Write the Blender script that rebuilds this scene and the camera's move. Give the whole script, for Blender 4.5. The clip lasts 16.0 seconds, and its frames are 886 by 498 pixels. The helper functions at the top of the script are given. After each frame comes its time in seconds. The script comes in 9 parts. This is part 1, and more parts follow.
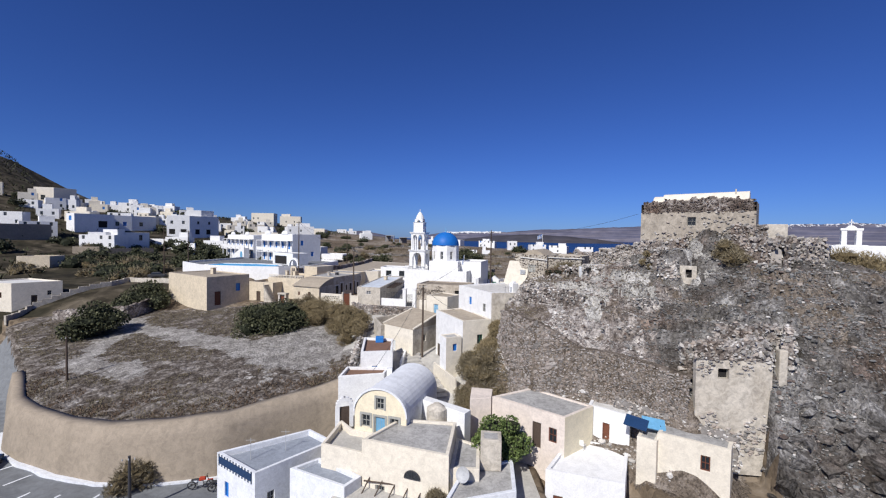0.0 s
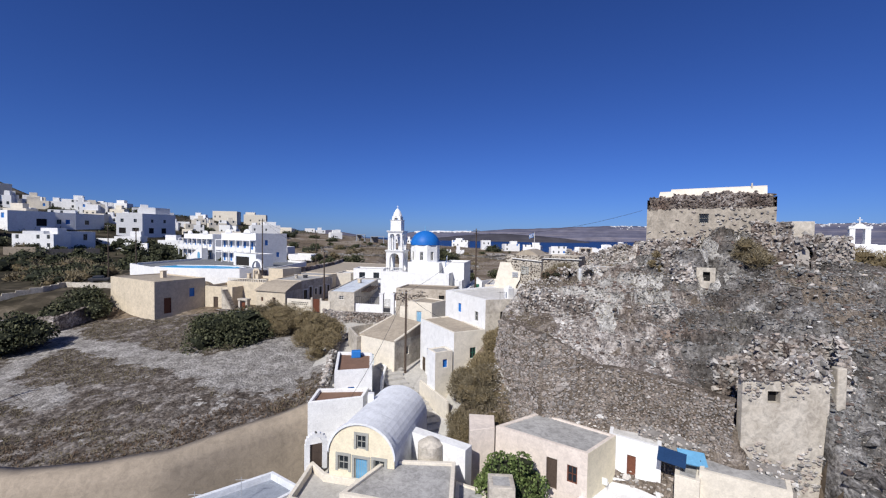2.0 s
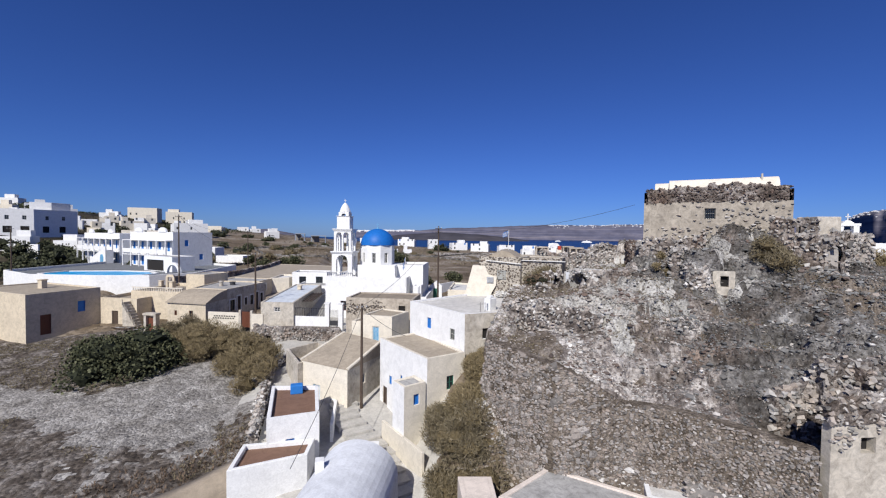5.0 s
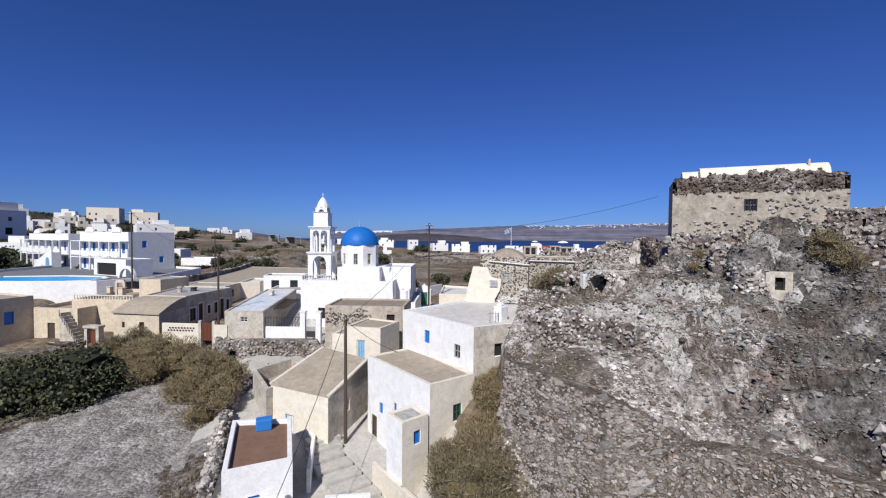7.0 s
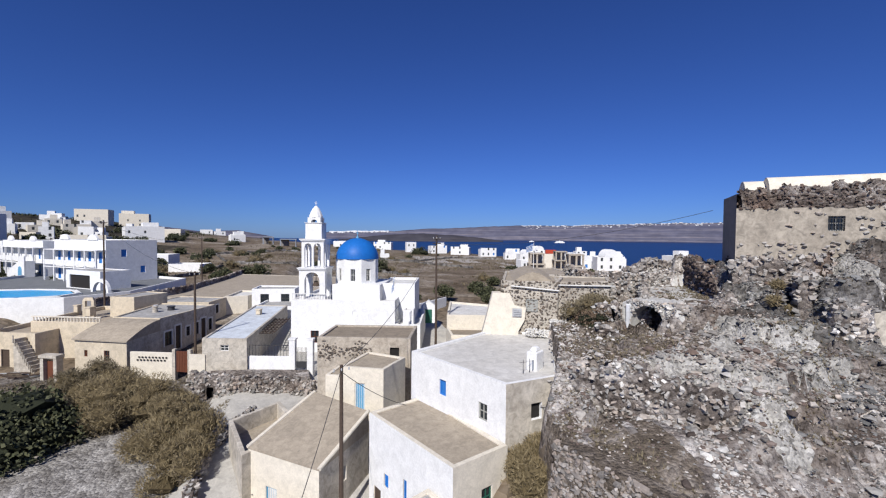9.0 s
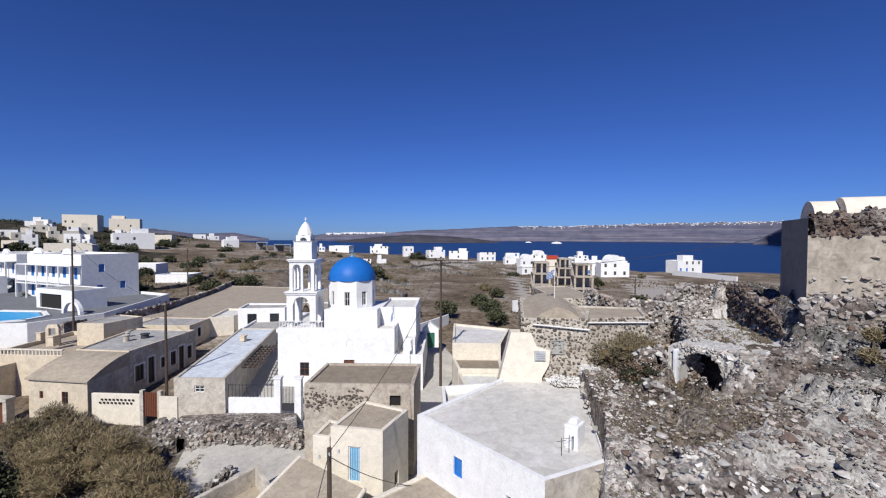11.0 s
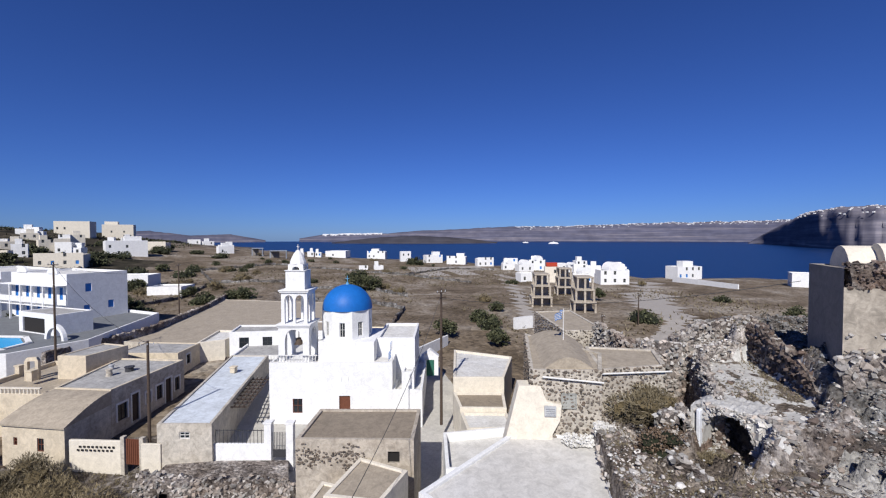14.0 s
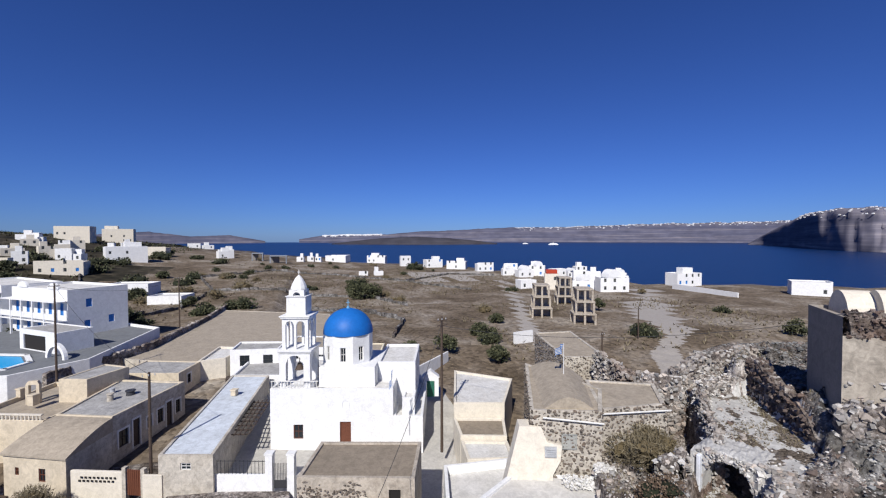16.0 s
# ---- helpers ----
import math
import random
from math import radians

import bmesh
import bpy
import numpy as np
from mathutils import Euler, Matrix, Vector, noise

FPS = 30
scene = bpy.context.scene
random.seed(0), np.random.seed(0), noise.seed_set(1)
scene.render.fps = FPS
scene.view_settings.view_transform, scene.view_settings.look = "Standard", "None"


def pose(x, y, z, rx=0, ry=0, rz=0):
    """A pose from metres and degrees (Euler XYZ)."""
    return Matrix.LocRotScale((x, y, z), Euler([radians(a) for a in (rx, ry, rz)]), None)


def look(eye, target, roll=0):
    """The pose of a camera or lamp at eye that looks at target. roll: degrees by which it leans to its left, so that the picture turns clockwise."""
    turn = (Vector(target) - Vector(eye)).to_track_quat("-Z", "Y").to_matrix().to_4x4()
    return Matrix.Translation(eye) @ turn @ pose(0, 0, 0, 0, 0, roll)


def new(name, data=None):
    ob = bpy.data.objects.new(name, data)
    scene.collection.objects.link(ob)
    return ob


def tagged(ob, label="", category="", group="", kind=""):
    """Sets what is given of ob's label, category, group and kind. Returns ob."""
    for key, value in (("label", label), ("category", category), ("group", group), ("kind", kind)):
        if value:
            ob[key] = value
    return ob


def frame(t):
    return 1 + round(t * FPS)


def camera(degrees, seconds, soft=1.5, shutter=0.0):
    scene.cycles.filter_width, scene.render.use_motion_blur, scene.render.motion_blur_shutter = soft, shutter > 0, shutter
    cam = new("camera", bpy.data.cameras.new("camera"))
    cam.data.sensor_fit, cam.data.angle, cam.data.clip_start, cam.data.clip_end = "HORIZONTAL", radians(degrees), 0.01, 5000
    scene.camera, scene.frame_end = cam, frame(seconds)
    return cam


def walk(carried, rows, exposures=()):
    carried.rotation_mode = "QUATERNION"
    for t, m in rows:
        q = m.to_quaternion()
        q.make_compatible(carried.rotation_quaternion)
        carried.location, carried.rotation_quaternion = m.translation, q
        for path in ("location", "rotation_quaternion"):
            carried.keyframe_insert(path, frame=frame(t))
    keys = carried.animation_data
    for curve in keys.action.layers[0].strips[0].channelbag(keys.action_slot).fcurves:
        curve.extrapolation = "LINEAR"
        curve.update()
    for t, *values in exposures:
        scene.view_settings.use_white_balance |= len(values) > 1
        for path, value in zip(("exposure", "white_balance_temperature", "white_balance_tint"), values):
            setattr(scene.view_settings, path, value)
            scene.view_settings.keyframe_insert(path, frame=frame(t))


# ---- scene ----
cam = camera(92.5, 16.0, soft=1.2)
PATH = [
    (0.0, (1.066, -0.787, 19.647), (1.091, 1.212, 19.585), 0.90),
    (0.5, (0.621, 0.925, 19.538), (0.680, 2.924, 19.474), 0.89),
    (1.0, (0.124, 2.629, 19.456), (0.216, 4.626, 19.391), 0.89),
    (1.5, (-0.258, 4.313, 19.476), (-0.122, 6.308, 19.410), 0.88),
    (2.0, (-0.619, 5.965, 19.543), (-0.454, 7.957, 19.480), 0.88),
    (2.5, (-0.942, 7.668, 19.624), (-0.742, 9.657, 19.561), 0.77),
    (3.0, (-1.124, 9.358, 19.649), (-0.877, 11.342, 19.589), 0.76),
    (3.5, (-1.386, 11.017, 19.712), (-1.095, 12.995, 19.650), 0.75),
    (4.0, (-1.567, 12.542, 19.726), (-1.230, 14.512, 19.663), 0.74),
    (6.5, (-2.131, 21.017, 18.987), (-1.608, 22.947, 18.925), 0.61),
    (7.0, (-2.141, 22.719, 19.058), (-1.610, 24.646, 18.999), 0.51),
    (7.5, (-2.048, 24.382, 19.351), (-1.516, 26.309, 19.291), 0.51),
    (8.0, (-2.001, 26.088, 19.773), (-1.466, 28.014, 19.712), 0.51),
    (8.5, (-1.892, 27.814, 20.267), (-1.353, 29.739, 20.207), 0.51),
    (9.0, (-1.820, 29.407, 20.756), (-1.273, 31.330, 20.696), 0.51),
    (9.5, (-1.694, 30.921, 21.260), (-1.142, 32.843, 21.202), 0.40),
    (10.0, (-1.512, 32.498, 21.726), (-0.957, 34.419, 21.671), 0.30),
    (12.5, (-0.901, 36.792, 24.324), (-0.328, 38.707, 24.268), 0.00),
    (13.0, (-0.904, 37.075, 24.746), (-0.329, 38.990, 24.693), -0.10),
    (13.5, (-0.837, 37.225, 25.210), (-0.263, 39.141, 25.155), -0.10),
    (14.0, (-0.779, 37.277, 25.729), (-0.204, 39.192, 25.675), -0.10),
    (14.5, (-0.688, 37.257, 26.498), (-0.114, 39.171, 26.444), -0.10),
    (15.0, (-0.792, 37.258, 27.297), (-0.217, 39.173, 27.245), 0.00),
    (15.5, (-0.874, 37.257, 27.883), (-0.298, 39.172, 27.831), 0.00),
    (16.0, (-0.860, 37.240, 28.380), (-0.284, 39.155, 28.329), -0.10),
]
walk(cam, [(t, look(eye, target, roll)) for t, eye, target, roll in PATH])

# ---- light ----
world = bpy.data.worlds.new("sky")
scene.world = world
world.use_nodes = True
SUN_AZ = (-0.52, -0.85)      # towards the sun, in plan
SUN_EL = 41.0
wn = world.node_tree.nodes
sky = wn.new("ShaderNodeTexSky")
sky.sky_type = "NISHITA"
sky.sun_disc = False
sky.sun_elevation = radians(SUN_EL)
sky.sun_rotation = math.atan2(SUN_AZ[0], SUN_AZ[1])
sky.altitude = 1500
sky.air_density = 1.0
sky.dust_density = 0.6
sky.ozone_density = 6.0
deep = wn.new("ShaderNodeMix")
deep.data_type, deep.blend_type = "RGBA", "MULTIPLY"
deep.inputs[0].default_value = 1.0
deep.inputs[7].default_value = (0.46, 0.68, 1.30, 1)
world.node_tree.links.new(sky.outputs[0], deep.inputs[6])
world.node_tree.links.new(deep.outputs[2], wn["Background"].inputs[0])
wn["Background"].inputs[1].default_value = 0.060
sun_data = bpy.data.lights.new("sun", "SUN")
sun_data.energy = 5.0
sun_data.angle = radians(0.55)
sun_data.color = (0.985, 0.95, 0.905)
sun = new("sun", sun_data)
sd = Vector((SUN_AZ[0], SUN_AZ[1], math.hypot(*SUN_AZ) * math.tan(radians(SUN_EL))))
sun.matrix_world = look((0, 0, 200), Vector((0, 0, 200)) - sd)
scene.view_settings.exposure = 0.1

# ---- materials ----
def nodes_of(name):
    m = bpy.data.materials.new(name)
    m.use_nodes = True
    return m, m.node_tree.nodes, m.node_tree.links, m.node_tree.nodes["Principled BSDF"]


def ramp(n, l, src, stops):
    r = n.new("ShaderNodeValToRGB")
    e = r.color_ramp.elements
    while len(e) < len(stops):
        e.new(0.5)
    for el, (pos, col) in zip(e, stops):
        el.position = pos
        el.color = (*col, 1)
    l.new(src, r.inputs[0])
    return r.outputs[0]


def tex_noise(n, l, scale, detail=6, rough=0.6, coord=None, distort=0.0):
    t = n.new("ShaderNodeTexNoise")
    t.inputs["Scale"].default_value = scale
    t.inputs["Detail"].default_value = detail
    t.inputs["Roughness"].default_value = rough
    t.inputs["Distortion"].default_value = distort
    if coord is not None:
        l.new(coord, t.inputs["Vector"])
    return t.outputs["Fac"]


def world_pos(n):
    return n.new("ShaderNodeNewGeometry").outputs["Position"]


def mixc(n, l, fac, a, b, mode="MIX"):
    m = n.new("ShaderNodeMix")
    m.data_type = "RGBA"
    m.blend_type = mode
    for sock, v in ((m.inputs[0], fac), (m.inputs[6], a), (m.inputs[7], b)):
        if isinstance(v, (int, float)):
            sock.default_value = v
        elif isinstance(v, tuple):
            sock.default_value = (*v, 1)
        else:
            l.new(v, sock)
    return m.outputs[2]


def bump(n, l, bsdf, src, strength, dist=0.02):
    b = n.new("ShaderNodeBump")
    b.inputs["Strength"].default_value = strength
    b.inputs["Distance"].default_value = dist
    l.new(src, b.inputs["Height"])
    l.new(b.outputs[0], bsdf.inputs["Normal"])


def mul(c, k):
    return tuple(min(1, v * k) for v in c)


def surface(name, col, stain=0.75, amount=0.35, rough=0.85, big=0.35, fine=9.0, relief=0.25, tint=None, streak=0.0):
    """A weathered matt surface: colour, large stains, fine grain and relief."""
    m, n, l, b = nodes_of(name)
    p = world_pos(n)
    s1 = tex_noise(n, l, big, 5, 0.65, p, 0.4)
    s2 = tex_noise(n, l, fine, 6, 0.7, p)
    dark = tint if tint else mul(col, stain)
    mask = ramp(n, l, s1, [(0.42, (0, 0, 0)), (0.70, (1, 1, 1))])
    k = n.new("ShaderNodeMath")
    k.operation = "MULTIPLY"
    k.inputs[1].default_value = amount
    l.new(mask, k.inputs[0])
    c = mixc(n, l, k.outputs[0], col, dark)
    if streak:
        mp = n.new("ShaderNodeMapping")
        mp.inputs["Scale"].default_value = (0.55, 0.55, 0.10)
        l.new(p, mp.inputs[0])
        s3 = ramp(n, l, tex_noise(n, l, 1.0, 5, 0.6, mp.outputs[0]), [(0.52, (0, 0, 0)), (0.80, (1, 1, 1))])
        k3 = n.new("ShaderNodeMath")
        k3.operation = "MULTIPLY"
        k3.inputs[1].default_value = streak
        l.new(s3, k3.inputs[0])
        c = mixc(n, l, k3.outputs[0], c, mul(dark, 0.7))
    mid = ramp(n, l, tex_noise(n, l, big * 4.5, 6, 0.7, p, 0.8), [(0.35, (1 - 0.45 * amount,) * 3), (0.6, (1.0, 1.0, 1.0))])
    c = mixc(n, l, 1.0, c, mid, "MULTIPLY")
    g = ramp(n, l, s2, [(0.3, (0.86, 0.86, 0.86)), (0.7, (1.06, 1.06, 1.06))])
    c = mixc(n, l, 1.0, c, g, "MULTIPLY")
    l.new(c, b.inputs["Base Color"])
    b.inputs["Roughness"].default_value = rough
    b.inputs["Specular IOR Level"].default_value = 0.25
    bump(n, l, b, s2, relief)
    return m


M_WHITE = surface("white_limewash", (0.81, 0.81, 0.80), 0.88, 0.3, big=0.3, streak=0.10)
M_WHITE2 = surface("bluish_white_limewash", (0.74, 0.76, 0.79), 0.85, 0.4, big=0.3, streak=0.15)
M_CREAM = surface("cream_plaster", (0.74, 0.68, 0.57), 0.85, 0.35, streak=0.12)
M_YELLOW = surface("pale_yellow_plaster", (0.78, 0.70, 0.52), 0.9, 0.3)
M_PINK = surface("pale_pink_plaster", (0.74, 0.65, 0.57), 0.88, 0.4, streak=0.15)
M_BEIGE = surface("weathered_beige_plaster", (0.52, 0.46, 0.38), 0.7, 0.85, big=0.5, tint=(0.40, 0.34, 0.27), streak=0.3)
M_OCHRE = surface("ochre_plaster", (0.66, 0.57, 0.43), 0.75, 0.5, big=0.4, streak=0.25)
M_PALE = surface("pale_stained_plaster", (0.60, 0.55, 0.47), 0.7, 0.85, big=0.45, tint=(0.42, 0.37, 0.30), streak=0.35)
M_GREYWALL = surface("grey_render_and_shade", (0.26, 0.24, 0.22), 0.75, 0.5, streak=0.3)
M_ROOFGREY = surface("grey_concrete_roof", (0.46, 0.45, 0.43), 0.62, 0.8, big=0.5, relief=0.3)
M_ROOFBROWN = surface("brown_earth_roof", (0.30, 0.25, 0.19), 0.75, 0.6, big=0.4, relief=0.35)
M_ROOFTAN = surface("tan_screed_roof", (0.42, 0.36, 0.28), 0.75, 0.6, big=0.5, relief=0.3)
M_ROOFRED = surface("red_brown_roof", (0.22, 0.13, 0.09), 0.8, 0.5)
M_ROOFWHITE = surface("white_painted_roof", (0.72, 0.71, 0.68), 0.8, 0.55, big=0.5, tint=(0.5, 0.47, 0.42))
M_ROOFPALE = surface("pale_grey_screed_roof", (0.60, 0.58, 0.54), 0.85, 0.5, big=0.35, tint=(0.80, 0.79, 0.77), relief=0.2)
M_ROOFBLUEGREY = surface("bluegrey_painted_roof", (0.30, 0.33, 0.38), 0.8, 0.5, big=0.5)
M_SHEDROOF = surface("bluish_white_sheet_roof", (0.66, 0.71, 0.76), 0.85, 0.6, big=0.3, tint=(0.50, 0.53, 0.56))
M_DOME = surface("blue_dome_paint", (0.012, 0.14, 0.48), 0.85, 0.3, rough=0.5, relief=0.05)
M_FORT = surface("stained_fort_plaster", (0.45, 0.40, 0.33), 0.65, 0.9, big=0.5, tint=(0.30, 0.26, 0.21), streak=0.4)
M_BLUE = surface("blue_paint", (0.03, 0.19, 0.55), 0.8, 0.3, rough=0.5, relief=0.05)
M_LBLUE = surface("light_blue_paint", (0.14, 0.36, 0.56), 0.8, 0.3, rough=0.5, relief=0.05)
M_WOOD = surface("brown_painted_wood", (0.16, 0.06, 0.035), 0.7, 0.4, rough=0.55, big=2, relief=0.1)
M_DARKWOOD = surface("dark_weathered_wood", (0.09, 0.065, 0.05), 0.7, 0.5, rough=0.75, big=2, relief=0.2)
M_GREEN = surface("dark_green_paint", (0.03, 0.13, 0.09), 0.7, 0.4, rough=0.5, relief=0.05)
M_GREYFRAME = surface("grey_frame_paint", (0.36, 0.36, 0.33), 0.8, 0.3, rough=0.6, relief=0.05)
M_FRAMEW = surface("white_frame_paint", (0.72, 0.71, 0.68), 0.85, 0.3, rough=0.6, relief=0.05)
M_METAL = surface("dark_iron", (0.05, 0.05, 0.055), 0.8, 0.4, rough=0.5, relief=0.1)
M_GALV = surface("galvanised_metal", (0.45, 0.46, 0.47), 0.8, 0.4, rough=0.45, relief=0.05)
M_ROAD = surface("road_concrete", (0.19, 0.20, 0.21), 0.75, 0.5, big=0.3)
M_PAVE = surface("pale_paving", (0.50, 0.48, 0.44), 0.75, 0.5, big=0.5)
M_BANK = surface("tan_retaining_render", (0.34, 0.285, 0.22), 0.75, 0.5, big=0.35, streak=0.3)
M_SOLAR = surface("solar_panel_glass", (0.02, 0.05, 0.12), 0.8, 0.3, rough=0.2, relief=0.0)


def region(n, l, p):
    """Broad patches of white ash, grey lava and red cinder."""
    return ramp(n, l, tex_noise(n, l, 0.16, 4, 0.6, p, 0.8), [(0.30, (0.80, 0.65, 0.57)), (0.41, (0.78, 0.73, 0.69)), (0.50, (0.98, 0.97, 0.97)), (0.60, (1.45, 1.45, 1.45)), (0.68, (0.92, 0.93, 0.92)), (0.8, (0.75, 0.73, 0.66))])


def rock_material(name, cols, big, fine, relief, patches=False):
    """Broken volcanic stone: pale ash, grey and reddish lumps."""
    m, n, l, b = nodes_of(name)
    p = world_pos(n)
    v = n.new("ShaderNodeTexVoronoi")
    v.inputs["Scale"].default_value = fine
    l.new(p, v.inputs["Vector"])
    lum = ramp(n, l, tex_noise(n, l, big, 6, 0.7, p, 0.6), [(0.30, cols[0]), (0.47, cols[1]), (0.56, cols[2]), (0.70, cols[3])])
    sep = n.new("ShaderNodeSeparateColor")
    l.new(v.outputs["Color"], sep.inputs[0])
    cell = ramp(n, l, sep.outputs[0], [(0.0, (0.45, 0.43, 0.42)), (0.5, (0.95, 0.92, 0.9)), (1.0, (1.25, 1.22, 1.18))])
    c = mixc(n, l, 0.8, lum, cell, "MULTIPLY")
    if patches:
        c = mixc(n, l, 1.0, c, region(n, l, p), "MULTIPLY")
        sp = ramp(n, l, tex_noise(n, l, 5.5, 3, 0.7, p), [(0.36, (0.45, 0.42, 0.40)), (0.48, (0.95, 0.95, 0.95)), (0.62, (1.1, 1.1, 1.1)), (0.72, (1.5, 1.5, 1.5))])
        c = mixc(n, l, 0.85, c, sp, "MULTIPLY")
    l.new(c, b.inputs["Base Color"])
    b.inputs["Roughness"].default_value = 0.95
    b.inputs["Specular IOR Level"].default_value = 0.1
    n2 = tex_noise(n, l, fine * 1.3, 8, 0.75, p)
    a = n.new("ShaderNodeMath")
    a.operation = "SUBTRACT"
    l.new(n2, a.inputs[0])
    l.new(v.outputs["Distance"], a.inputs[1])
    bump(n, l, b, a.outputs[0], relief, 0.15)
    return m


M_ROCK = rock_material("volcanic_rubble", ((0.075, 0.064, 0.058), (0.21, 0.188, 0.172), (0.35, 0.33, 0.312), (0.55, 0.535, 0.515)), 0.42, 3.6, 1.0, True)
M_ROCKDARK = rock_material("dark_grey_rubble", ((0.055, 0.052, 0.047), (0.125, 0.121, 0.115), (0.205, 0.202, 0.197), (0.37, 0.37, 0.365)), 0.42, 3.6, 1.0, True)
M_FIELD = rock_material("dry_stony_soil", ((0.050, 0.041, 0.034), (0.105, 0.090, 0.077), (0.20, 0.182, 0.165), (0.36, 0.34, 0.32)), 0.75, 3.4, 0.9)
M_SCRUB = rock_material("dry_scrub_land", ((0.085, 0.066, 0.044), (0.165, 0.132, 0.096), (0.235, 0.20, 0.158), (0.36, 0.33, 0.285)), 0.06, 1.6, 0.7)
M_ASH = rock_material("pale_ash_gravel", ((0.20, 0.195, 0.18), (0.36, 0.355, 0.335), (0.46, 0.455, 0.435), (0.58, 0.575, 0.555)), 0.5, 7.0, 0.7)
M_LITTER = rock_material("brown_grass_litter", ((0.085, 0.07, 0.055), (0.16, 0.135, 0.11), (0.23, 0.20, 0.17), (0.34, 0.31, 0.28)), 0.7, 7.0, 0.8)
M_TRODDEN = rock_material("trodden_stony_soil", ((0.15, 0.14, 0.128), (0.255, 0.245, 0.23), (0.335, 0.325, 0.308), (0.44, 0.43, 0.412)), 0.6, 5.0, 0.7)
M_SCREED = surface("pale_worn_floor", (0.56, 0.55, 0.525), 0.8, 0.7, big=0.7, tint=(0.42, 0.40, 0.37), relief=0.4)
M_PATH = surface("bare_dusty_path", (0.40, 0.365, 0.325), 0.8, 0.5, big=0.6, relief=0.4)
M_FARLAND = rock_material("far_slope", ((0.018, 0.018, 0.012), (0.038, 0.034, 0.023), (0.065, 0.056, 0.04), (0.14, 0.12, 0.09)), 0.08, 0.35, 0.1)


def stone_mat(name, base, spread=0.6, patches=False):
    """Stones that differ one from the other."""
    m, n, l, b = nodes_of(name)
    r1 = n.new("ShaderNodeObjectInfo").outputs["Random"]
    r2 = n.new("ShaderNodeNewGeometry").outputs["Random Per Island"]
    ad = n.new("ShaderNodeMath")
    ad.operation = "ADD"
    l.new(r1, ad.inputs[0])
    l.new(r2, ad.inputs[1])
    fr = n.new("ShaderNodeMath")
    fr.operation = "FRACT"
    l.new(ad.outputs[0], fr.inputs[0])
    c = ramp(n, l, fr.outputs[0], [(0.0, mul(base, 0.45)), (0.3, mul(base, 0.8)), (0.55, (base[0] * 0.95, base[1] * 0.85, base[2] * 0.78)), (0.8, base), (1.0, mul(base, 1.35))])
    s2 = tex_noise(n, l, 7, 6, 0.7, world_pos(n))
    g = ramp(n, l, s2, [(0.3, (0.7, 0.7, 0.7)), (0.7, (1.15, 1.15, 1.15))])
    c = mixc(n, l, 1.0, c, g, "MULTIPLY")
    if patches:
        c = mixc(n, l, 0.8, c, region(n, l, world_pos(n)), "MULTIPLY")
    l.new(c, b.inputs["Base Color"])
    b.inputs["Roughness"].default_value = 0.95
    b.inputs["Specular IOR Level"].default_value = 0.1
    bump(n, l, b, s2, 0.6, 0.04)
    return m


M_STONE = stone_mat("loose_lava_stone", (0.40, 0.38, 0.355))
M_HILLSTONE = stone_mat("ashen_hill_stone", (0.45, 0.435, 0.41), 0.6, True)
M_TERRACE = stone_mat("fitted_terrace_stone", (0.32, 0.295, 0.272))
M_PEBBLE = stone_mat("brown_wall_stone", (0.18, 0.155, 0.13))
M_GREYSTONE = stone_mat("dark_grey_stone", (0.20, 0.20, 0.195))
M_STONEDARK = stone_mat("dark_lava_and_shade", (0.165, 0.132, 0.116))


def leaf_mat(name, a, c2):
    m, n, l, b = nodes_of(name)
    r = n.new("ShaderNodeNewGeometry").outputs["Random Per Island"]
    c = ramp(n, l, r, [(0.0, mul(a, 0.75)), (0.5, a), (1.0, c2)])
    l.new(c, b.inputs["Base Color"])
    b.inputs["Roughness"].default_value = 0.7
    b.inputs["Specular IOR Level"].default_value = 0.2
    return m


M_LEAF = leaf_mat("olive_green_leaves", (0.06, 0.066, 0.034), (0.12, 0.122, 0.066))
M_WEED = leaf_mat("reddish_dry_weeds", (0.13, 0.09, 0.06), (0.18, 0.13, 0.09))
M_LEAFBRIGHT = leaf_mat("fresh_green_leaves", (0.095, 0.135, 0.042), (0.19, 0.235, 0.085))
M_DRYBUSH = leaf_mat("dry_brown_twigs", (0.215, 0.17, 0.095), (0.30, 0.245, 0.145))
M_DRYBUSH2 = leaf_mat("greyish_brown_twigs", (0.175, 0.145, 0.09), (0.23, 0.195, 0.13))
# bush cores: inner shade put into a colour darker than the leaves
M_CORE = surface("shaded_twig_core", (0.13, 0.10, 0.052), 0.7, 0.5, big=1.5, relief=0.6)
M_CORE2 = surface("shaded_leaf_core", (0.022, 0.026, 0.013), 0.7, 0.5, big=1.5, relief=0.6)
M_BARK = surface("bark", (0.10, 0.08, 0.06), 0.7, 0.5, big=2)

m, n, l, b = nodes_of("window_glass")
b.inputs["Base Color"].default_value = (0.02, 0.025, 0.03, 1)
b.inputs["Roughness"].default_value = 0.12
M_GLASS = m
# near-black colour that stands for the shade inside openings
m, n, l, b = nodes_of("interior_shade")
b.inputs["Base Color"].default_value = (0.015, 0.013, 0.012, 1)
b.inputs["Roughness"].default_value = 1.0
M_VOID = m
m, n, l, b = nodes_of("sea_water")
p = world_pos(n)
b.inputs["Base Color"].default_value = (0.004, 0.022, 0.085, 1)
b.inputs["Roughness"].default_value = 0.35
b.inputs["Specular IOR Level"].default_value = 0.12
bump(n, l, b, tex_noise(n, l, 0.05, 6, 0.7, p), 0.4, 2.0)
M_SEA = m
m, n, l, b = nodes_of("pool_water")
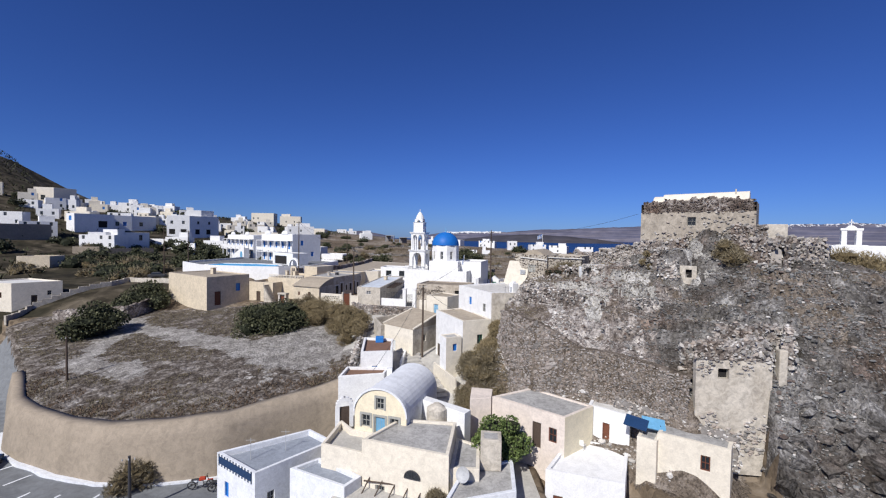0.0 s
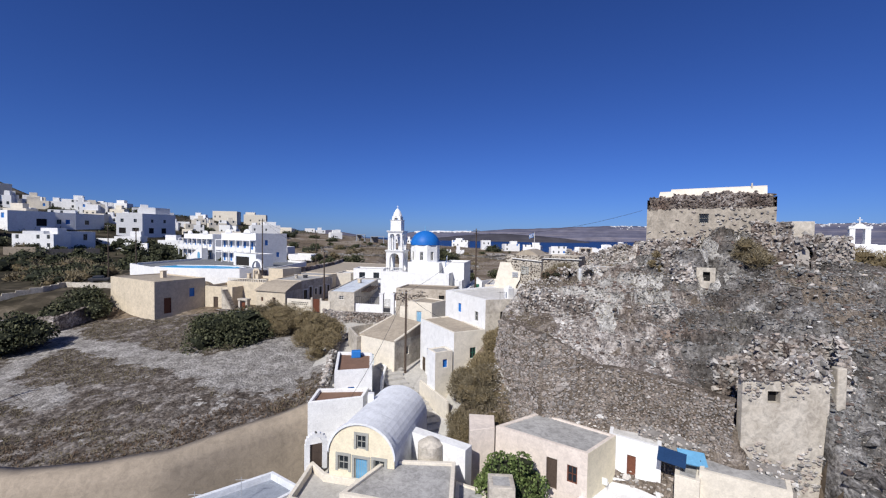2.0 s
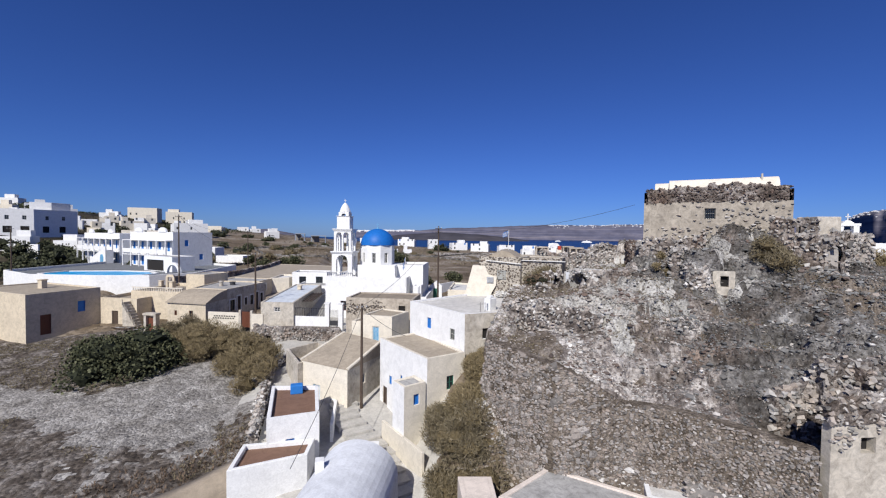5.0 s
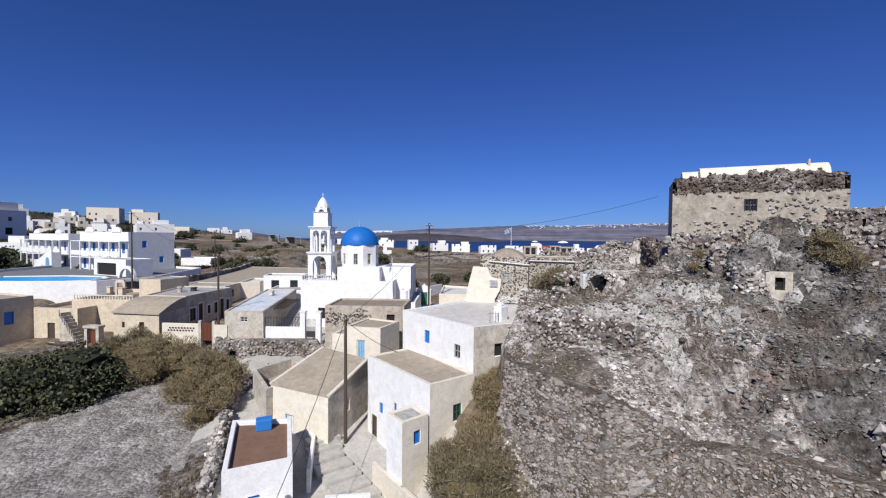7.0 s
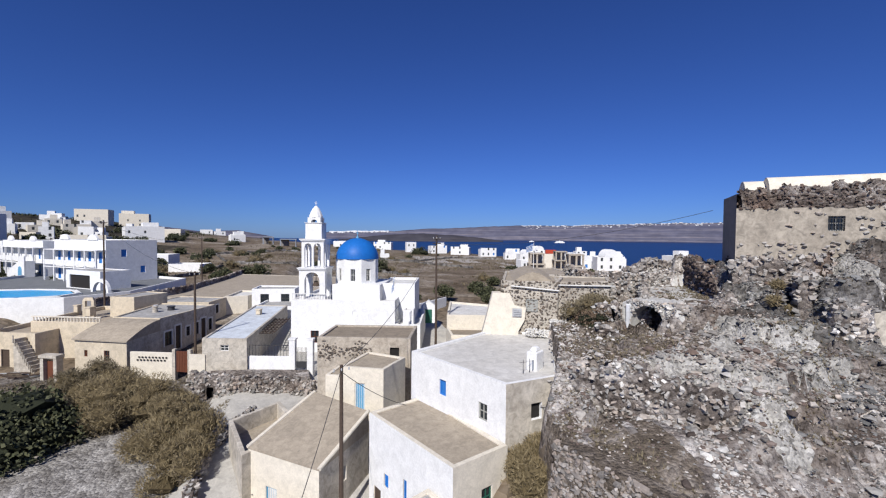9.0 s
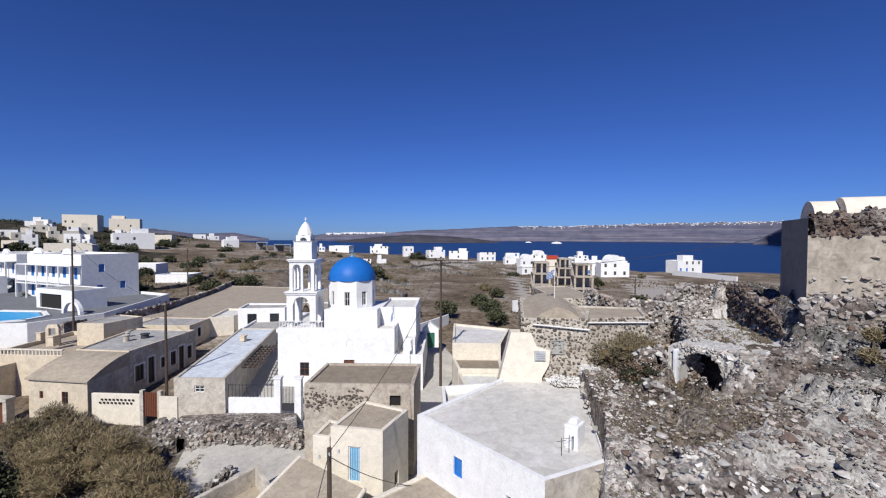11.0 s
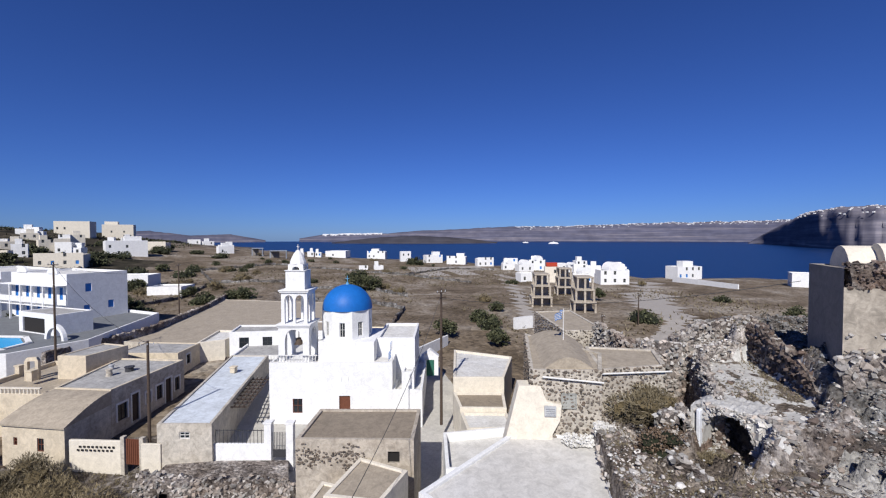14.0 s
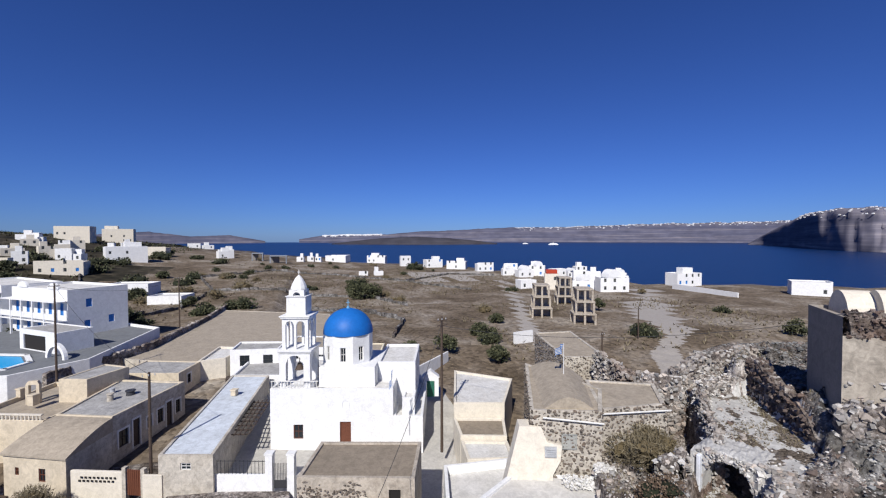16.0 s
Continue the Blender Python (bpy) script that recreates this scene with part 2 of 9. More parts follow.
b.inputs["Base Color"].default_value = (0.005, 0.34, 0.68, 1)
b.inputs["Roughness"].default_value = 0.3
b.inputs["Specular IOR Level"].default_value = 0.15
M_POOL = m
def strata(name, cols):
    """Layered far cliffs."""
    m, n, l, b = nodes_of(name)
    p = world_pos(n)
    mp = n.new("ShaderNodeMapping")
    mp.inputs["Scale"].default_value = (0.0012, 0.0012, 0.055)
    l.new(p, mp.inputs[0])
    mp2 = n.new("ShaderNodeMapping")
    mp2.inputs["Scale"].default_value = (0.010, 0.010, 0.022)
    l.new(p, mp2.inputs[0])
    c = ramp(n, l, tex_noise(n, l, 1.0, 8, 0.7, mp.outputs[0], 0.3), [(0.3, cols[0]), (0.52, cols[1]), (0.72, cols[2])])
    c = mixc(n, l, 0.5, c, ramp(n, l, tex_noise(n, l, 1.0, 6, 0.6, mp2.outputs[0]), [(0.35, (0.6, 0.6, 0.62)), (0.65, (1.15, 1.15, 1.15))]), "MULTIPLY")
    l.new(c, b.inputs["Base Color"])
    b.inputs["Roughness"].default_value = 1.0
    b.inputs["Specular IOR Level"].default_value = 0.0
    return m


# the haze of distance is mixed into the far land and cliff colours
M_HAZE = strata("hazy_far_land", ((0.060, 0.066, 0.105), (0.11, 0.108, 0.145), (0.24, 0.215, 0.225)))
M_CLIFF = strata("hazed_cliff_rock", ((0.085, 0.085, 0.115), (0.165, 0.155, 0.185), (0.36, 0.325, 0.325)))
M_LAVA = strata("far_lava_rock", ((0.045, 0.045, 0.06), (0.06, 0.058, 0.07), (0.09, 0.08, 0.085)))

# ---- building helpers ----
def thing(name, label, category, group="", kind=""):
    return tagged(new(name), label, category, group, kind)


def mesh_of(name, verts, faces, mats, idx=None, smooth=False):
    me = bpy.data.meshes.new(name)
    me.from_pydata([tuple(v) for v in verts], [], faces)
    for mt in (mats if isinstance(mats, (list, tuple)) else [mats]):
        me.materials.append(mt)
    if idx is not None:
        me.polygons.foreach_set("material_index", idx)
    if smooth:
        me.polygons.foreach_set("use_smooth", [True] * len(me.polygons))
    me.update()
    return me


def part(name, me, parent, label="", bevel=0.0):
    ob = new(name, me)
    ob.parent = parent
    if label:
        ob["label"] = label
    if bevel:
        mod = ob.modifiers.new("bevel", "BEVEL")
        mod.width, mod.segments, mod.limit_method = bevel, 2, "ANGLE"
    return ob


class Geo:
    """Collects verts and faces of one mesh."""
    def __init__(self):
        self.v, self.f, self.i = [], [], []

    def face(self, pts, k=0):
        o = len(self.v)
        self.v += [tuple(p) for p in pts]
        self.f.append(tuple(range(o, o + len(pts))))
        self.i.append(k)

    def box(self, c, s, rz=0.0, k=0, taper=1.0):
        """Box with centre of its base c, size s, turned rz radians."""
        ca, sa = math.cos(rz), math.sin(rz)
        o = len(self.v)
        for z, t in ((0, 1.0), (s[2], taper)):
            for dx, dy in ((-1, -1), (1, -1), (1, 1), (-1, 1)):
                x, y = dx * s[0] / 2 * t, dy * s[1] / 2 * t
                self.v.append((c[0] + x * ca - y * sa, c[1] + x * sa + y * ca, c[2] + z))
        for q in ((3, 2, 1, 0), (4, 5, 6, 7), (0, 1, 5, 4), (1, 2, 6, 5), (2, 3, 7, 6), (3, 0, 4, 7)):
            self.f.append(tuple(o + j for j in q))
            self.i.append(k)

    def prism(self, poly, z0, z1, k=0):
        n = len(poly)
        o = len(self.v)
        self.v += [(x, y, z0) for x, y in poly] + [(x, y, z1) for x, y in poly]
        self.f.append(tuple(o + j for j in reversed(range(n))))
        self.f.append(tuple(o + n + j for j in range(n)))
        self.i += [k, k]
        for j in range(n):
            self.f.append((o + j, o + (j + 1) % n, o + n + (j + 1) % n, o + n + j))
            self.i.append(k)

    def tube(self, a, b2, r0, r1, seg=8, k=0):
        a, b2 = Vector(a), Vector(b2)
        d = (b2 - a).normalized()
        u = d.orthogonal().normalized()
        w = d.cross(u)
        o = len(self.v)
        for p, r in ((a, r0), (b2, r1)):
            for j in range(seg):
                t = 2 * math.pi * j / seg
                self.v.append(tuple(p + (u * math.cos(t) + w * math.sin(t)) * r))
        for j in range(seg):
            self.f.append((o + j, o + (j + 1) % seg, o + seg + (j + 1) % seg, o + seg + j))
            self.i.append(k)
        self.f.append(tuple(o + j for j in reversed(range(seg))))
        self.f.append(tuple(o + seg + j for j in range(seg)))
        self.i += [k, k]

    def mesh(self, name, mats, smooth=False):
        return mesh_of(name, self.v, self.f, mats, self.i, smooth)


def inset(poly, d):
    """The polygon (counter-clockwise) with its sides moved in by d."""
    out = []
    n = len(poly)
    for j in range(n):
        p0, p1, p2 = (Vector(poly[(j + q) % n]) for q in (-1, 0, 1))
        e0, e1 = (p1 - p0).normalized(), (p2 - p1).normalized()
        n0, n1 = Vector((-e0.y, e0.x)), Vector((-e1.y, e1.x))
        bis = (n0 + n1)
        bis /= max(0.2, bis.length_squared / 2)
        q = p1 + bis * d
        out.append((q.x, q.y))
    return out


def wall_faces(g, p0, p1, z0, z1, openings, deep, k=0):
    """One outer wall face with real openings: each (u0, u1, za, zb) in metres along the wall."""
    p0, p1 = Vector(p0), Vector(p1)
    ln = (p1 - p0).length
    e = (p1 - p0) / ln
    inw = Vector((-e.y, e.x))
    us = sorted({0.0, ln, *[u for o in openings for u in o[:2]]})
    zs = sorted({z0, z1, *[z for o in openings for z in o[2:4]]})

    def pt(u, z, d=0.0):
        q = p0 + e * u + inw * d
        return (q.x, q.y, z)
    for a, b2 in zip(us, us[1:]):
        for c, d in zip(zs, zs[1:]):
            um, zm = (a + b2) / 2, (c + d) / 2
            if any(o[0] < um < o[1] and o[2] < zm < o[3] for o in openings):
                continue
            g.face([pt(a, c), pt(b2, c), pt(b2, d), pt(a, d)], k)
    for u0, u1, za, zb in openings:
        g.face([pt(u0, za), pt(u1, za), pt(u1, za, deep), pt(u0, za, deep)])
        g.face([pt(u0, zb, deep), pt(u1, zb, deep), pt(u1, zb), pt(u0, zb)])
        g.face([pt(u0, za, deep), pt(u0, zb, deep), pt(u0, zb), pt(u0, za)])
        g.face([pt(u1, za), pt(u1, zb), pt(u1, zb, deep), pt(u1, za, deep)])


def fill_opening(parent, p0, p1, o, deep, style):
    """Frame and filling of one opening."""
    p0, p1 = Vector(p0), Vector(p1)
    e = (p1 - p0).normalized()
    inw = Vector((-e.y, e.x))
    rz = math.atan2(e.y, e.x)
    u0, u1, za, zb = o
    c = p0 + e * ((u0 + u1) / 2)
    w, h = u1 - u0, zb - za
    kind = style[0]
    # a black sheet at the back paints the unlit room
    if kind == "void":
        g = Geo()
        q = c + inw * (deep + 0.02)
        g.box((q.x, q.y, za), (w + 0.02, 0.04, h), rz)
        part("opening_shade", g.mesh("opening_shade", M_VOID), parent)
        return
    frame_m, fill_m = style[1], style[2]
    leaf = kind in ("door", "shutter")
    win = Geo()
    q = c + inw * (deep * 0.75)
    win.box((q.x, q.y, za), (w - 0.02, 0.05, h - 0.01), rz)
    ob = part("door" if kind == "door" else ("shutter" if kind == "shutter" else "window"), win.mesh("leaf", fill_m), parent)
    g = Geo()
    t = 0.07
    dq = c + inw * (deep * 0.75 - 0.05)
    for side in (-1, 1):
        s = dq + e * side * (w / 2 - t / 2)
        g.box((s.x, s.y, za), (t, 0.07, h), rz)
    g.box((dq.x, dq.y, zb - t), (w, 0.07, t), rz)
    if kind != "door":
        g.box((dq.x, dq.y, za), (w, 0.07, t), rz)
    if kind == "window":
        g.box((dq.x, dq.y, za), (0.045, 0.06, h), rz)
        g.box((dq.x, dq.y, za + h * 0.5), (w, 0.06, 0.04), rz)
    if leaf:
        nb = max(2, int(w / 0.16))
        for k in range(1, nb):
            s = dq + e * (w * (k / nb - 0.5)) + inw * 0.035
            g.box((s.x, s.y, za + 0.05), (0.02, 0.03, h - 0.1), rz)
    part("frame", g.mesh("frame", frame_m), ob)
    if len(style) > 3:
        g = Geo()
        s = style[3]
        for side in (-1, 1):
            a = c + e * side * (w / 2 + 0.09) - inw * 0.02
            g.box((a.x, a.y, za - 0.05), (0.18, 0.06, h + 0.25), rz)
        a = c - inw * 0.02
        g.box((a.x, a.y, zb + 0.003), (w, 0.06, 0.2), rz)
        part("surround", g.mesh("surround", s), ob)


def house(name, label, poly, z0, z1, wall_m, roof_m, parapet=0.35, thick=0.28, openings=(), category="house", group="", deep=0.22, edge_m=None):
    """A flat-roofed house. poly: plan, counter-clockwise, edge 0 from point 0 to 1.
    openings: (edge, u0, u1, za, zb, style)."""
    h = thing(name, label, category, group)
    n = len(poly)
    g = Geo()
    for j in range(n):
        ops = [o[1:5] for o in openings if o[0] == j]
        wall_faces(g, poly[j], poly[(j + 1) % n], z0, z1, ops, deep, 1 if edge_m and j in edge_m[0] else 0)
    inner = inset(poly, thick)
    for j in range(n):
        a, b2, c, d = poly[j], poly[(j + 1) % n], inner[(j + 1) % n], inner[j]
        g.face([(*a, z1), (*b2, z1), (*c, z1), (*d, z1)])
        if parapet > 0:
            g.face([(*d, z1), (*c, z1), (*c, z1 - parapet - 0.05), (*d, z1 - parapet - 0.05)])
    me = g.mesh("wall", [wall_m] + ([edge_m[1]] if edge_m else []))
    bm = bmesh.new()
    bm.from_mesh(me)
    bmesh.ops.remove_doubles(bm, verts=bm.verts, dist=0.0005)
    bm.to_mesh(me)
    bm.free()
    part("wall", me, h, bevel=0.035)
    g = Geo()
    zr = z1 - parapet
    g.prism(inset(poly, thick - 0.01), zr - 0.15, zr)
    part("roof", g.mesh("roof", roof_m), h)
    for o in openings:
        fill_opening(h, poly[o[0]], poly[(o[0] + 1) % n], o[1:5], deep, o[5])
    return h


def quad(p, q, depth, back=None):
    """Plan of a house whose front runs from p to q (left to right as seen), depth to the rear."""
    p, q = Vector(p), Vector(q)
    e = (q - p).normalized()
    nrm = Vector((-e.y, e.x))
    return [tuple(p), tuple(q), tuple(q + nrm * depth), tuple(p + nrm * depth)]


GLAZED = ("window", M_GREYFRAME, M_GLASS)
GLAZEDW = ("window", M_FRAMEW, M_GLASS)
BLUEWIN = ("shutter", M_BLUE, M_BLUE)
BLUEDOOR = ("door", M_GREYFRAME, M_LBLUE, M_GREYFRAME)
WOODDOOR = ("door", M_WOOD, M_WOOD)
WOODWIN = ("window", M_WOOD, M_GLASS)
DARKDOOR = ("door", M_DARKWOOD, M_DARKWOOD)
VOID = ("void",)

# ---- rough masonry ----
def ico():
    t = (1 + 5 ** 0.5) / 2
    v = np.array([(-1, t, 0), (1, t, 0), (-1, -t, 0), (1, -t, 0), (0, -1, t), (0, 1, t), (0, -1, -t), (0, 1, -t), (t, 0, -1), (t, 0, 1), (-t, 0, -1), (-t, 0, 1)], float)
    v /= np.linalg.norm(v[0])
    f = np.array([(0, 11, 5), (0, 5, 1), (0, 1, 7), (0, 7, 10), (0, 10, 11), (1, 5, 9), (5, 11, 4), (11, 10, 2), (10, 7, 6), (7, 1, 8), (3, 9, 4), (3, 4, 2), (3, 2, 6), (3, 6, 8), (3, 8, 9), (4, 9, 5), (2, 4, 11), (6, 2, 10), (8, 6, 7), (9, 8, 1)])
    return v, f


ICO_V, ICO_F = ico()


def rocks(name, pts, sizes, mat, rng, flat=0.75):
    """Many broken stones, joined, one for each point."""
    n = len(pts)
    v = ICO_V[None] * (1 + rng.uniform(-0.42, 0.38, (n, 12, 1)))
    sc = sizes[:, None, None] * np.stack([rng.uniform(0.75, 1.3, n), rng.uniform(0.75, 1.3, n), rng.uniform(0.55, 1.0, n) * flat], 1)[:, None]
    v = v * sc
    a = rng.uniform(0, 6.28, n)[:, None]
    x, y = v[..., 0] * np.cos(a) - v[..., 1] * np.sin(a), v[..., 0] * np.sin(a) + v[..., 1] * np.cos(a)
    v = np.stack([x, y, v[..., 2]], -1) + np.asarray(pts)[:, None]
    f = (ICO_F[None] + 12 * np.arange(n)[:, None, None]).reshape(-1, 3)
    me = bpy.data.meshes.new(name)
    me.from_pydata(v.reshape(-1, 3).tolist(), [], f.tolist())
    me.materials.append(mat)
    return me


def blocks(name, pts, sizes, mat, rng, flat=0.7):
    """Angular broken blocks, joined, one for each point, tumbled any way round."""
    n = len(pts)
    v = np.array([(x, y, z) for x in (-1, 1) for y in (-1, 1) for z in (-1, 1)], float)[None] * rng.uniform(0.45, 1.05, (n, 8, 1))
    v = v + rng.uniform(-0.22, 0.22, (n, 8, 3))
    v = v * (sizes[:, None, None] * np.stack([rng.uniform(0.6, 1.25, n), rng.uniform(0.5, 1.0, n), rng.uniform(0.45, 0.9, n) * flat], 1)[:, None])
    q = rng.normal(size=(n, 3, 3))
    q[:, 2] = q[:, 2] * 0.45 + np.array([0, 0, 1.0])
    z = q[:, 2] / np.linalg.norm(q[:, 2], axis=1)[:, None]
    x = np.cross(q[:, 1], z)
    x /= np.linalg.norm(x, axis=1)[:, None]
    y = np.cross(z, x)
    v = v[..., :1] * x[:, None] + v[..., 1:2] * y[:, None] + v[..., 2:] * z[:, None] + np.asarray(pts)[:, None]
    f = np.array([(0, 1, 3, 2), (4, 6, 7, 5), (0, 4, 5, 1), (2, 3, 7, 6), (0, 2, 6, 4), (1, 5, 7, 3)])
    f = (f[None] + 8 * np.arange(n)[:, None, None]).reshape(-1, 4)
    me = bpy.data.meshes.new(name)
    me.from_pydata(v.reshape(-1, 3).tolist(), [], f.tolist())
    me.materials.append(mat)
    return me


# ---- ground ----
def smooth(a, b2, v):
    t = np.clip((v - a) / (b2 - a), 0, 1)
    return t * t * (3 - 2 * t)


def fbm(x, y, f, octaves=4, seed=0.0):
    """Cheap layered value noise on arrays."""
    tot, amp = 0.0, 1.0
    for k in range(octaves):
        fx, fy = x * f + seed + 17.3 * k, y * f - seed + 9.1 * k
        ix, iy = np.floor(fx), np.floor(fy)
        u, v = fx - ix, fy - iy
        u, v = u * u * (3 - 2 * u), v * v * (3 - 2 * v)

        def rnd(a, b2):
            s = np.sin(a * 127.1 + b2 * 311.7) * 43758.5453
            return s - np.floor(s)
        tot = tot + amp * ((rnd(ix, iy) * (1 - u) + rnd(ix + 1, iy) * u) * (1 - v) + (rnd(ix, iy + 1) * (1 - u) + rnd(ix + 1, iy + 1) * u) * v - 0.5)
        amp, f = amp * 0.5, f * 2.03
    return tot


HILL_X = [8, 12, 16, 20, 24, 28, 32, 37, 44, 54]
HILL_Y = [24, 28, 32, 36, 40, 44, 48, 52, 56, 62]
# spot heights of the ruined rock hill, row by row from its foot to its crest
HILL_Z = np.array([
    [-5.0, -5.0, -5.0, -5.0, -4.0, -2.2, -0.8, -0.3, 1.5, 4.6],
    [-2.0, -2.0, -2.0, -0.8, 0.5, 3.5, 4.5, 4.7, 5.3, 6.9],
    [1.1, 1.7, 3.1, 6.9, 9.6, 10.4, 10.4, 9.5, 8.9, 9.0],
    [6.2, 6.7, 7.2, 9.7, 10.2, 12.1, 13.0, 13.3, 12.2, 10.9],
    [9.9, 10.9, 10.0, 10.7, 11.4, 11.8, 15.0, 16.3, 14.7, 12.8],
    [11.1, 12.1, 12.7, 13.8, 13.7, 14.5, 18.1, 18.2, 16.5, 14.6],
    [11.3, 12.8, 15.1, 15.5, 15.9, 17.5, 20.6, 20.0, 17.6, 16.1],
    [12.4, 14.1, 14.5, 15.2, 16.7, 18.7, 20.3, 19.3, 17.9, 16.5],
    [13.3, 14.0, 14.3, 14.6, 16.4, 18.0, 19.3, 18.9, 17.9, 16.6],
    [14.2, 13.7, 13.5, 13.8, 15.1, 16.4, 17.6, 18.0, 17.6, 16.5]])
# plan of the hill: the terrace wall, the ruined front, the open flank, the far rim and the village side
TERRACE = [(8.6, 46.2), (8.9, 44.7), (9.9, 42.2), (11.0, 40.3), (12.8, 39.3), (14.6, 38.8), (17.5, 37.1), (19.8, 34.4), (21.4, 32.3)]
HILL_EDGE = TERRACE + [(26.6, 31.6), (26.0, 28.5), (24.0, 20.0), (40, 12), (80, 26), (95, 60), (70, 68), (46, 69.5), (36, 69.0), (30, 67.5), (26.6, 65.2), (24.0, 62.8), (20.5, 60.6),
                       (17.2, 61.5), (15.7, 59.9), (11.7, 52.1), (10.9, 50.9), (8.9, 48.7)]


def line_dist(x, y, pts, closed=False):
    """Distance to a plan line."""
    best = np.full(np.shape(x), 1e9)
    for (ax, ay), (bx, by) in zip(pts, pts[1:] + (pts[:1] if closed else [])):
        ex, ey = bx - ax, by - ay
        t = np.clip(((x - ax) * ex + (y - ay) * ey) / (ex * ex + ey * ey), 0, 1)
        best = np.minimum(best, np.hypot(x - ax - t * ex, y - ay - t * ey))
    return best


def plan_d(x, y, pts):
    """Signed distance to a plan outline, positive inside it."""
    inside = np.zeros(np.shape(x), bool)
    for (ax, ay), (bx, by) in zip(pts, pts[1:] + pts[:1]):
        if ay != by:
            inside ^= ((ay > y) != (by > y)) & (x < ax + (y - ay) * (bx - ax) / (by - ay))
    d = line_dist(x, y, pts, True)
    return np.where(inside, d, -d)


def hill_d(x, y):
    """Signed distance to the hill's edge, positive on the hill."""
    return plan_d(x, y, HILL_EDGE)


# levelled floor of a lost house, and the wall line that stands over it
FLOOR = [(20.6, 51.9), (26.2, 53.5), (31.2, 61.6), (27.0, 61.6), (22.4, 56.4), (20.9, 55.9), (21.8, 53.7)]
FLOOR_WALL = [(26.5, 53.6), (28.3, 56.3), (31.6, 61.7)]


def floor_frame(x, y):
    """Along and across the levelled floor of a lost house."""
    return (x - 21.6) * 0.62 + (y - 52.3) * 0.78, (x - 21.6) * 0.78 - (y - 52.3) * 0.62


def cave_frame(x, y):
    """Into and along the front of the vaulted cave."""
    return (x - 21.17) * 0.94 + (y - 55.1) * 0.337, -(x - 21.17) * 0.337 + (y - 55.1) * 0.94


def hill_h(x, y):
    """The ruined rock hill: height and how much of it is there."""
    x, y = np.asarray(x, float), np.asarray(y, float)
    wx, wy = x + fbm(x, y, 0.22, 2, 1.5) * 1.2, y + fbm(x, y, 0.22, 2, 7.5) * 1.2
    i = np.clip(np.searchsorted(HILL_X, wx) - 1, 0, 8)
    j = np.clip(np.searchsorted(HILL_Y, wy) - 1, 0, 8)
    gx, gy = np.array(HILL_X, float), np.array(HILL_Y, float)
    u, v = np.clip((wx - gx[i]) / (gx[i + 1] - gx[i]), 0, 1), np.clip((wy - gy[j]) / (gy[j + 1] - gy[j]), 0, 1)
    h = (HILL_Z[j, i] * (1 - u) + HILL_Z[j, i + 1] * u) * (1 - v) + (HILL_Z[j + 1, i] * (1 - u) + HILL_Z[j + 1, i + 1] * u) * v
    # levelled floor with the wall that stands over it, and the cleft on its other side
    al, ac = floor_frame(x, y)
    fd = plan_d(x, y, FLOOR)
    rise = smooth(1.9, 1.1, line_dist(x, y, FLOOR_WALL)) * (fd < 0)
    h = h * (1 - rise) + np.maximum(h, 17.2 + 0.2 * (y - 54)) * rise
    fl = smooth(-0.3, 0.1, fd)
    h = h * (1 - fl) + (16.05 + 0.02 * al) * fl
    cleft = smooth(-2.35, -2.7, ac) * smooth(-5.4, -4.8, ac) * smooth(4.2, 5.0, al) * smooth(12.8, 11.8, al)
    h = h * (1 - cleft) + np.minimum(h, 12.9) * cleft
    # under the vaulted cave and the court before its mouth
    ci, ct = cave_frame(x, y)
    pit = smooth(-1.2, -0.6, ci) * smooth(2.45, 2.1, ci) * smooth(1.45, 1.2, np.abs(ct))
    court = smooth(-3.6, -2.4, ci) * smooth(0.1, -0.3, ci) * smooth(-2.4, -1.2, ct) * smooth(1.6, 1.2, ct)
    pit = np.maximum(pit, court)
    h = h * (1 - pit) + np.minimum(h, 13.3) * pit
    # ledge above the terrace: a broken step in the rock
    la, lu = (x - 11.2) * 0.764 - (y - 49.3) * 0.645, (x - 11.2) * 0.645 + (y - 49.3) * 0.764
    lu = lu + 0.55 * np.sin(np.pi * la / 7.6) + 0.5 * fbm(x, y, 0.7, 2, 14.0)
    run = smooth(-0.4, 0.6, la) * smooth(8.0, 7.0, la)
    up = smooth(0.0, 0.35, lu) * smooth(2.4, 1.0, lu) * run
    h = h * (1 - up) + np.maximum(h, 13.9) * up
    dn = smooth(0.05, -0.2, lu) * smooth(-2.4, -1.0, lu) * run
    h = h * (1 - dn) + np.minimum(h, 12.2) * dn
    # roofless room behind the ruined front
    room = smooth(21.0, 21.7, x) * smooth(26.4, 25.8, x) * smooth(36.0, 35.2, y) * smooth(31.6, 31.9, y)
    h = h * (1 - room) + np.minimum(h, 6.8) * room
    # hollows: below the crag under the fort, and beside the plastered fragment
    for px, py, ang, la, lb, zz in ((26.8, 48.6, 0.75, 1.9, 0.9, 15.9), (28.9, 45.6, 0.5, 0.9, 0.8, 14.6), (12.2, 48.6, 1.2, 1.1, 0.5, 11.0)):
        c_, s_ = math.cos(ang), math.sin(ang)
        pu, pv = ((x - px) * c_ + (y - py) * s_) / la, (-(x - px) * s_ + (y - py) * c_) / lb
        hole = smooth(1.0, 0.75, np.hypot(pu, pv))
        h = h * (1 - hole) + np.minimum(h, zz) * hole
    # crag that overhangs the hollow
    crag = smooth(2.0, 1.2, np.hypot((x - 28.2) * 0.9, (y - 46.9) * 1.1))
    h = h * (1 - crag) + np.maximum(h, 18.4) * crag
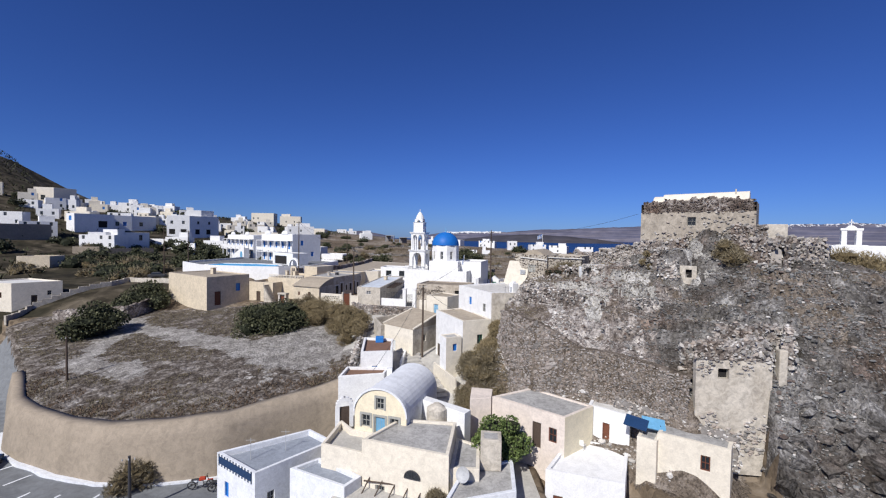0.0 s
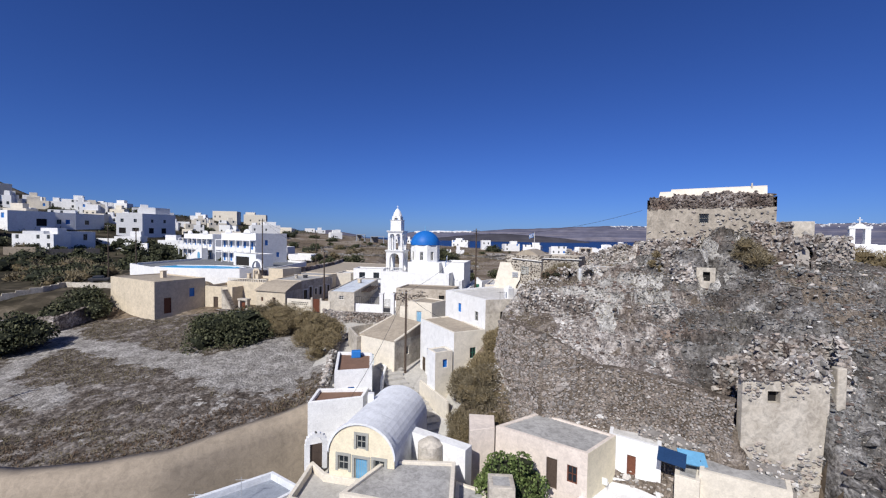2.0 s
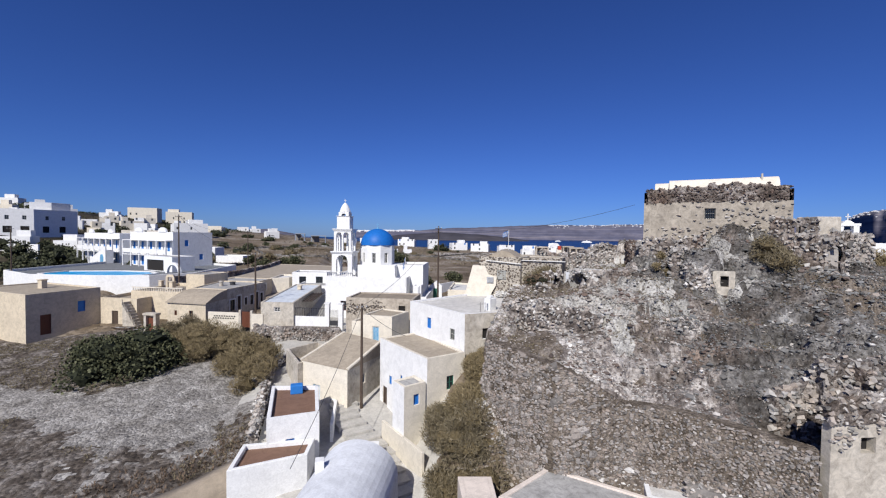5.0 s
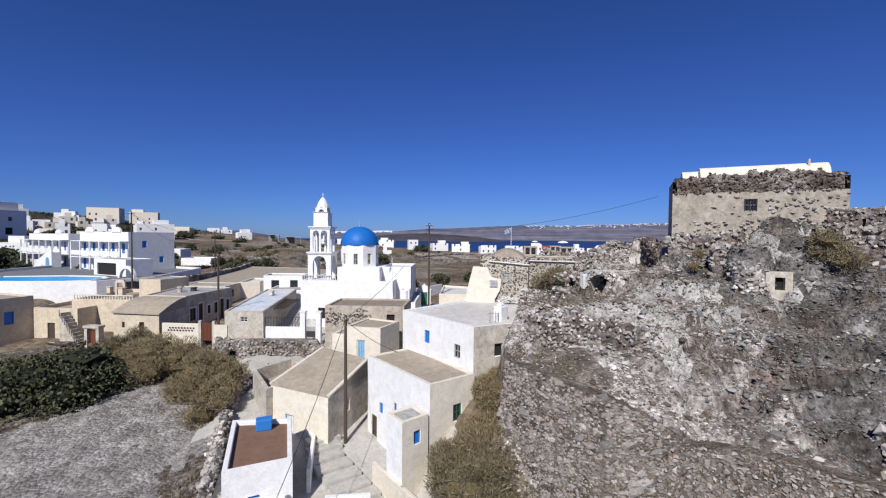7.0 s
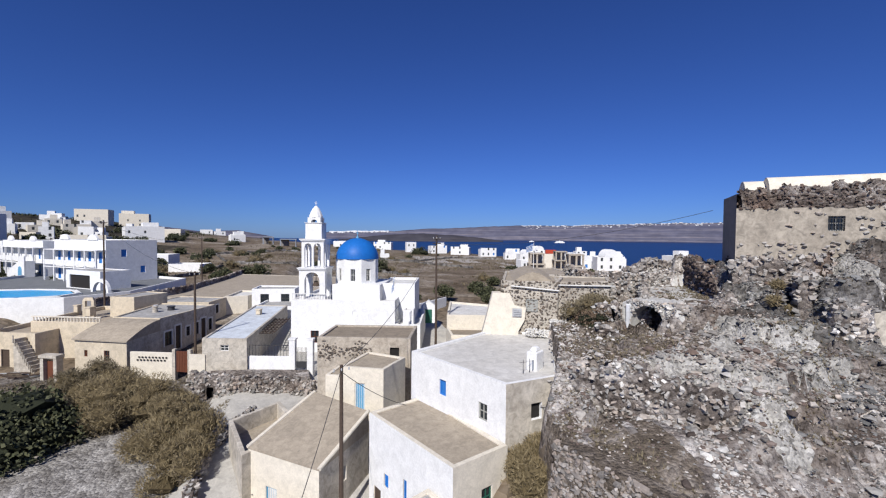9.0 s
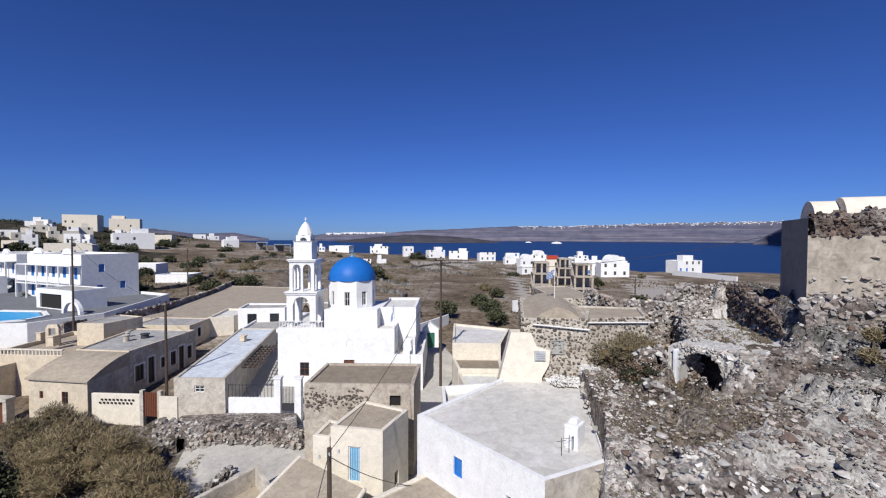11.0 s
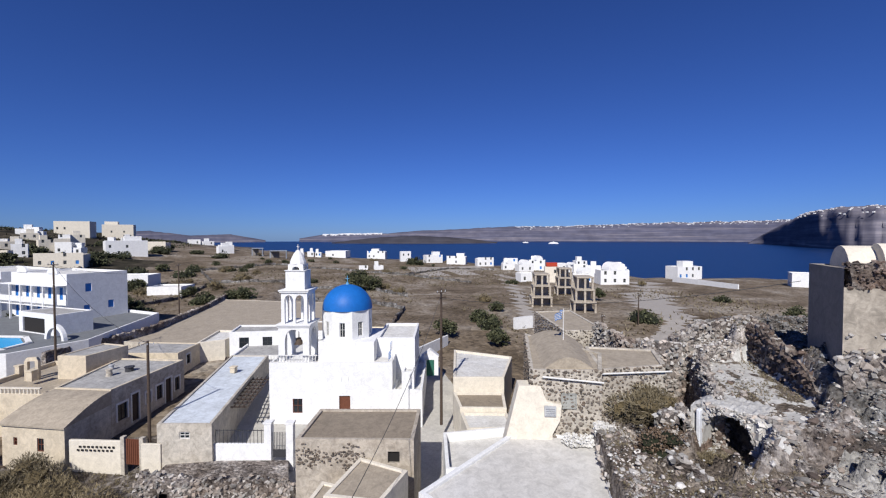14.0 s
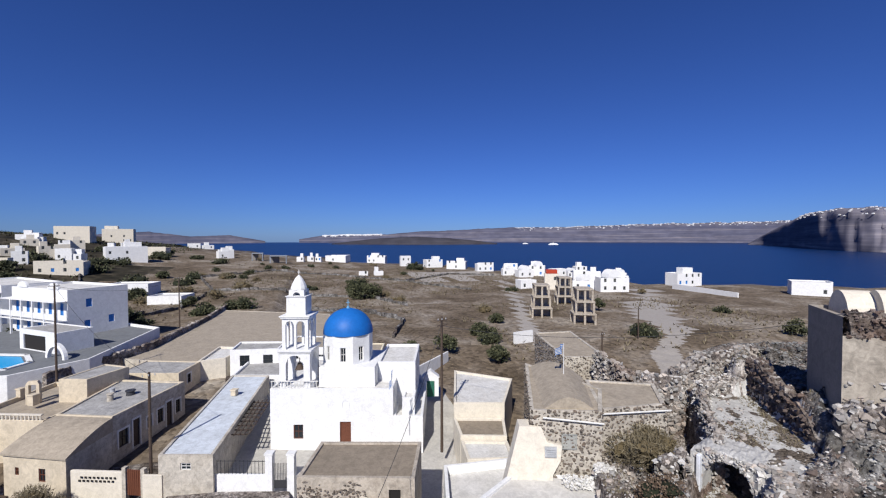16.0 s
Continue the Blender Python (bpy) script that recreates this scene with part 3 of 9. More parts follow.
    return h, smooth(-0.25, 0.25, hill_d(x, y))


def base_h(x, y):
    """Lane, field and the village ground."""
    lane = np.interp(y, [-60, 28, 34, 40, 46, 52, 60, 72, 80, 110, 200, 330], [-5, -4.2, -1.0, 1.2, 2.2, 3.2, 4.6, 5.6, 6.2, 8.4, 7.0, 9.5])
    field = np.interp(y, [41, 50, 62, 75, 90, 130], [0.9, 2.4, 3.6, 4.8, 6.2, 8.8]) - 0.07 * np.maximum(-22 - x, 0)
    k = smooth(-9, -13, x)
    z = lane * (1 - k) + field * k
    z = z + 5.4 * smooth(1.8, 8.2, x) * smooth(39.5, 45, y) * smooth(62, 52, y)
    z = z + 3.4 * smooth(-38, -46, x) * smooth(86, 99, y) * smooth(190, 120, y)
    z = np.maximum(z, 0.9 * smooth(15.5, 17.5, x) + -6 * (1 - smooth(15.5, 17.5, x) * smooth(23, 26, y)))
    # soil bank at the foot of the terrace wall
    foot = 7.0 - 2.3 * line_dist(x, y, TERRACE[4:])
    z = np.maximum(z, foot * smooth(9.6, 11.0, x))
    z = np.where(x > 7.4, np.maximum(z, 5.4 - 1.3 * line_dist(x, y, TERRACE)), z)
    # the low road in front of the field, held by a curved wall
    yw = wall_y(x)
    road = smooth(yw + 0.2, yw - 0.2, y) * smooth(-6.5, -8.0, x)
    z = z * (1 - road) + (-4.2 + 0.02 * (x + 20)) * road
    return z


def wall_y(x):
    """Plan line of the retaining wall below the field."""
    return np.interp(x, [-85, -52, -46, -42, -36, -31, -25, -20, -15.5, -9], [84, 53.4, 47.2, 44.8, 42.2, 41.0, 41.0, 42.0, 45.2, 49.0])


def far_h(x, y):
    """The village hill and the long ridge behind it."""
    f = 47 * smooth(399, 0, np.hypot(x + 451, y - 246)) + 60 * smooth(557, 0, np.hypot(x + 454, y - 456))
    keep = 0.25 + 0.75 * smooth(0.86, 1.02, -x / np.maximum(y, 1.0))      # the crest rises only to the west
    return np.where(f > 30, 30 + (f - 30) * keep, f)


def coast(x):
    return np.interp(x, [-900, -250, -120, 0, 60, 92, 120, 158, 230, 420, 700], [1400, 640, 480, 385, 360, 335, 265, 205, 160, 100, 20])


def ground_h(x, y):
    x, y = np.asarray(x, float), np.asarray(y, float)
    z = base_h(x, y)
    z = z + far_h(x, y) * smooth(60, 200, np.hypot(x + 10, y - 60))
    h, k = hill_h(x, y)
    rough = fbm(x, y, 0.33, 4, 3.0) * 0.8 + fbm(x, y, 1.2, 3, 8.0) * 0.6
    d = hill_d(x, y)
    ci, ct = cave_frame(x, y)
    calm = smooth(0.2, 2.5, d)
    calm = calm * (1 - 0.93 * smooth(-0.5, 0.1, plan_d(x, y, FLOOR)))
    calm = calm * (1 - 0.9 * smooth(-3.6, -2.4, ci) * smooth(3.0, 2.5, ci) * smooth(2.0, 1.5, np.abs(ct)))
    calm = calm * (1 - 0.75 * smooth(16, 14.5, x) * smooth(46.8, 45.6, y))
    crag = fbm(x, y, 2.3, 2, 5.0)
    hz = h + (rough + 0.9 * np.abs(crag) - 0.3) * calm
    ph = hz / 1.3 + fbm(x, y, 0.12, 2, 6.0) * 2
    step = (np.floor(ph) + smooth(0.25, 0.75, ph - np.floor(ph)) - ph) * 1.3
    hz = hz + step * 0.6 * calm
    z = z * (1 - k) + hz * k
    z = z + fbm(x, y, 0.5, 3, 1.0) * 0.22 * (1 - k) * smooth(2, 12, np.abs(x - 2))
    z = z - 70 * smooth(-5, 60, y - coast(x))
    return z


def worn(x, y):
    """How trodden the field is: stony ways that cross it and the open ground before the lane."""
    d = np.minimum(line_dist(x, y, [(-72, 92), (-53, 75), (-26, 60), (-18, 67)]), line_dist(x, y, [(-53, 75), (-49, 58), (-38, 53.5)]) + 0.6)
    w = smooth(4.4, 0.6, d) + 0.85 * smooth(11, 3, np.hypot(x + 17, (y - 58) * 0.8))
    return w + 0.7 * fbm(x, y, 0.35, 3, 6.0) + 0.5 * fbm(x, y, 1.6, 2, 2.0)


def axis(lo, fine_lo, fine_hi, hi, step):
    mid = list(np.arange(fine_lo, fine_hi + 1e-6, step))
    up, v, d = [], fine_hi, step
    while v < hi:
        d *= 1.16
        v += d
        up.append(min(v, hi))
    dn, v, d = [], fine_lo, step
    while v > lo:
        d *= 1.16
        v -= d
        dn.append(max(v, lo))
    return np.array(dn[::-1] + mid + up)


def build_ground():
    xs = axis(-1500, -48, 60, 1500, 0.45)
    ys = axis(-300, 24, 100, 1500, 0.45)
    xs = np.concatenate([xs[xs < 8], np.arange(8, 48, 0.22), xs[xs > 48.1]])
    ys = np.concatenate([ys[ys < 30], np.arange(30, 70, 0.22), ys[ys > 70.1]])
    X, Y = np.meshgrid(xs, ys)
    Z = ground_h(X, Y)
    nx, ny = len(xs), len(ys)
    verts = np.stack([X.ravel(), Y.ravel(), Z.ravel()], 1)
    a = (np.arange(ny - 1)[:, None] * nx + np.arange(nx - 1)[None]).ravel()
    faces = np.stack([a, a + 1, a + nx + 1, a + nx], 1)
    xc, yc = verts[faces].mean(1)[:, :2].T
    _, k = hill_h(xc, yc)
    yw = wall_y(xc)
    zone = np.full(len(a), 2)                                   # scrub
    zone[(xc < -9) & (yc > yw) & (yc < 86) & (xc > -80)] = 1     # field
    # trodden, stony ways across the field, with no clear edge
    zone[(zone == 1) & (worn(xc, yc) > 0.5)] = 10
    zone[(yc < yw) & (xc < -6.5) & (yc > 20) & (xc > -80)] = 3   # road
    zone[(xc > -9) & (xc < 9) & (yc < 76) & (yc > -20)] = 5      # lane paving
    zone[(xc > -12) & (xc < 16) & (yc > 58) & (yc < 104)] = 5
    zone[(xc > 3.2 + 0.35 * (yc - 41)) & (xc < 13) & (yc > 40.5) & (yc < 52)] = 2
    rx = np.interp(yc, [78, 99, 110, 143, 191, 215], [44, 60, 74, 96, 142, 158])
    zone[(np.abs(xc - rx + 2 * fbm(xc, yc, 0.15)) < np.interp(yc, [99, 143, 191], [3.0, 7.5, 4.0])) & (yc > 78) & (yc < 205)] = 4
    rx = np.interp(yc, [100, 121, 162, 239, 262], [38, 44, 62, 92, 100])
    zone[(np.abs(xc - rx + fbm(xc, yc, 0.15)) < 1.8) & (yc > 100) & (yc < 262)] = 4
    zone[(np.hypot((xc - 66) / 26, (yc - 262) / 24) + 0.5 * fbm(xc, yc, 0.06, 3, 3.0) < 0.9)] = 4
    hill = k > 0.35
    zone[hill] = 0
    drift = fbm(xc, yc, 0.16, 3, 9.0)
    # right flank: grey rubble, with the view's edge darkening put into its colour
    zone[hill & (xc - 0.55 * (yc - 40) + 8 * drift > 20.5)] = 7
    # pale ash on the open slopes, brown litter on the shelves
    ash = np.maximum(smooth(4.2, 2.0, np.hypot(xc - 18.0, (yc - 46.8) * 0.8)), smooth(4.5, 2.0, np.hypot((xc - 22.0), (yc - 46.8))))
    ash = np.maximum(ash, smooth(6.5, 3.0, np.hypot(xc - 31.0, (yc - 46.0) * 1.2)) * 0.5)
    zone[hill & (ash + 0.9 * fbm(xc, yc, 0.5, 3, 12.0) + 0.3 * drift > 0.52)] = 8
    shelf = smooth(3.6, 2.0, np.hypot((xc - 15.0) * 0.8, (yc - 52.6) * 0.62)) + smooth(2.6, 1.4, np.hypot(xc - 11.3, (yc - 44.2) * 0.75)) + smooth(2.2, 1.0, np.hypot(xc - 19.0, yc - 49.6) * 0.8)
    zone[hill & (shelf + 0.8 * fbm(xc, yc, 0.45, 3, 22.0) > 0.6)] = 9
    zone[hill & (shelf < 0.2) & (ash < 0.2) & (fbm(xc, yc, 0.23, 3, 31.0) > 0.30)] = 9
    fd = plan_d(xc, yc, FLOOR) + 0.4 * fbm(xc, yc, 0.9, 3, 4.0)
    zone[fd > -0.1] = 11
    zone[(fd > 0.1) & (fbm(xc, yc, 0.55, 3, 17.0) + 0.12 * np.sin(xc * 2.2 - yc * 1.7) > 0.16)] = 9
    bank = (line_dist(xc, yc, TERRACE[3:]) < 4) & (k < 0.35) & (xc > 10)
    zone[bank] = 9
    far = (xc < -62 - 0.12 * (yc - 100) + 30 * fbm(xc, yc, 0.03, 3, 2.0)) & ((yc > 86) | (xc < -86)) & (k < 0.3)
    zone[far] = 6
    me = bpy.data.meshes.new("ground")
    me.from_pydata(verts.tolist(), [], faces.tolist())
    for mt in (M_ROCK, M_FIELD, M_SCRUB, M_ROAD, M_PATH, M_PAVE, M_FARLAND, M_ROCKDARK, M_ASH, M_LITTER, M_TRODDEN, M_SCREED):
        me.materials.append(mt)
    me.polygons.foreach_set("material_index", zone.astype(int))
    me.polygons.foreach_set("use_smooth", [True] * len(me.polygons))
    tagged(new("ground", me), "dry stony hillside ground with paths", "ground", kind="structure")


build_ground()
g = Geo()
g.face([(-4900, -600, -14), (4900, -600, -14), (4900, 4900, -14), (-4900, 4900, -14)])
tagged(new("water", g.mesh("water", M_SEA)), "deep blue calm sea", "sea", kind="structure")


def gz(x, y):
    return float(ground_h(x, y))

# ---- church ----
CU, CV = Vector((0.957, -0.289)), Vector((0.289, 0.957))
C0 = Vector((-5.5, 84.0))


def cl(u, v):
    q = C0 + CU * u + CV * v
    return (q.x, q.y)


def crect(u0, u1, v0, v1):
    return [cl(u0, v0), cl(u1, v0), cl(u1, v1), cl(u0, v1)]


def build_church():
    ch = thing("church", "whitewashed church with blue dome and bell tower", "church")
    rz = math.atan2(CU.y, CU.x)

    def block(name, u0, u1, v0, v1, z0, z1, ops=(), parapet=0.3, mat=M_WHITE, roof=M_ROOFWHITE):
        g = Geo()
        poly = crect(u0, u1, v0, v1)
        for j in range(4):
            wall_faces(g, poly[j], poly[(j + 1) % 4], z0, z1, [o[1:5] for o in ops if o[0] == j], 0.25)
        inn = inset(poly, 0.25)
        for j in range(4):
            a, b2, c, d = poly[j], poly[(j + 1) % 4], inn[(j + 1) % 4], inn[j]
            g.face([(*a, z1), (*b2, z1), (*c, z1), (*d, z1)])
            g.face([(*d, z1), (*c, z1), (*c, z1 - parapet - 0.03), (*d, z1 - parapet - 0.03)])
        w = part(name, g.mesh(name, mat), ch, bevel=0.03)
        g = Geo()
        g.prism(inset(poly, 0.24), z1 - parapet - 0.2, z1 - parapet)
        part("roof", g.mesh("roof", roof), w)
        for o in ops:
            fill_opening(ch, poly[o[0]], poly[(o[0] + 1) % 4], o[1:5], 0.25, o[5])
        return w
    block("nave_wall", 0, 12.7, 0, 12, 4.5, 12.85, [(0, 7.2, 8.35, 6.6, 9.4, WOODDOOR), (0, 2.4, 3.4, 7.6, 9.1, WOODWIN)], 0.35)
    block("side_wall", 12.7, 15.8, 0.02, 11.5, 4.5, 10.0, [], 0.3)
    block("rear_wall", 10.6, 14.8, 3.6, 11.6, 9.5, 14.6, [])
    block("stair_block", 13.6, 14.9, 0.8, 3.0, 9.5, 11.6, [], 0.2)
    # drum, dome and cross
    cx, cy, zb = 2.65, 86.6, 17.7
    g = Geo()
    oct_ = [(cx + 2.8 * math.cos(rz + math.pi / 8 + k * math.pi / 4), cy + 2.8 * math.sin(rz + math.pi / 8 + k * math.pi / 4)) for k in range(8)]
    ops_at = {k: [(0.76, 1.38, 14.9, 16.5)] for k in range(8)}
    for k in range(8):
        wall_faces(g, oct_[k], oct_[(k + 1) % 8], 12.6, zb, ops_at[k], 0.25)
    g.face([(*q, zb) for q in oct_])
    drum = part("drum", g.mesh("drum", M_WHITE), ch)
    for k in range(8):
        fill_opening(drum, oct_[k], oct_[(k + 1) % 8], (0.76, 1.38, 14.9, 16.5), 0.25, ("window", M_FRAMEW, M_GLASS))
    g = Geo()
    rings, seg = 14, 48
    vs = []
    for i in range(rings):
        a = math.pi / 2 * i / rings
        r, z = 2.78 * math.cos(a), zb + 0.02 + 2.7 * math.sin(a)
        vs.append([(cx + r * math.cos(2 * math.pi * j / seg), cy + r * math.sin(2 * math.pi * j / seg), z) for j in range(seg)])
    V = [q for ring in vs for q in ring] + [(cx, cy, zb + 2.72)]
    F = []
    for i in range(rings - 1):
        for j in range(seg):
            F.append((i * seg + j, i * seg + (j + 1) % seg, (i + 1) * seg + (j + 1) % seg, (i + 1) * seg + j))
    F += [((rings - 1) * seg + j, (rings - 1) * seg + (j + 1) % seg, len(V) - 1) for j in range(seg)]
    dome = part("dome", mesh_of("dome", V, F, M_DOME, None, True), ch, "bright blue painted dome")
    g = Geo()
    g.tube((cx, cy, zb + 2.65), (cx, cy, zb + 2.95), 0.22, 0.12, 10)
    g.box((cx, cy, zb + 2.95), (0.06, 0.06, 0.75), rz)
    g.box((cx, cy, zb + 3.35), (0.42, 0.05, 0.06), rz)
    part("cross", g.mesh("cross", M_LBLUE), dome)
    g = Geo()
    g.prism(crect(4.6, 10.6, 1.6, 8.6), 12.3, 14.6)
    part("drum_base", g.mesh("drum_base", M_WHITE), ch, bevel=0.05)
    # bell tower
    tu, tv = 2.45, 1.95
    tower = part("bell_tower", mesh_of("tower_base", *tower_block(tu, tv, 1.72, 11.0, 12.95), M_WHITE), ch, "white bell tower in open arched stages", bevel=0.03)
    arch_stage(tower, tu, tv, 1.6, 12.95, 16.45, 1)
    cornice(tower, tu, tv, 1.72, 16.45, 0.32)
    arch_stage(tower, tu, tv, 1.36, 16.77, 20.0, 2)
    cornice(tower, tu, tv, 1.5, 20.0, 0.3)
    arch_stage(tower, tu, tv, 1.0, 20.3, 22.2, 0)
    cornice(tower, tu, tv, 1.02, 22.2, 0.12)
    arch_stage(tower, tu, tv, 0.80, 22.32, 22.95, 1)
    q = cl(tu, tv)
    g = Geo()
    prev = 0.88
    zz = 22.95
    for r, h in ((0.84, 0.22), (0.68, 0.42), (0.42, 0.48), (0.12, 0.36)):
        g.tube((*q, zz), (*q, zz + h), prev, r, 12)
        prev, zz = r, zz + h
    g.box((*q, zz), (0.05, 0.05, 0.6), rz)
    g.box((*q, zz + 0.33), (0.32, 0.04, 0.05), rz)
    part("spire", g.mesh("spire", M_WHITE), tower)
    g = Geo()
    g.tube((*q, 15.0), (*q, 14.3), 0.18, 0.48, 16)
    g.tube((*q, 16.2), (*q, 15.0), 0.04, 0.05, 8)
    part("bell", g.mesh("bell", M_DARKWOOD), tower, "bronze bell in the lower arch")
    # balustrade before the tower
    g = Geo()
    for k in range(15):
        a = cl(0.15 + k * 0.33, 0.12)
        g.box((*a, 12.8), (0.06, 0.06, 0.75), rz)
    a = cl(2.5, 0.12)
    g.box((*a, 13.55), (4.9, 0.1, 0.08), rz)
    g.box((*a, 12.87), (4.9, 0.08, 0.06), rz)
    part("balustrade", g.mesh("balustrade", M_FRAMEW), ch)
    # low arched relief and niche on the front
    g = Geo()
    for k in range(9):
        t0, t1 = math.pi * k / 9, math.pi * (k + 1) / 9
        for r0, r1 in ((0.30, 0.40),):
            pts = []
            for r, t in ((r0, t0), (r1, t0), (r1, t1), (r0, t1)):
                a = cl(7.8 + r * math.cos(t), -0.05)
                pts.append((*a, 11.35 + r * math.sin(t)))
            g.face(pts)
    for s in (-1, 1):
        a = cl(7.8 + s * 0.35, -0.03)
        g.box((*a, 10.95), (0.1, 0.06, 0.4), rz)
    part("niche", g.mesh("niche", M_WHITE), ch)


def tower_block(u, v, half, z0, z1):
    poly = crect(u - half, u + half, v - half, v + half)
    return ([(*q, z0) for q in poly] + [(*q, z1) for q in poly],
            [(0, 1, 5, 4), (1, 2, 6, 5), (2, 3, 7, 6), (3, 0, 4, 7), (4, 5, 6, 7)])


def cornice(par, u, v, half, z, h):
    g = Geo()
    g.prism(crect(u - half, u + half, v - half, v + half), z, z + h * 0.55)
    g.prism(crect(u - half - 0.09, u + half + 0.09, v - half - 0.09, v + half + 0.09), z + h * 0.55, z + h)
    part("cornice", g.mesh("cornice", M_WHITE), par, bevel=0.02)


def arch_stage(par, u, v, half, z0, z1, count):
    """A square stage with arched openings on its four sides."""
    g = Geo()
    h = z1 - z0
    if count == 0:
        g.prism(crect(u - half, u + half, v - half, v + half), z0, z1)
        part("tower_stage", g.mesh("tower_stage", M_WHITE), par)
        return
    rz = math.atan2(CU.y, CU.x)
    pier = half * (0.42 if count == 1 else 0.26)
    for su in (-1, 1):
        for sv in (-1, 1):
            a = cl(u + su * (half - pier / 2), v + sv * (half - pier / 2))
            gp_ = Geo()
            gp_.box((*a, z0), (pier, pier, h), rz)
            part("pier", gp_.mesh("pier", M_WHITE), par)
    span = (2 * half - 2 * pier) if count == 1 else (2 * half - 2 * pier - pier * 0.7) / 2
    r = span / 2
    centres = [0.0] if count == 1 else [-(r + pier * 0.35), r + pier * 0.35]
    zs = z1 - 0.25 - r
    if count == 2:
        for su, sv in ((0, -1), (0, 1), (-1, 0), (1, 0)):
            a = cl(u + su * (half - 0.12), v + sv * (half - 0.12))
            gp_ = Geo()
            gp_.box((*a, z0), (pier * 0.7 if su == 0 else 0.24, pier * 0.7 if sv == 0 else 0.24, h), rz)
            part("mullion", gp_.mesh("mullion", M_WHITE), par)
    d = 0.24
    for side in range(4):
        for c in centres:
            seg = 8
            for k in range(seg):
                x0, x1 = c - r + 2 * r * k / seg, c - r + 2 * r * (k + 1) / seg
                a0 = zs + math.sqrt(max(0, r * r - (x0 - c) ** 2))
                a1 = zs + math.sqrt(max(0, r * r - (x1 - c) ** 2))

                def at(x, dd):
                    o = half - dd
                    return cl(*((u + x, v - o), (u + o, v + x), (u - x, v + o), (u - o, v - x))[side])
                p = [at(x0, 0), at(x1, 0), at(x1, d), at(x0, d)]
                g.face([(*p[0], a0), (*p[1], a1), (*p[1], z1), (*p[0], z1)])
                g.face([(*p[3], a0), (*p[3], z1), (*p[2], z1), (*p[2], a1)])
                g.face([(*p[0], a0), (*p[3], a0), (*p[2], a1), (*p[1], a1)])
    g.prism(crect(u - half + 0.002, u + half - 0.002, v - half + 0.002, v + half - 0.002), z1 - 0.03, z1)
    part("tower_stage", g.mesh("tower_stage", M_WHITE), par)


build_church()

# ---- houses of the village ----
house("house", "weathered beige house with a flat earth roof before the church", [(-2.25, 67.9), (5.55, 65.4), (7.25, 70.4), (-0.55, 72.8)], 5.0, 11.85, M_BEIGE, M_ROOFBROWN, 0.15,
      openings=[(0, 6.4, 7.2, 10.2, 11.0, VOID)])


def bare_masonry(label, a, b2, z0, z1, n, seed, mat, lo=0.09, hi=0.2, keep=None):
    """Stones showing where plaster has come off a wall face."""
    rng = np.random.default_rng(seed)
    a, b2 = Vector(a), Vector(b2)
    e = (b2 - a).normalized()
    pts, sz = [], []
    for k in range(n):
        u, z = rng.uniform(0, (b2 - a).length), rng.uniform(z0, z1)
        if keep is None or keep(u, z) + rng.uniform(-0.25, 0.25) > 0:
            q = a + e * u
            pts.append((q.x, q.y, z))
            sz.append(rng.uniform(lo, hi))
    me = rocks("stonework", np.array(pts), np.array(sz), mat, rng, 0.7)
    tagged(new("bare_masonry", me), label, "masonry", kind="stuff")


bare_masonry("dark red stones bared under fallen plaster", (-2.2, 67.85), (2.4, 66.4), 9.0, 11.6, 380, 71, M_PEBBLE, 0.06, 0.13, lambda u, z: 0.5 - abs(z - 10.6) * 0.9 + 0.25 * math.sin(u * 2.1))
bare_masonry("pale stones bared under fallen plaster", (-6.3, 57.95), (-2.0, 54.15), 3.0, 5.4, 160, 72, M_STONE, 0.08, 0.16, lambda u, z: 0.9 - (z - 3.0) * 0.6 - 0.35 * u)
bare_masonry("pale stones bared along the beige wall", (9.4, 50.35), (11.3, 50.65), 9.0, 12.7, 160, 73, M_STONE, 0.08, 0.18, lambda u, z: u - 1.0 + 0.3 * math.sin(z * 3))
house("house", "small cream house with a blue and white door and brown roof", [(-0.5, 62.6), (2.6, 61.0), (4.8, 63.8), (2.0, 66.4)], 4.0, 10.7, M_CREAM, M_ROOFTAN, 0.12,
      openings=[(0, 1.2, 2.0, 7.3, 9.5, ("door", M_FRAMEW, M_LBLUE)), (1, 1.6, 2.1, 6.3, 7.2, VOID)])
house("annex", "low cream annex beside the door house", [(-1.6, 63.4), (-0.55, 62.8), (0.6, 64.8), (-0.5, 65.6)], 4.0, 9.9, M_CREAM, M_ROOFTAN, 0.1, category="annex")
house("house", "white house with blue window and a beige side wall", [(7.65, 50.1), (11.3, 50.7), (16.2, 59.8), (12.6, 63.2), (4.1, 57.9)], 5.0, 12.85, M_WHITE, M_ROOFPALE, 0.18,
      edge_m=((0, 1), M_PALE), openings=[(4, 3.0, 3.65, 10.7, 11.7, BLUEWIN), (4, 6.5, 7.2, 10.3, 11.3, GLAZED), (0, 1.7, 2.4, 10.6, 11.5, VOID)])
house("house", "lower white block behind the white house", [(4.6, 58.6), (12.3, 63.3), (7.5, 64.4), (5.6, 62.6)], 5.0, 9.4, M_WHITE, M_ROOFWHITE, 0.3)
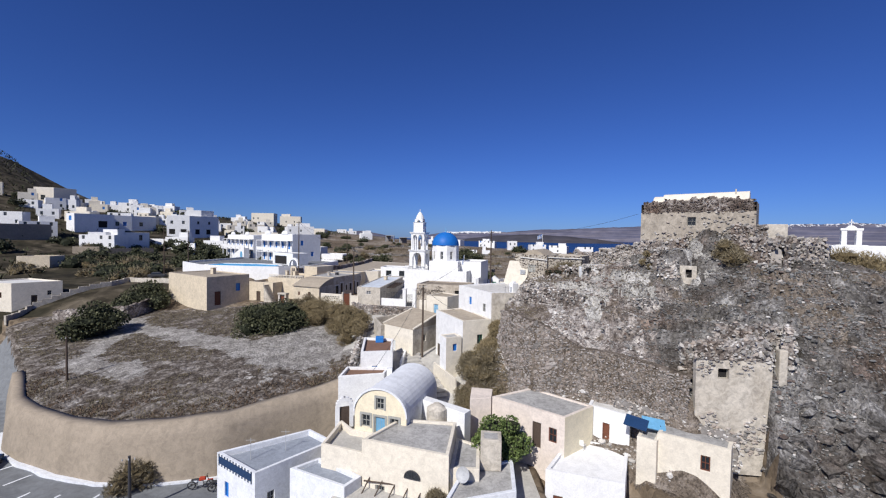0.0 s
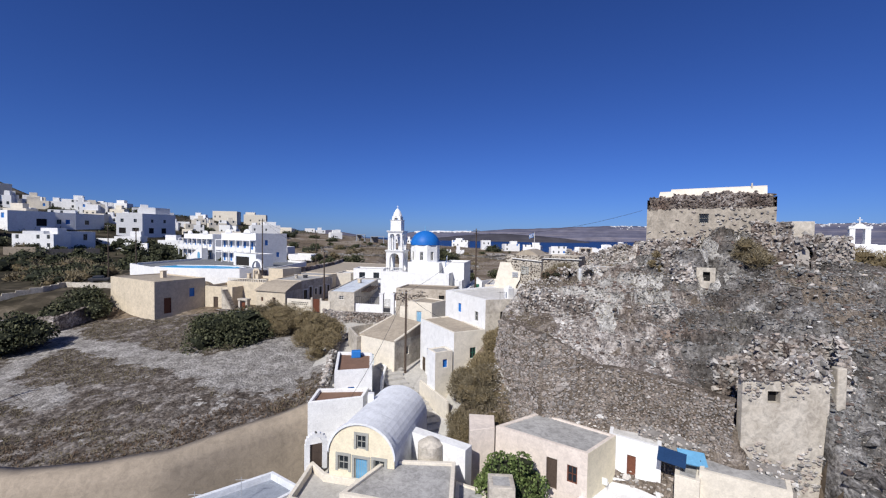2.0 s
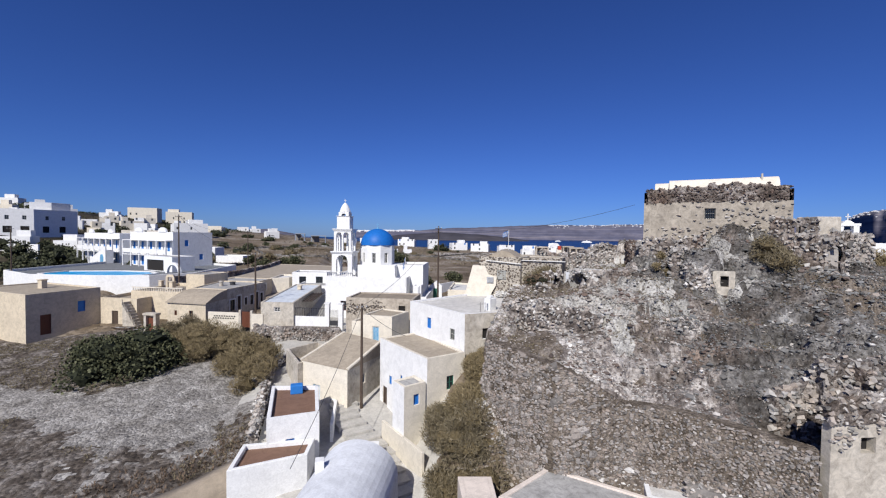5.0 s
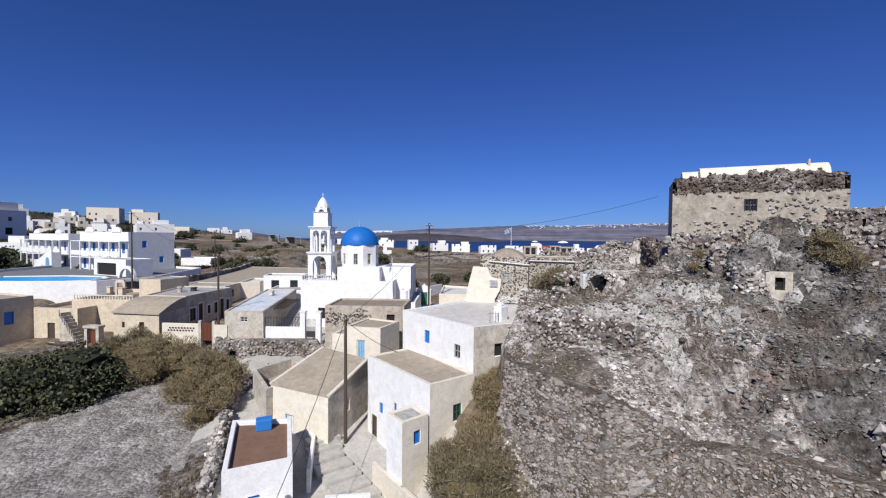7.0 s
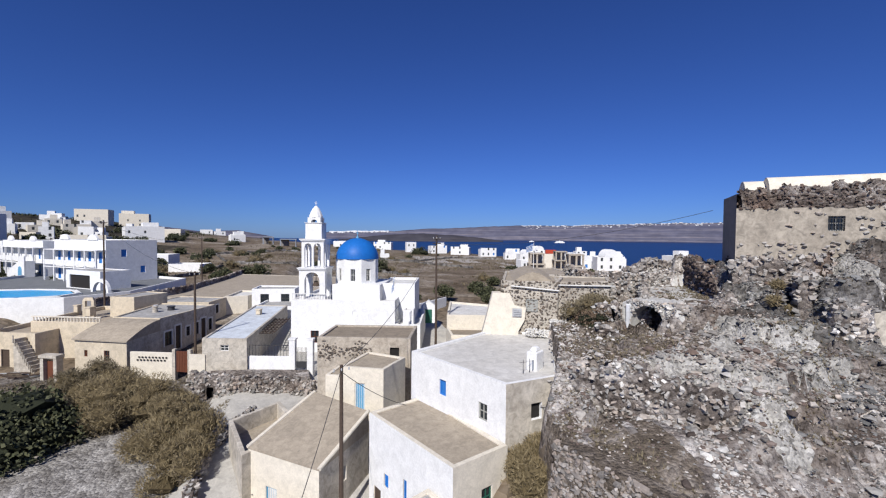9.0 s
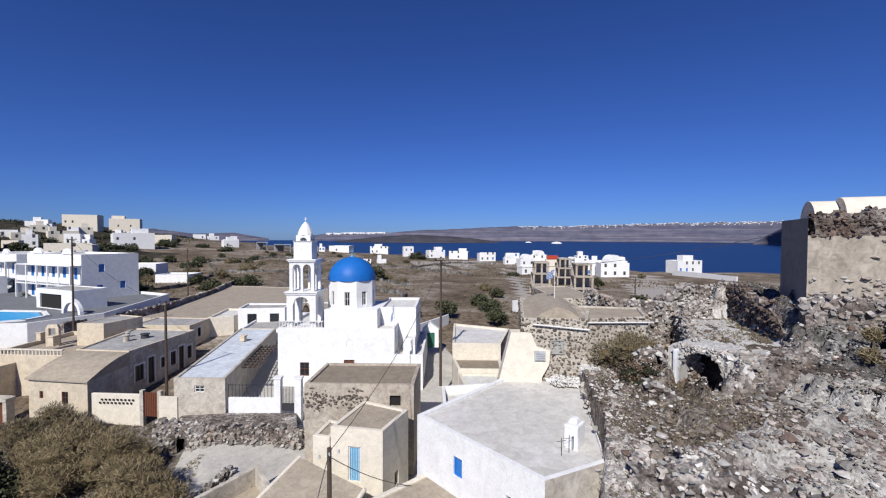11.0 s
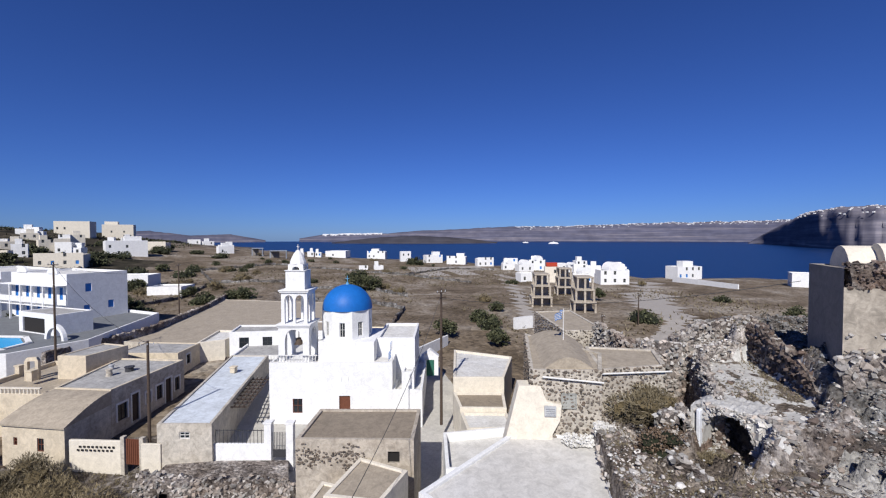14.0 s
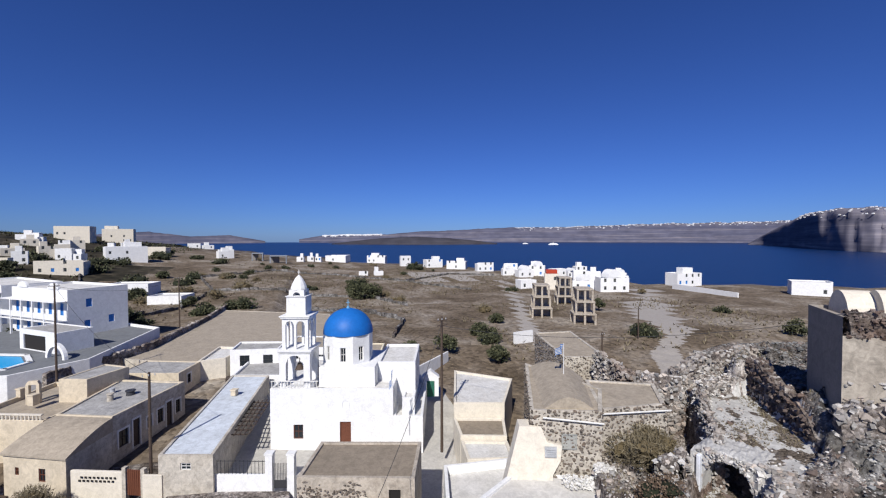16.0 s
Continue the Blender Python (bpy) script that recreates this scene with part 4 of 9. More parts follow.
house("house", "cream house with brown roof and green window below the white house", [(4.15, 48.3), (7.6, 49.7), (4.9, 57.6), (1.0, 55.8)], 3.0, 9.75, M_CREAM, M_ROOFTAN, 0.1,
      openings=[(0, 1.9, 2.6, 6.9, 8.0, ("window", M_GREEN, M_GLASS)), (3, 1.8, 2.3, 5.9, 6.7, BLUEWIN), (3, 3.85, 4.2, 6.0, 7.3, BLUEWIN), (3, 0.6, 1.4, 3.6, 5.4, DARKDOOR)], edge_m=((3,), M_WHITE))
PEEL = [(-6.3, 58.0), (-2.0, 54.2), (1.2, 58.4), (-2.4, 63.0)]
peel = house("house", "peeling beige house with a sloping earth roof by the lane", PEEL, 2.0, 7.4, M_CREAM, M_ROOFTAN, 0.1, edge_m=((1,), M_PALE),
      openings=[(0, 1.5, 2.4, 3.3, 5.3, ("door", M_LBLUE, M_FRAMEW)), (1, 2.0, 2.7, 5.4, 6.3, VOID)])
g = Geo()
fl_, fr_, br_, bl_ = ((*inset(PEEL, -0.02)[k], z) for k, z in ((0, 7.42), (1, 7.42), (2, 8.75), (3, 8.75)))
g.face([fl_, fr_, br_, bl_])
for a, b2 in ((fr_, br_), (bl_, fl_), (br_, bl_)):
    g.face([(a[0], a[1], 7.3), (b2[0], b2[1], 7.3), b2, a])
g.face([(fl_[0], fl_[1], 7.3), (fr_[0], fr_[1], 7.3), fr_, fl_])
part("sloping_roof", g.mesh("sloping_roof", M_ROOFTAN), peel, "tan earth roof rising to the rear")
for k, (a, b2) in enumerate(((fr_, br_), (bl_, fl_))):
    g = Geo()
    g.tube(a, b2, 0.13, 0.13, 8)
    part("roof_edge", g.mesh("roof_edge", M_CREAM), peel)
house("house", "white house with red-brown terrace roof", [(-7.6, 47.6), (-4.0, 48.2), (-4.5, 54.0), (-8.4, 54.6)], 0.5, 6.2, M_WHITE, M_ROOFRED, 0.3,
      openings=[(0, 1.3, 1.9, 3.6, 4.5, BLUEWIN)])
house("house", "long white shed house with pale grey-blue roof", [(-13.9, 78.5), (-9.4, 77.1), (-7.0, 98.5), (-11.8, 100.0)], 5.5, 9.9, M_PALE, M_SHEDROOF, 0.12,
      openings=[(0, 1.9, 2.8, 8.6, 9.2, GLAZEDW)])
WFRAME = ("window", M_DARKWOOD, M_GLASS, M_FRAMEW)
DFRAME = ("door", M_DARKWOOD, M_DARKWOOD, M_FRAMEW)
house("house", "old plastered house with framed doors and a grey roof", [(-26.0, 88.8), (-20.3, 86.5), (-16.5, 96.2), (-24.4, 99.4)], 5.0, 10.75, M_OCHRE, M_ROOFGREY, 0.15, edge_m=((1,), M_PALE),
      openings=[(1, 0.7, 1.9, 7.2, 8.9, WFRAME), (1, 2.5, 3.4, 6.4, 9.3, DFRAME), (1, 4.4, 5.1, 7.6, 8.8, WFRAME), (1, 5.9, 6.8, 7.4, 9.0, WFRAME), (1, 7.3, 8.2, 6.4, 9.3, DFRAME), (1, 8.8, 9.6, 7.4, 9.0, WFRAME)])
fr_room = house("house", "low ochre front room under a curved plaster roof", [(-27.7, 84.3), (-21.8, 81.5), (-20.3, 86.48), (-25.95, 88.78)], 5.0, 9.4, M_OCHRE, M_OCHRE, 0.0, edge_m=((1,), M_PALE),
      openings=[(0, 1.2, 1.6, 7.4, 8.1, WOODWIN), (0, 3.7, 4.4, 7.0, 8.2, WOODWIN)])
g = Geo()
fa, fb, ba, bb = Vector((-27.9, 84.1)), Vector((-21.7, 81.25)), Vector((-25.95, 88.76)), Vector((-20.25, 86.45))
prof = [(k / 8, 9.35 + 1.3 * math.sin(math.pi / 2 * k / 8)) for k in range(9)]
for (t0, z0), (t1, z1) in zip(prof, prof[1:]):
    g.face([(*fa.lerp(ba, t0), z0), (*fb.lerp(bb, t0), z0), (*fb.lerp(bb, t1), z1), (*fa.lerp(ba, t1), z1)])
for p, q in ((fb, bb), (fa, ba)):
    g.face([(*p.lerp(q, t), z) for t, z in prof] + [(*q, 9.3), (*p, 9.3)])
g.face([(*fa, 9.2), (*fb, 9.2), (*fb, 9.35), (*fa, 9.35)])
part("curved_roof", g.mesh("curved_roof", M_ROOFTAN), fr_room, "curved tan plaster roof")
st_ = thing("roof_stub", "whitewashed stair stub with a grey grille on the white house", "roof stub")
g = Geo()
g.box((10.75, 52.7, 12.5), (1.0, 0.7, 1.3), 0.6)
g.box((10.75, 52.7, 13.8), (0.7, 0.5, 0.25), 0.6, 0, 0.6)
part("body", g.mesh("body", M_WHITE), st_, bevel=0.08)
g = Geo()
g.box((10.52, 52.36, 12.75), (0.5, 0.06, 0.6), 0.6)
part("grille", g.mesh("grille", M_ROOFBLUEGREY), st_)
for dx in (0.0, 0.5):
    g = Geo()
    g.tube((9.6 + dx, 52.0 + 0.3 * dx, 12.6), (9.6 + dx, 52.0 + 0.3 * dx, 13.5), 0.02, 0.015, 6)
    g.tube((9.35 + dx, 52.0 + 0.3 * dx, 13.35), (9.85 + dx, 52.0 + 0.3 * dx, 13.35), 0.012, 0.012, 6)
    part("mast", g.mesh("mast", M_METAL), thing("antenna", "thin metal roof antenna", "antenna"))
# chimneys, a vent and a tank on the flat roofs
for x, y, z, r_, h_, mt in ((-22.6, 92.0, 10.6, 0.32, 0.7, M_PALE), (-21.2, 93.4, 10.6, 0.45, 0.45, M_METAL), (-23.4, 94.6, 10.6, 0.25, 0.5, M_GALV)):
    g = Geo()
    g.tube((x, y, z), (x, y, z + h_), r_, r_ * 0.85, 14)
    g.tube((x, y, z + h_), (x, y, z + h_ + 0.1), r_ * 1.15, r_ * 1.1, 14)
    part("chimney_body", g.mesh("chimney_body", mt), thing("roof_vent", "short round vent on the grey roof", "roof vent"))
for x, y, z, w_, h_ in ((-31.0, 95.0, 9.95, 0.7, 1.1), (-34.0, 98.5, 9.95, 0.6, 0.9), (-10.2, 92.0, 9.85, 0.6, 0.6), (-48.0, 92.5, 10.5, 0.8, 1.3)):
    g = Geo()
    g.box((x, y, z), (w_, w_, h_), -0.4)
    g.box((x, y, z + h_), (w_ * 1.25, w_ * 1.25, 0.12), -0.4)
    part("stack", g.mesh("stack", M_OCHRE), thing("chimney", "squat plastered chimney on a flat roof", "chimney"), bevel=0.03)
house("house", "ochre house behind with roof terrace", [(-36, 92.5), (-27.4, 89.5), (-24.2, 99.5), (-33, 103.5)], 5.0, 10.0, M_OCHRE, M_ROOFTAN, 0.5)
house("house", "upper ochre room with grey flat roof", [(-29.4, 96.5), (-26.2, 95.4), (-23.6, 99.8), (-27.0, 102.0)], 9.0, 12.2, M_OCHRE, M_ROOFGREY, 0.1)
house("house", "wide low building with brown earth roof", [(-32.0, 116.0), (-19.6, 109.0), (2.5, 121.0), (2.5, 146.0), (-23.8, 160.0)], 5.0, 9.6, M_PALE, M_ROOFTAN, 0.1)
house("house", "beige house with a brown wooden door beside the field", [(-57.5, 92.2), (-44.4, 83.2), (-39.6, 91.2), (-52.2, 99.8)], 1.0, 10.75, M_OCHRE, M_ROOFTAN, 0.2,
      openings=[(1, 1.6, 2.9, 4.9, 7.7, WOODDOOR), (1, 6.2, 7.2, 7.4, 9.0, BLUEWIN)])
house("house", "pale pink house with dark door and grey roof", [(6.3, 37.7), (11.65, 33.2), (14.9, 35.7), (10.4, 40.0)], -3.0, 5.0, M_PINK, M_ROOFGREY, 0.10, edge_m=((1,), M_YELLOW),
      openings=[(0, 4.1, 4.9, 1.7, 3.9, DARKDOOR), (0, 5.6, 6.3, 2.6, 3.8, WOODWIN)])
house("house", "small cream house with grey roof and one window", [(18.3, 31.4), (22.2, 28.7), (23.6, 30.4), (19.7, 33.2)], -1.0, 4.7, M_CREAM, M_ROOFGREY, 0.05,
      openings=[(0, 2.9, 3.5, 2.7, 3.8, WOODWIN)])
house("house", "low white house with blue-grey roof terrace", [(-17.6, 35.3), (-13.0, 32.1), (-8.2, 37.5), (-11.0, 39.8)], -4.6, 0.8, M_WHITE2, M_ROOFBLUEGREY, 0.5,
      openings=[(0, 1.2, 1.8, -2.6, -1.3, BLUEWIN), (0, 3.6, 4.3, -4.1, -2.0, DARKDOOR), (1, 1.0, 1.6, -2.2, -1.2, GLAZED)])
house("house", "flat-roofed white house with an arched window", [(-4.6, 31.8), (2.1, 29.4), (2.9, 35.0), (-2.0, 35.6)], -4.0, 3.75, M_CREAM, M_ROOFGREY, 0.2,
      openings=[(0, 1.2, 2.0, -1.6, 0.4, ("door", M_GREYFRAME, M_GLASS)), (0, 5.2, 5.9, -1.0, 0.2, GLAZED)])

house("house", "low white house with barred windows behind the shed", [(-13.4, 107.6), (-6.4, 106.4), (-5.6, 111.0), (-12.8, 113.0)], 6.0, 11.5, M_WHITE, M_ROOFGREY, 0.25,
      openings=[(0, 1.4, 2.8, 9.0, 10.6, ("window", M_METAL, M_GLASS)), (0, 4.8, 6.2, 9.0, 10.6, ("window", M_METAL, M_GLASS))])
house("house", "ochre lean-to with a grey flat roof behind the old house", [(-26.7, 104.0), (-18.6, 101.6), (-17.2, 107.0), (-25.0, 110.0)], 6.0, 10.3, M_OCHRE, M_ROOFGREY, 0.12, openings=[(1, 2.0, 2.9, 8.2, 9.5, WFRAME)])
house("house", "cream yard wall block beside the wide earth roof", [(-17.6, 106.8), (-14.0, 107.6), (-12.0, 113.5), (-16.4, 115.5)], 6.0, 10.4, M_CREAM, M_ROOFWHITE, 0.3)
# timber lying in the yard before the ochre row
rt = random.Random(8)
for k in range(11):
    g = Geo()
    x, y = -35.0 + k * 0.62 + rt.uniform(-.4, .4), 86.6 - k * 0.22 + rt.uniform(-.8, .8)
    g.box((x, y, gz(x, y) + 0.05 + 0.12 * (k % 3)), (rt.uniform(1.6, 3.4), 0.16, 0.12), rt.uniform(-0.9, 0.5))
    part("beam", g.mesh("beam", M_DARKWOOD if k % 3 else M_GALV), thing("timber_beam", "grey weathered timber beam lying in the yard", "timber", "timber in the yard"), bevel=0.01)
g = Geo()
g.box((-39.7, 93.0, gz(-39.7, 93.0)), (1.6, 1.1, 1.1), 0.3)
part("box", g.mesh("box", M_LBLUE), thing("crate", "light blue crate standing in the yard", "crate"), bevel=0.05)

STONE_MESHES = []
for k in range(6):
    r_ = np.random.default_rng(50 + k)
    STONE_MESHES.append((blocks if k == 5 else rocks)("stone", np.zeros((1, 3)), np.ones(1) * (1.2 if k == 5 else 1.0), M_TERRACE, r_, 0.9))


def rubble_wall(name, label, pts, z0, tops, thick=0.6, mat=None, stones=True, category="wall", kind="", seed=1, holes=(), size=0.26, parent=None):
    """A broken stone wall along a plan line with an uneven top. holes: (u0, u1, za, zb) of dark gaps through it."""
    rng = np.random.default_rng(seed)
    mat = mat or M_ROCK
    P = [Vector(p) for p in pts]
    seglen = [(b2 - a).length for a, b2 in zip(P, P[1:])]
    total = sum(seglen)
    nu = max(4, int(total / 0.35))
    rows = []
    for i in range(nu + 1):
        u = total * i / nu
        k, acc = 0, 0.0
        while k < len(seglen) - 1 and u > acc + seglen[k]:
            acc += seglen[k]
            k += 1
        e = (P[k + 1] - P[k]).normalized()
        q = P[k] + e * (u - acc)
        top = np.interp(u, np.linspace(0, total, len(tops)), tops) + rng.uniform(-0.22, 0.18)
        base = z0 if not callable(z0) else z0(q.x, q.y)
        rows.append((q, Vector((-e.y, e.x)), top, base, u))
    g = Geo()
    nv = 8
    grid = []
    for q, nrm, top, base, u in rows:
        col = []
        for side in (-1, 1):
            for j in range(nv + 1):
                jj = j if side < 0 else nv - j
                z = base + (top - base) * jj / nv
                d = side * thick / 2 * (1.15 - 0.25 * jj / nv) + rng.uniform(-0.07, 0.07)
                p = q + nrm * d
                col.append((p.x + rng.uniform(-.05, .05), p.y + rng.uniform(-.05, .05), z + rng.uniform(-.05, .05)))
        grid.append(col)
    m2 = len(grid[0])
    verts = [p for c in grid for p in c]
    faces = []
    for i in range(len(grid) - 1):
        um = (rows[i][4] + rows[i + 1][4]) / 2
        for j in range(m2 - 1):
            if holes:
                zm = sum(verts[a][2] for a in (i * m2 + j, (i + 1) * m2 + j + 1)) / 2
                if any(h[0] < um < h[1] and h[2] < zm < h[3] for h in holes):
                    continue
            faces.append((i * m2 + j, (i + 1) * m2 + j, (i + 1) * m2 + j + 1, i * m2 + j + 1))
    faces.append(tuple(range(m2)))
    faces.append(tuple((len(grid) - 1) * m2 + j for j in reversed(range(m2))))
    if parent is None:
        root = thing(name, label, category, kind=kind)
        part("masonry", mesh_of("masonry", verts, faces, mat), root)
    else:
        root = parent
        part(name, mesh_of(name, verts, faces, mat), root, label)
    if stones:
        pp, ss = [], []
        for q, nrm, top, base, u in rows:
            for side in (-1, 1):
                for j in range(max(2, int((top - base) / size * 1.15))):
                    z = base + (top - base) * rng.uniform(0, 1)
                    if any(h[0] - 0.1 < u < h[1] + 0.1 and h[2] < z < h[3] for h in holes):
                        continue
                    p = q + nrm * side * (thick / 2 * (1.12 - 0.2 * (z - base) / max(0.1, top - base)))
                    pp.append((p.x + rng.uniform(-.15, .15), p.y + rng.uniform(-.15, .15), z))
                    ss.append(rng.uniform(0.4, 0.8) * size)
            pp.append((q.x, q.y, top))
            ss.append(size * rng.uniform(0.5, 0.9))
        st = part("stonework", blocks("stonework", np.array(pp), np.array(ss) * 1.2, M_STONEDARK if 20 <= seed < 30 else M_STONE if seed in (3, 5, 14, 15, 52, 58) else M_HILLSTONE, rng, 0.9), root)
        st["kind"] = "stuff"
    return root


# ---- fort on the hill ----
def build_fort():
    f = thing("fort", "ruined stone fort with plastered lower wall and white vault", "fort")
    poly = [(27.0, 53.2), (36.1, 45.6), (39.2, 49.3), (30.1, 56.9)]
    g = Geo()
    w0 = ("window", M_GREYFRAME, M_GLASS)
    ops = [(5.2, 6.1, 21.35, 22.35)]
    for j in range(3):
        wall_faces(g, poly[j], poly[(j + 1) % 4], 17.0, 22.95 if j == 0 else 24.0, ops if j == 0 else [], 0.35)
    # end wall: a darker grey that also carries the shade on this side
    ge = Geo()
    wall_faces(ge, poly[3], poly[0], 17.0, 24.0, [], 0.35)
    part("end_wall", ge.mesh("end_wall", M_GREYWALL), f, "grey end wall, its shade put into the colour")
    g.face([(*q, 23.5) for q in inset(poly, 0.3)])
    low_e, in_e = poly, inset(poly, 0.3)
    for j in (1, 2, 3):
        a, b2, c, d = low_e[j], low_e[(j + 1) % 4], in_e[(j + 1) % 4], in_e[j]
        g.face([(*a, 24.0), (*b2, 24.0), (*c, 24.0), (*d, 24.0)])
        g.face([(*d, 24.0), (*c, 24.0), (*c, 23.4), (*d, 23.4)])
    part("wall", g.mesh("wall", M_FORT), f, "stained plastered wall")
    fill_opening(f, poly[0], poly[1], ops[0], 0.35, w0)
    fr = Geo()
    e = (Vector(poly[1]) - Vector(poly[0])).normalized()
    for k in range(5):
        q = Vector(poly[0]) + e * (5.2 + 0.9 * (k + 0.5) / 5)
        fr.box((q.x, q.y, 21.35), (0.035, 0.035, 1.0))
    for k in range(3):
        q = Vector(poly[0]) + e * 5.65
        fr.box((q.x, q.y, 21.6 + k * 0.28), (0.9, 0.03, 0.03), math.atan2(e.y, e.x))
    part("window_bars", fr.mesh("window_bars", M_METAL), f)
    band = inset(poly, 0.30)
    rubble_wall("upper_wall", "dark red and pale coursed rubble", [band[0], band[1]], 22.9, [24.35, 24.4, 24.5, 24.75, 24.5, 24.35], 0.5, seed=20, size=0.15, parent=f)
    rng = np.random.default_rng(61)
    pts, sz = [], []
    for k in range(800):
        u, z = rng.uniform(0, 11.8), 18.6 + 4.4 * rng.uniform(0, 1) ** 1.6
        if rng.uniform(0, 1) < 0.25 + 0.75 * (u / 11.8) - 0.35 * (z > 20.6) and not (5.1 < u < 6.8 and 21.2 < z < 22.7):
            q = Vector(poly[0]) + e * u
            pts.append((q.x, q.y, z))
            sz.append(rng.uniform(0.08, 0.22))
    part("stonework", rocks("stonework", np.array(pts), np.array(sz), M_STONE, rng, 0.7), f, "bare stones where plaster has fallen")["kind"] = "stuff"
    # barrel vaults along the front, one a little behind the other
    nrm = Vector((-e.y, e.x))
    for u0, u1, off, half, top in ((0.9, 8.0, 3.1, 1.35, 25.2), (2.2, 11.1, 2.2, 1.15, 25.35)):
        g = Geo()
        seg = 14
        prof = [(math.cos(math.pi * k / seg) * half, math.sin(math.pi * k / seg) * (top - 23.6)) for k in range(seg + 1)]
        ends = []
        for u in (u0, u1):
            ends.append([(*(Vector(poly[0]) + e * u + nrm * (off + d)), 23.6 + z) for d, z in prof])
        for k in range(seg):
            g.face([ends[0][k], ends[0][k + 1], ends[1][k + 1], ends[1][k]])
        g.face(ends[0])
        g.face(list(reversed(ends[1])))
        part("vault", g.mesh("vault", M_CREAM), f, "whitewashed barrel vault roof")
    g = Geo()
    q = Vector(poly[0]) + e * 9.8 + nrm * 1.6
    g.tube((q.x, q.y, 24.9), (q.x, q.y, 25.6), 0.1, 0.08, 8)
    part("flue", g.mesh("flue", M_PALE), f, "short flue on the vault")


build_fort()
rubble_wall("ruin_wall", "tumbled dark stone wall below the fort", [(26.4, 53.0), (28.6, 51.2), (30.6, 49.4)], 16.4, [19.3, 19.5, 19.4, 19.8], 0.9, seed=3)
rubble_wall("ruin_wall", "stone wall with an arched doorway beside the fort", [(33.9, 44.4), (34.6, 42.8), (35.9, 42.1), (38.6, 42.7), (42.2, 44.0)], 15.8, [19.9, 20.0, 20.0, 19.9, 19.8], 0.6, seed=5, holes=[(2.6, 3.5, 17.0, 18.9)])
dr = thing("wooden_door", "weathered brown arched wooden door in the stone wall", "door")
g = Geo()
pts = [(-0.45, 0.0), (0.45, 0.0), (0.45, 1.4)] + [(0.45 * math.cos(math.pi * k / 8), 1.4 + 0.45 * math.sin(math.pi * k / 8)) for k in range(1, 8)] + [(-0.45, 1.4)]
for d in (0.0, 0.08):
    g.face([(35.75 + u * 0.88 + d * 0.47, 42.2 - u * 0.47 + d * 0.88, 17.1 + z) for u, z in (reversed(pts) if d else pts)])
for (u0, z0), (u1, z1) in zip(pts, pts[1:] + pts[:1]):
    g.face([(35.75 + u * 0.88 + d * 0.47, 42.2 - u * 0.47 + d * 0.88, 17.1 + z) for u, z, d in ((u0, z0, 0), (u0, z0, 0.08), (u1, z1, 0.08), (u1, z1, 0))])
part("leaf", g.mesh("leaf", M_PATH), dr)
rubble_wall("ruin_wall", "upper rubble wall with a small square window", [(33.2, 45.2), (34.0, 44.0), (35.3, 43.0)], 18.6, [21.2, 21.3, 21.3], 0.5, seed=5, holes=[(1.4, 2.1, 19.9, 20.6)], size=0.2)
house("hut", "small pale cement hut beside the fort", [(35.4, 43.1), (37.2, 42.6), (38.0, 44.8), (36.2, 45.4)], 18.0, 21.4, M_PALE, M_ROOFGREY, 0.1, category="hut")

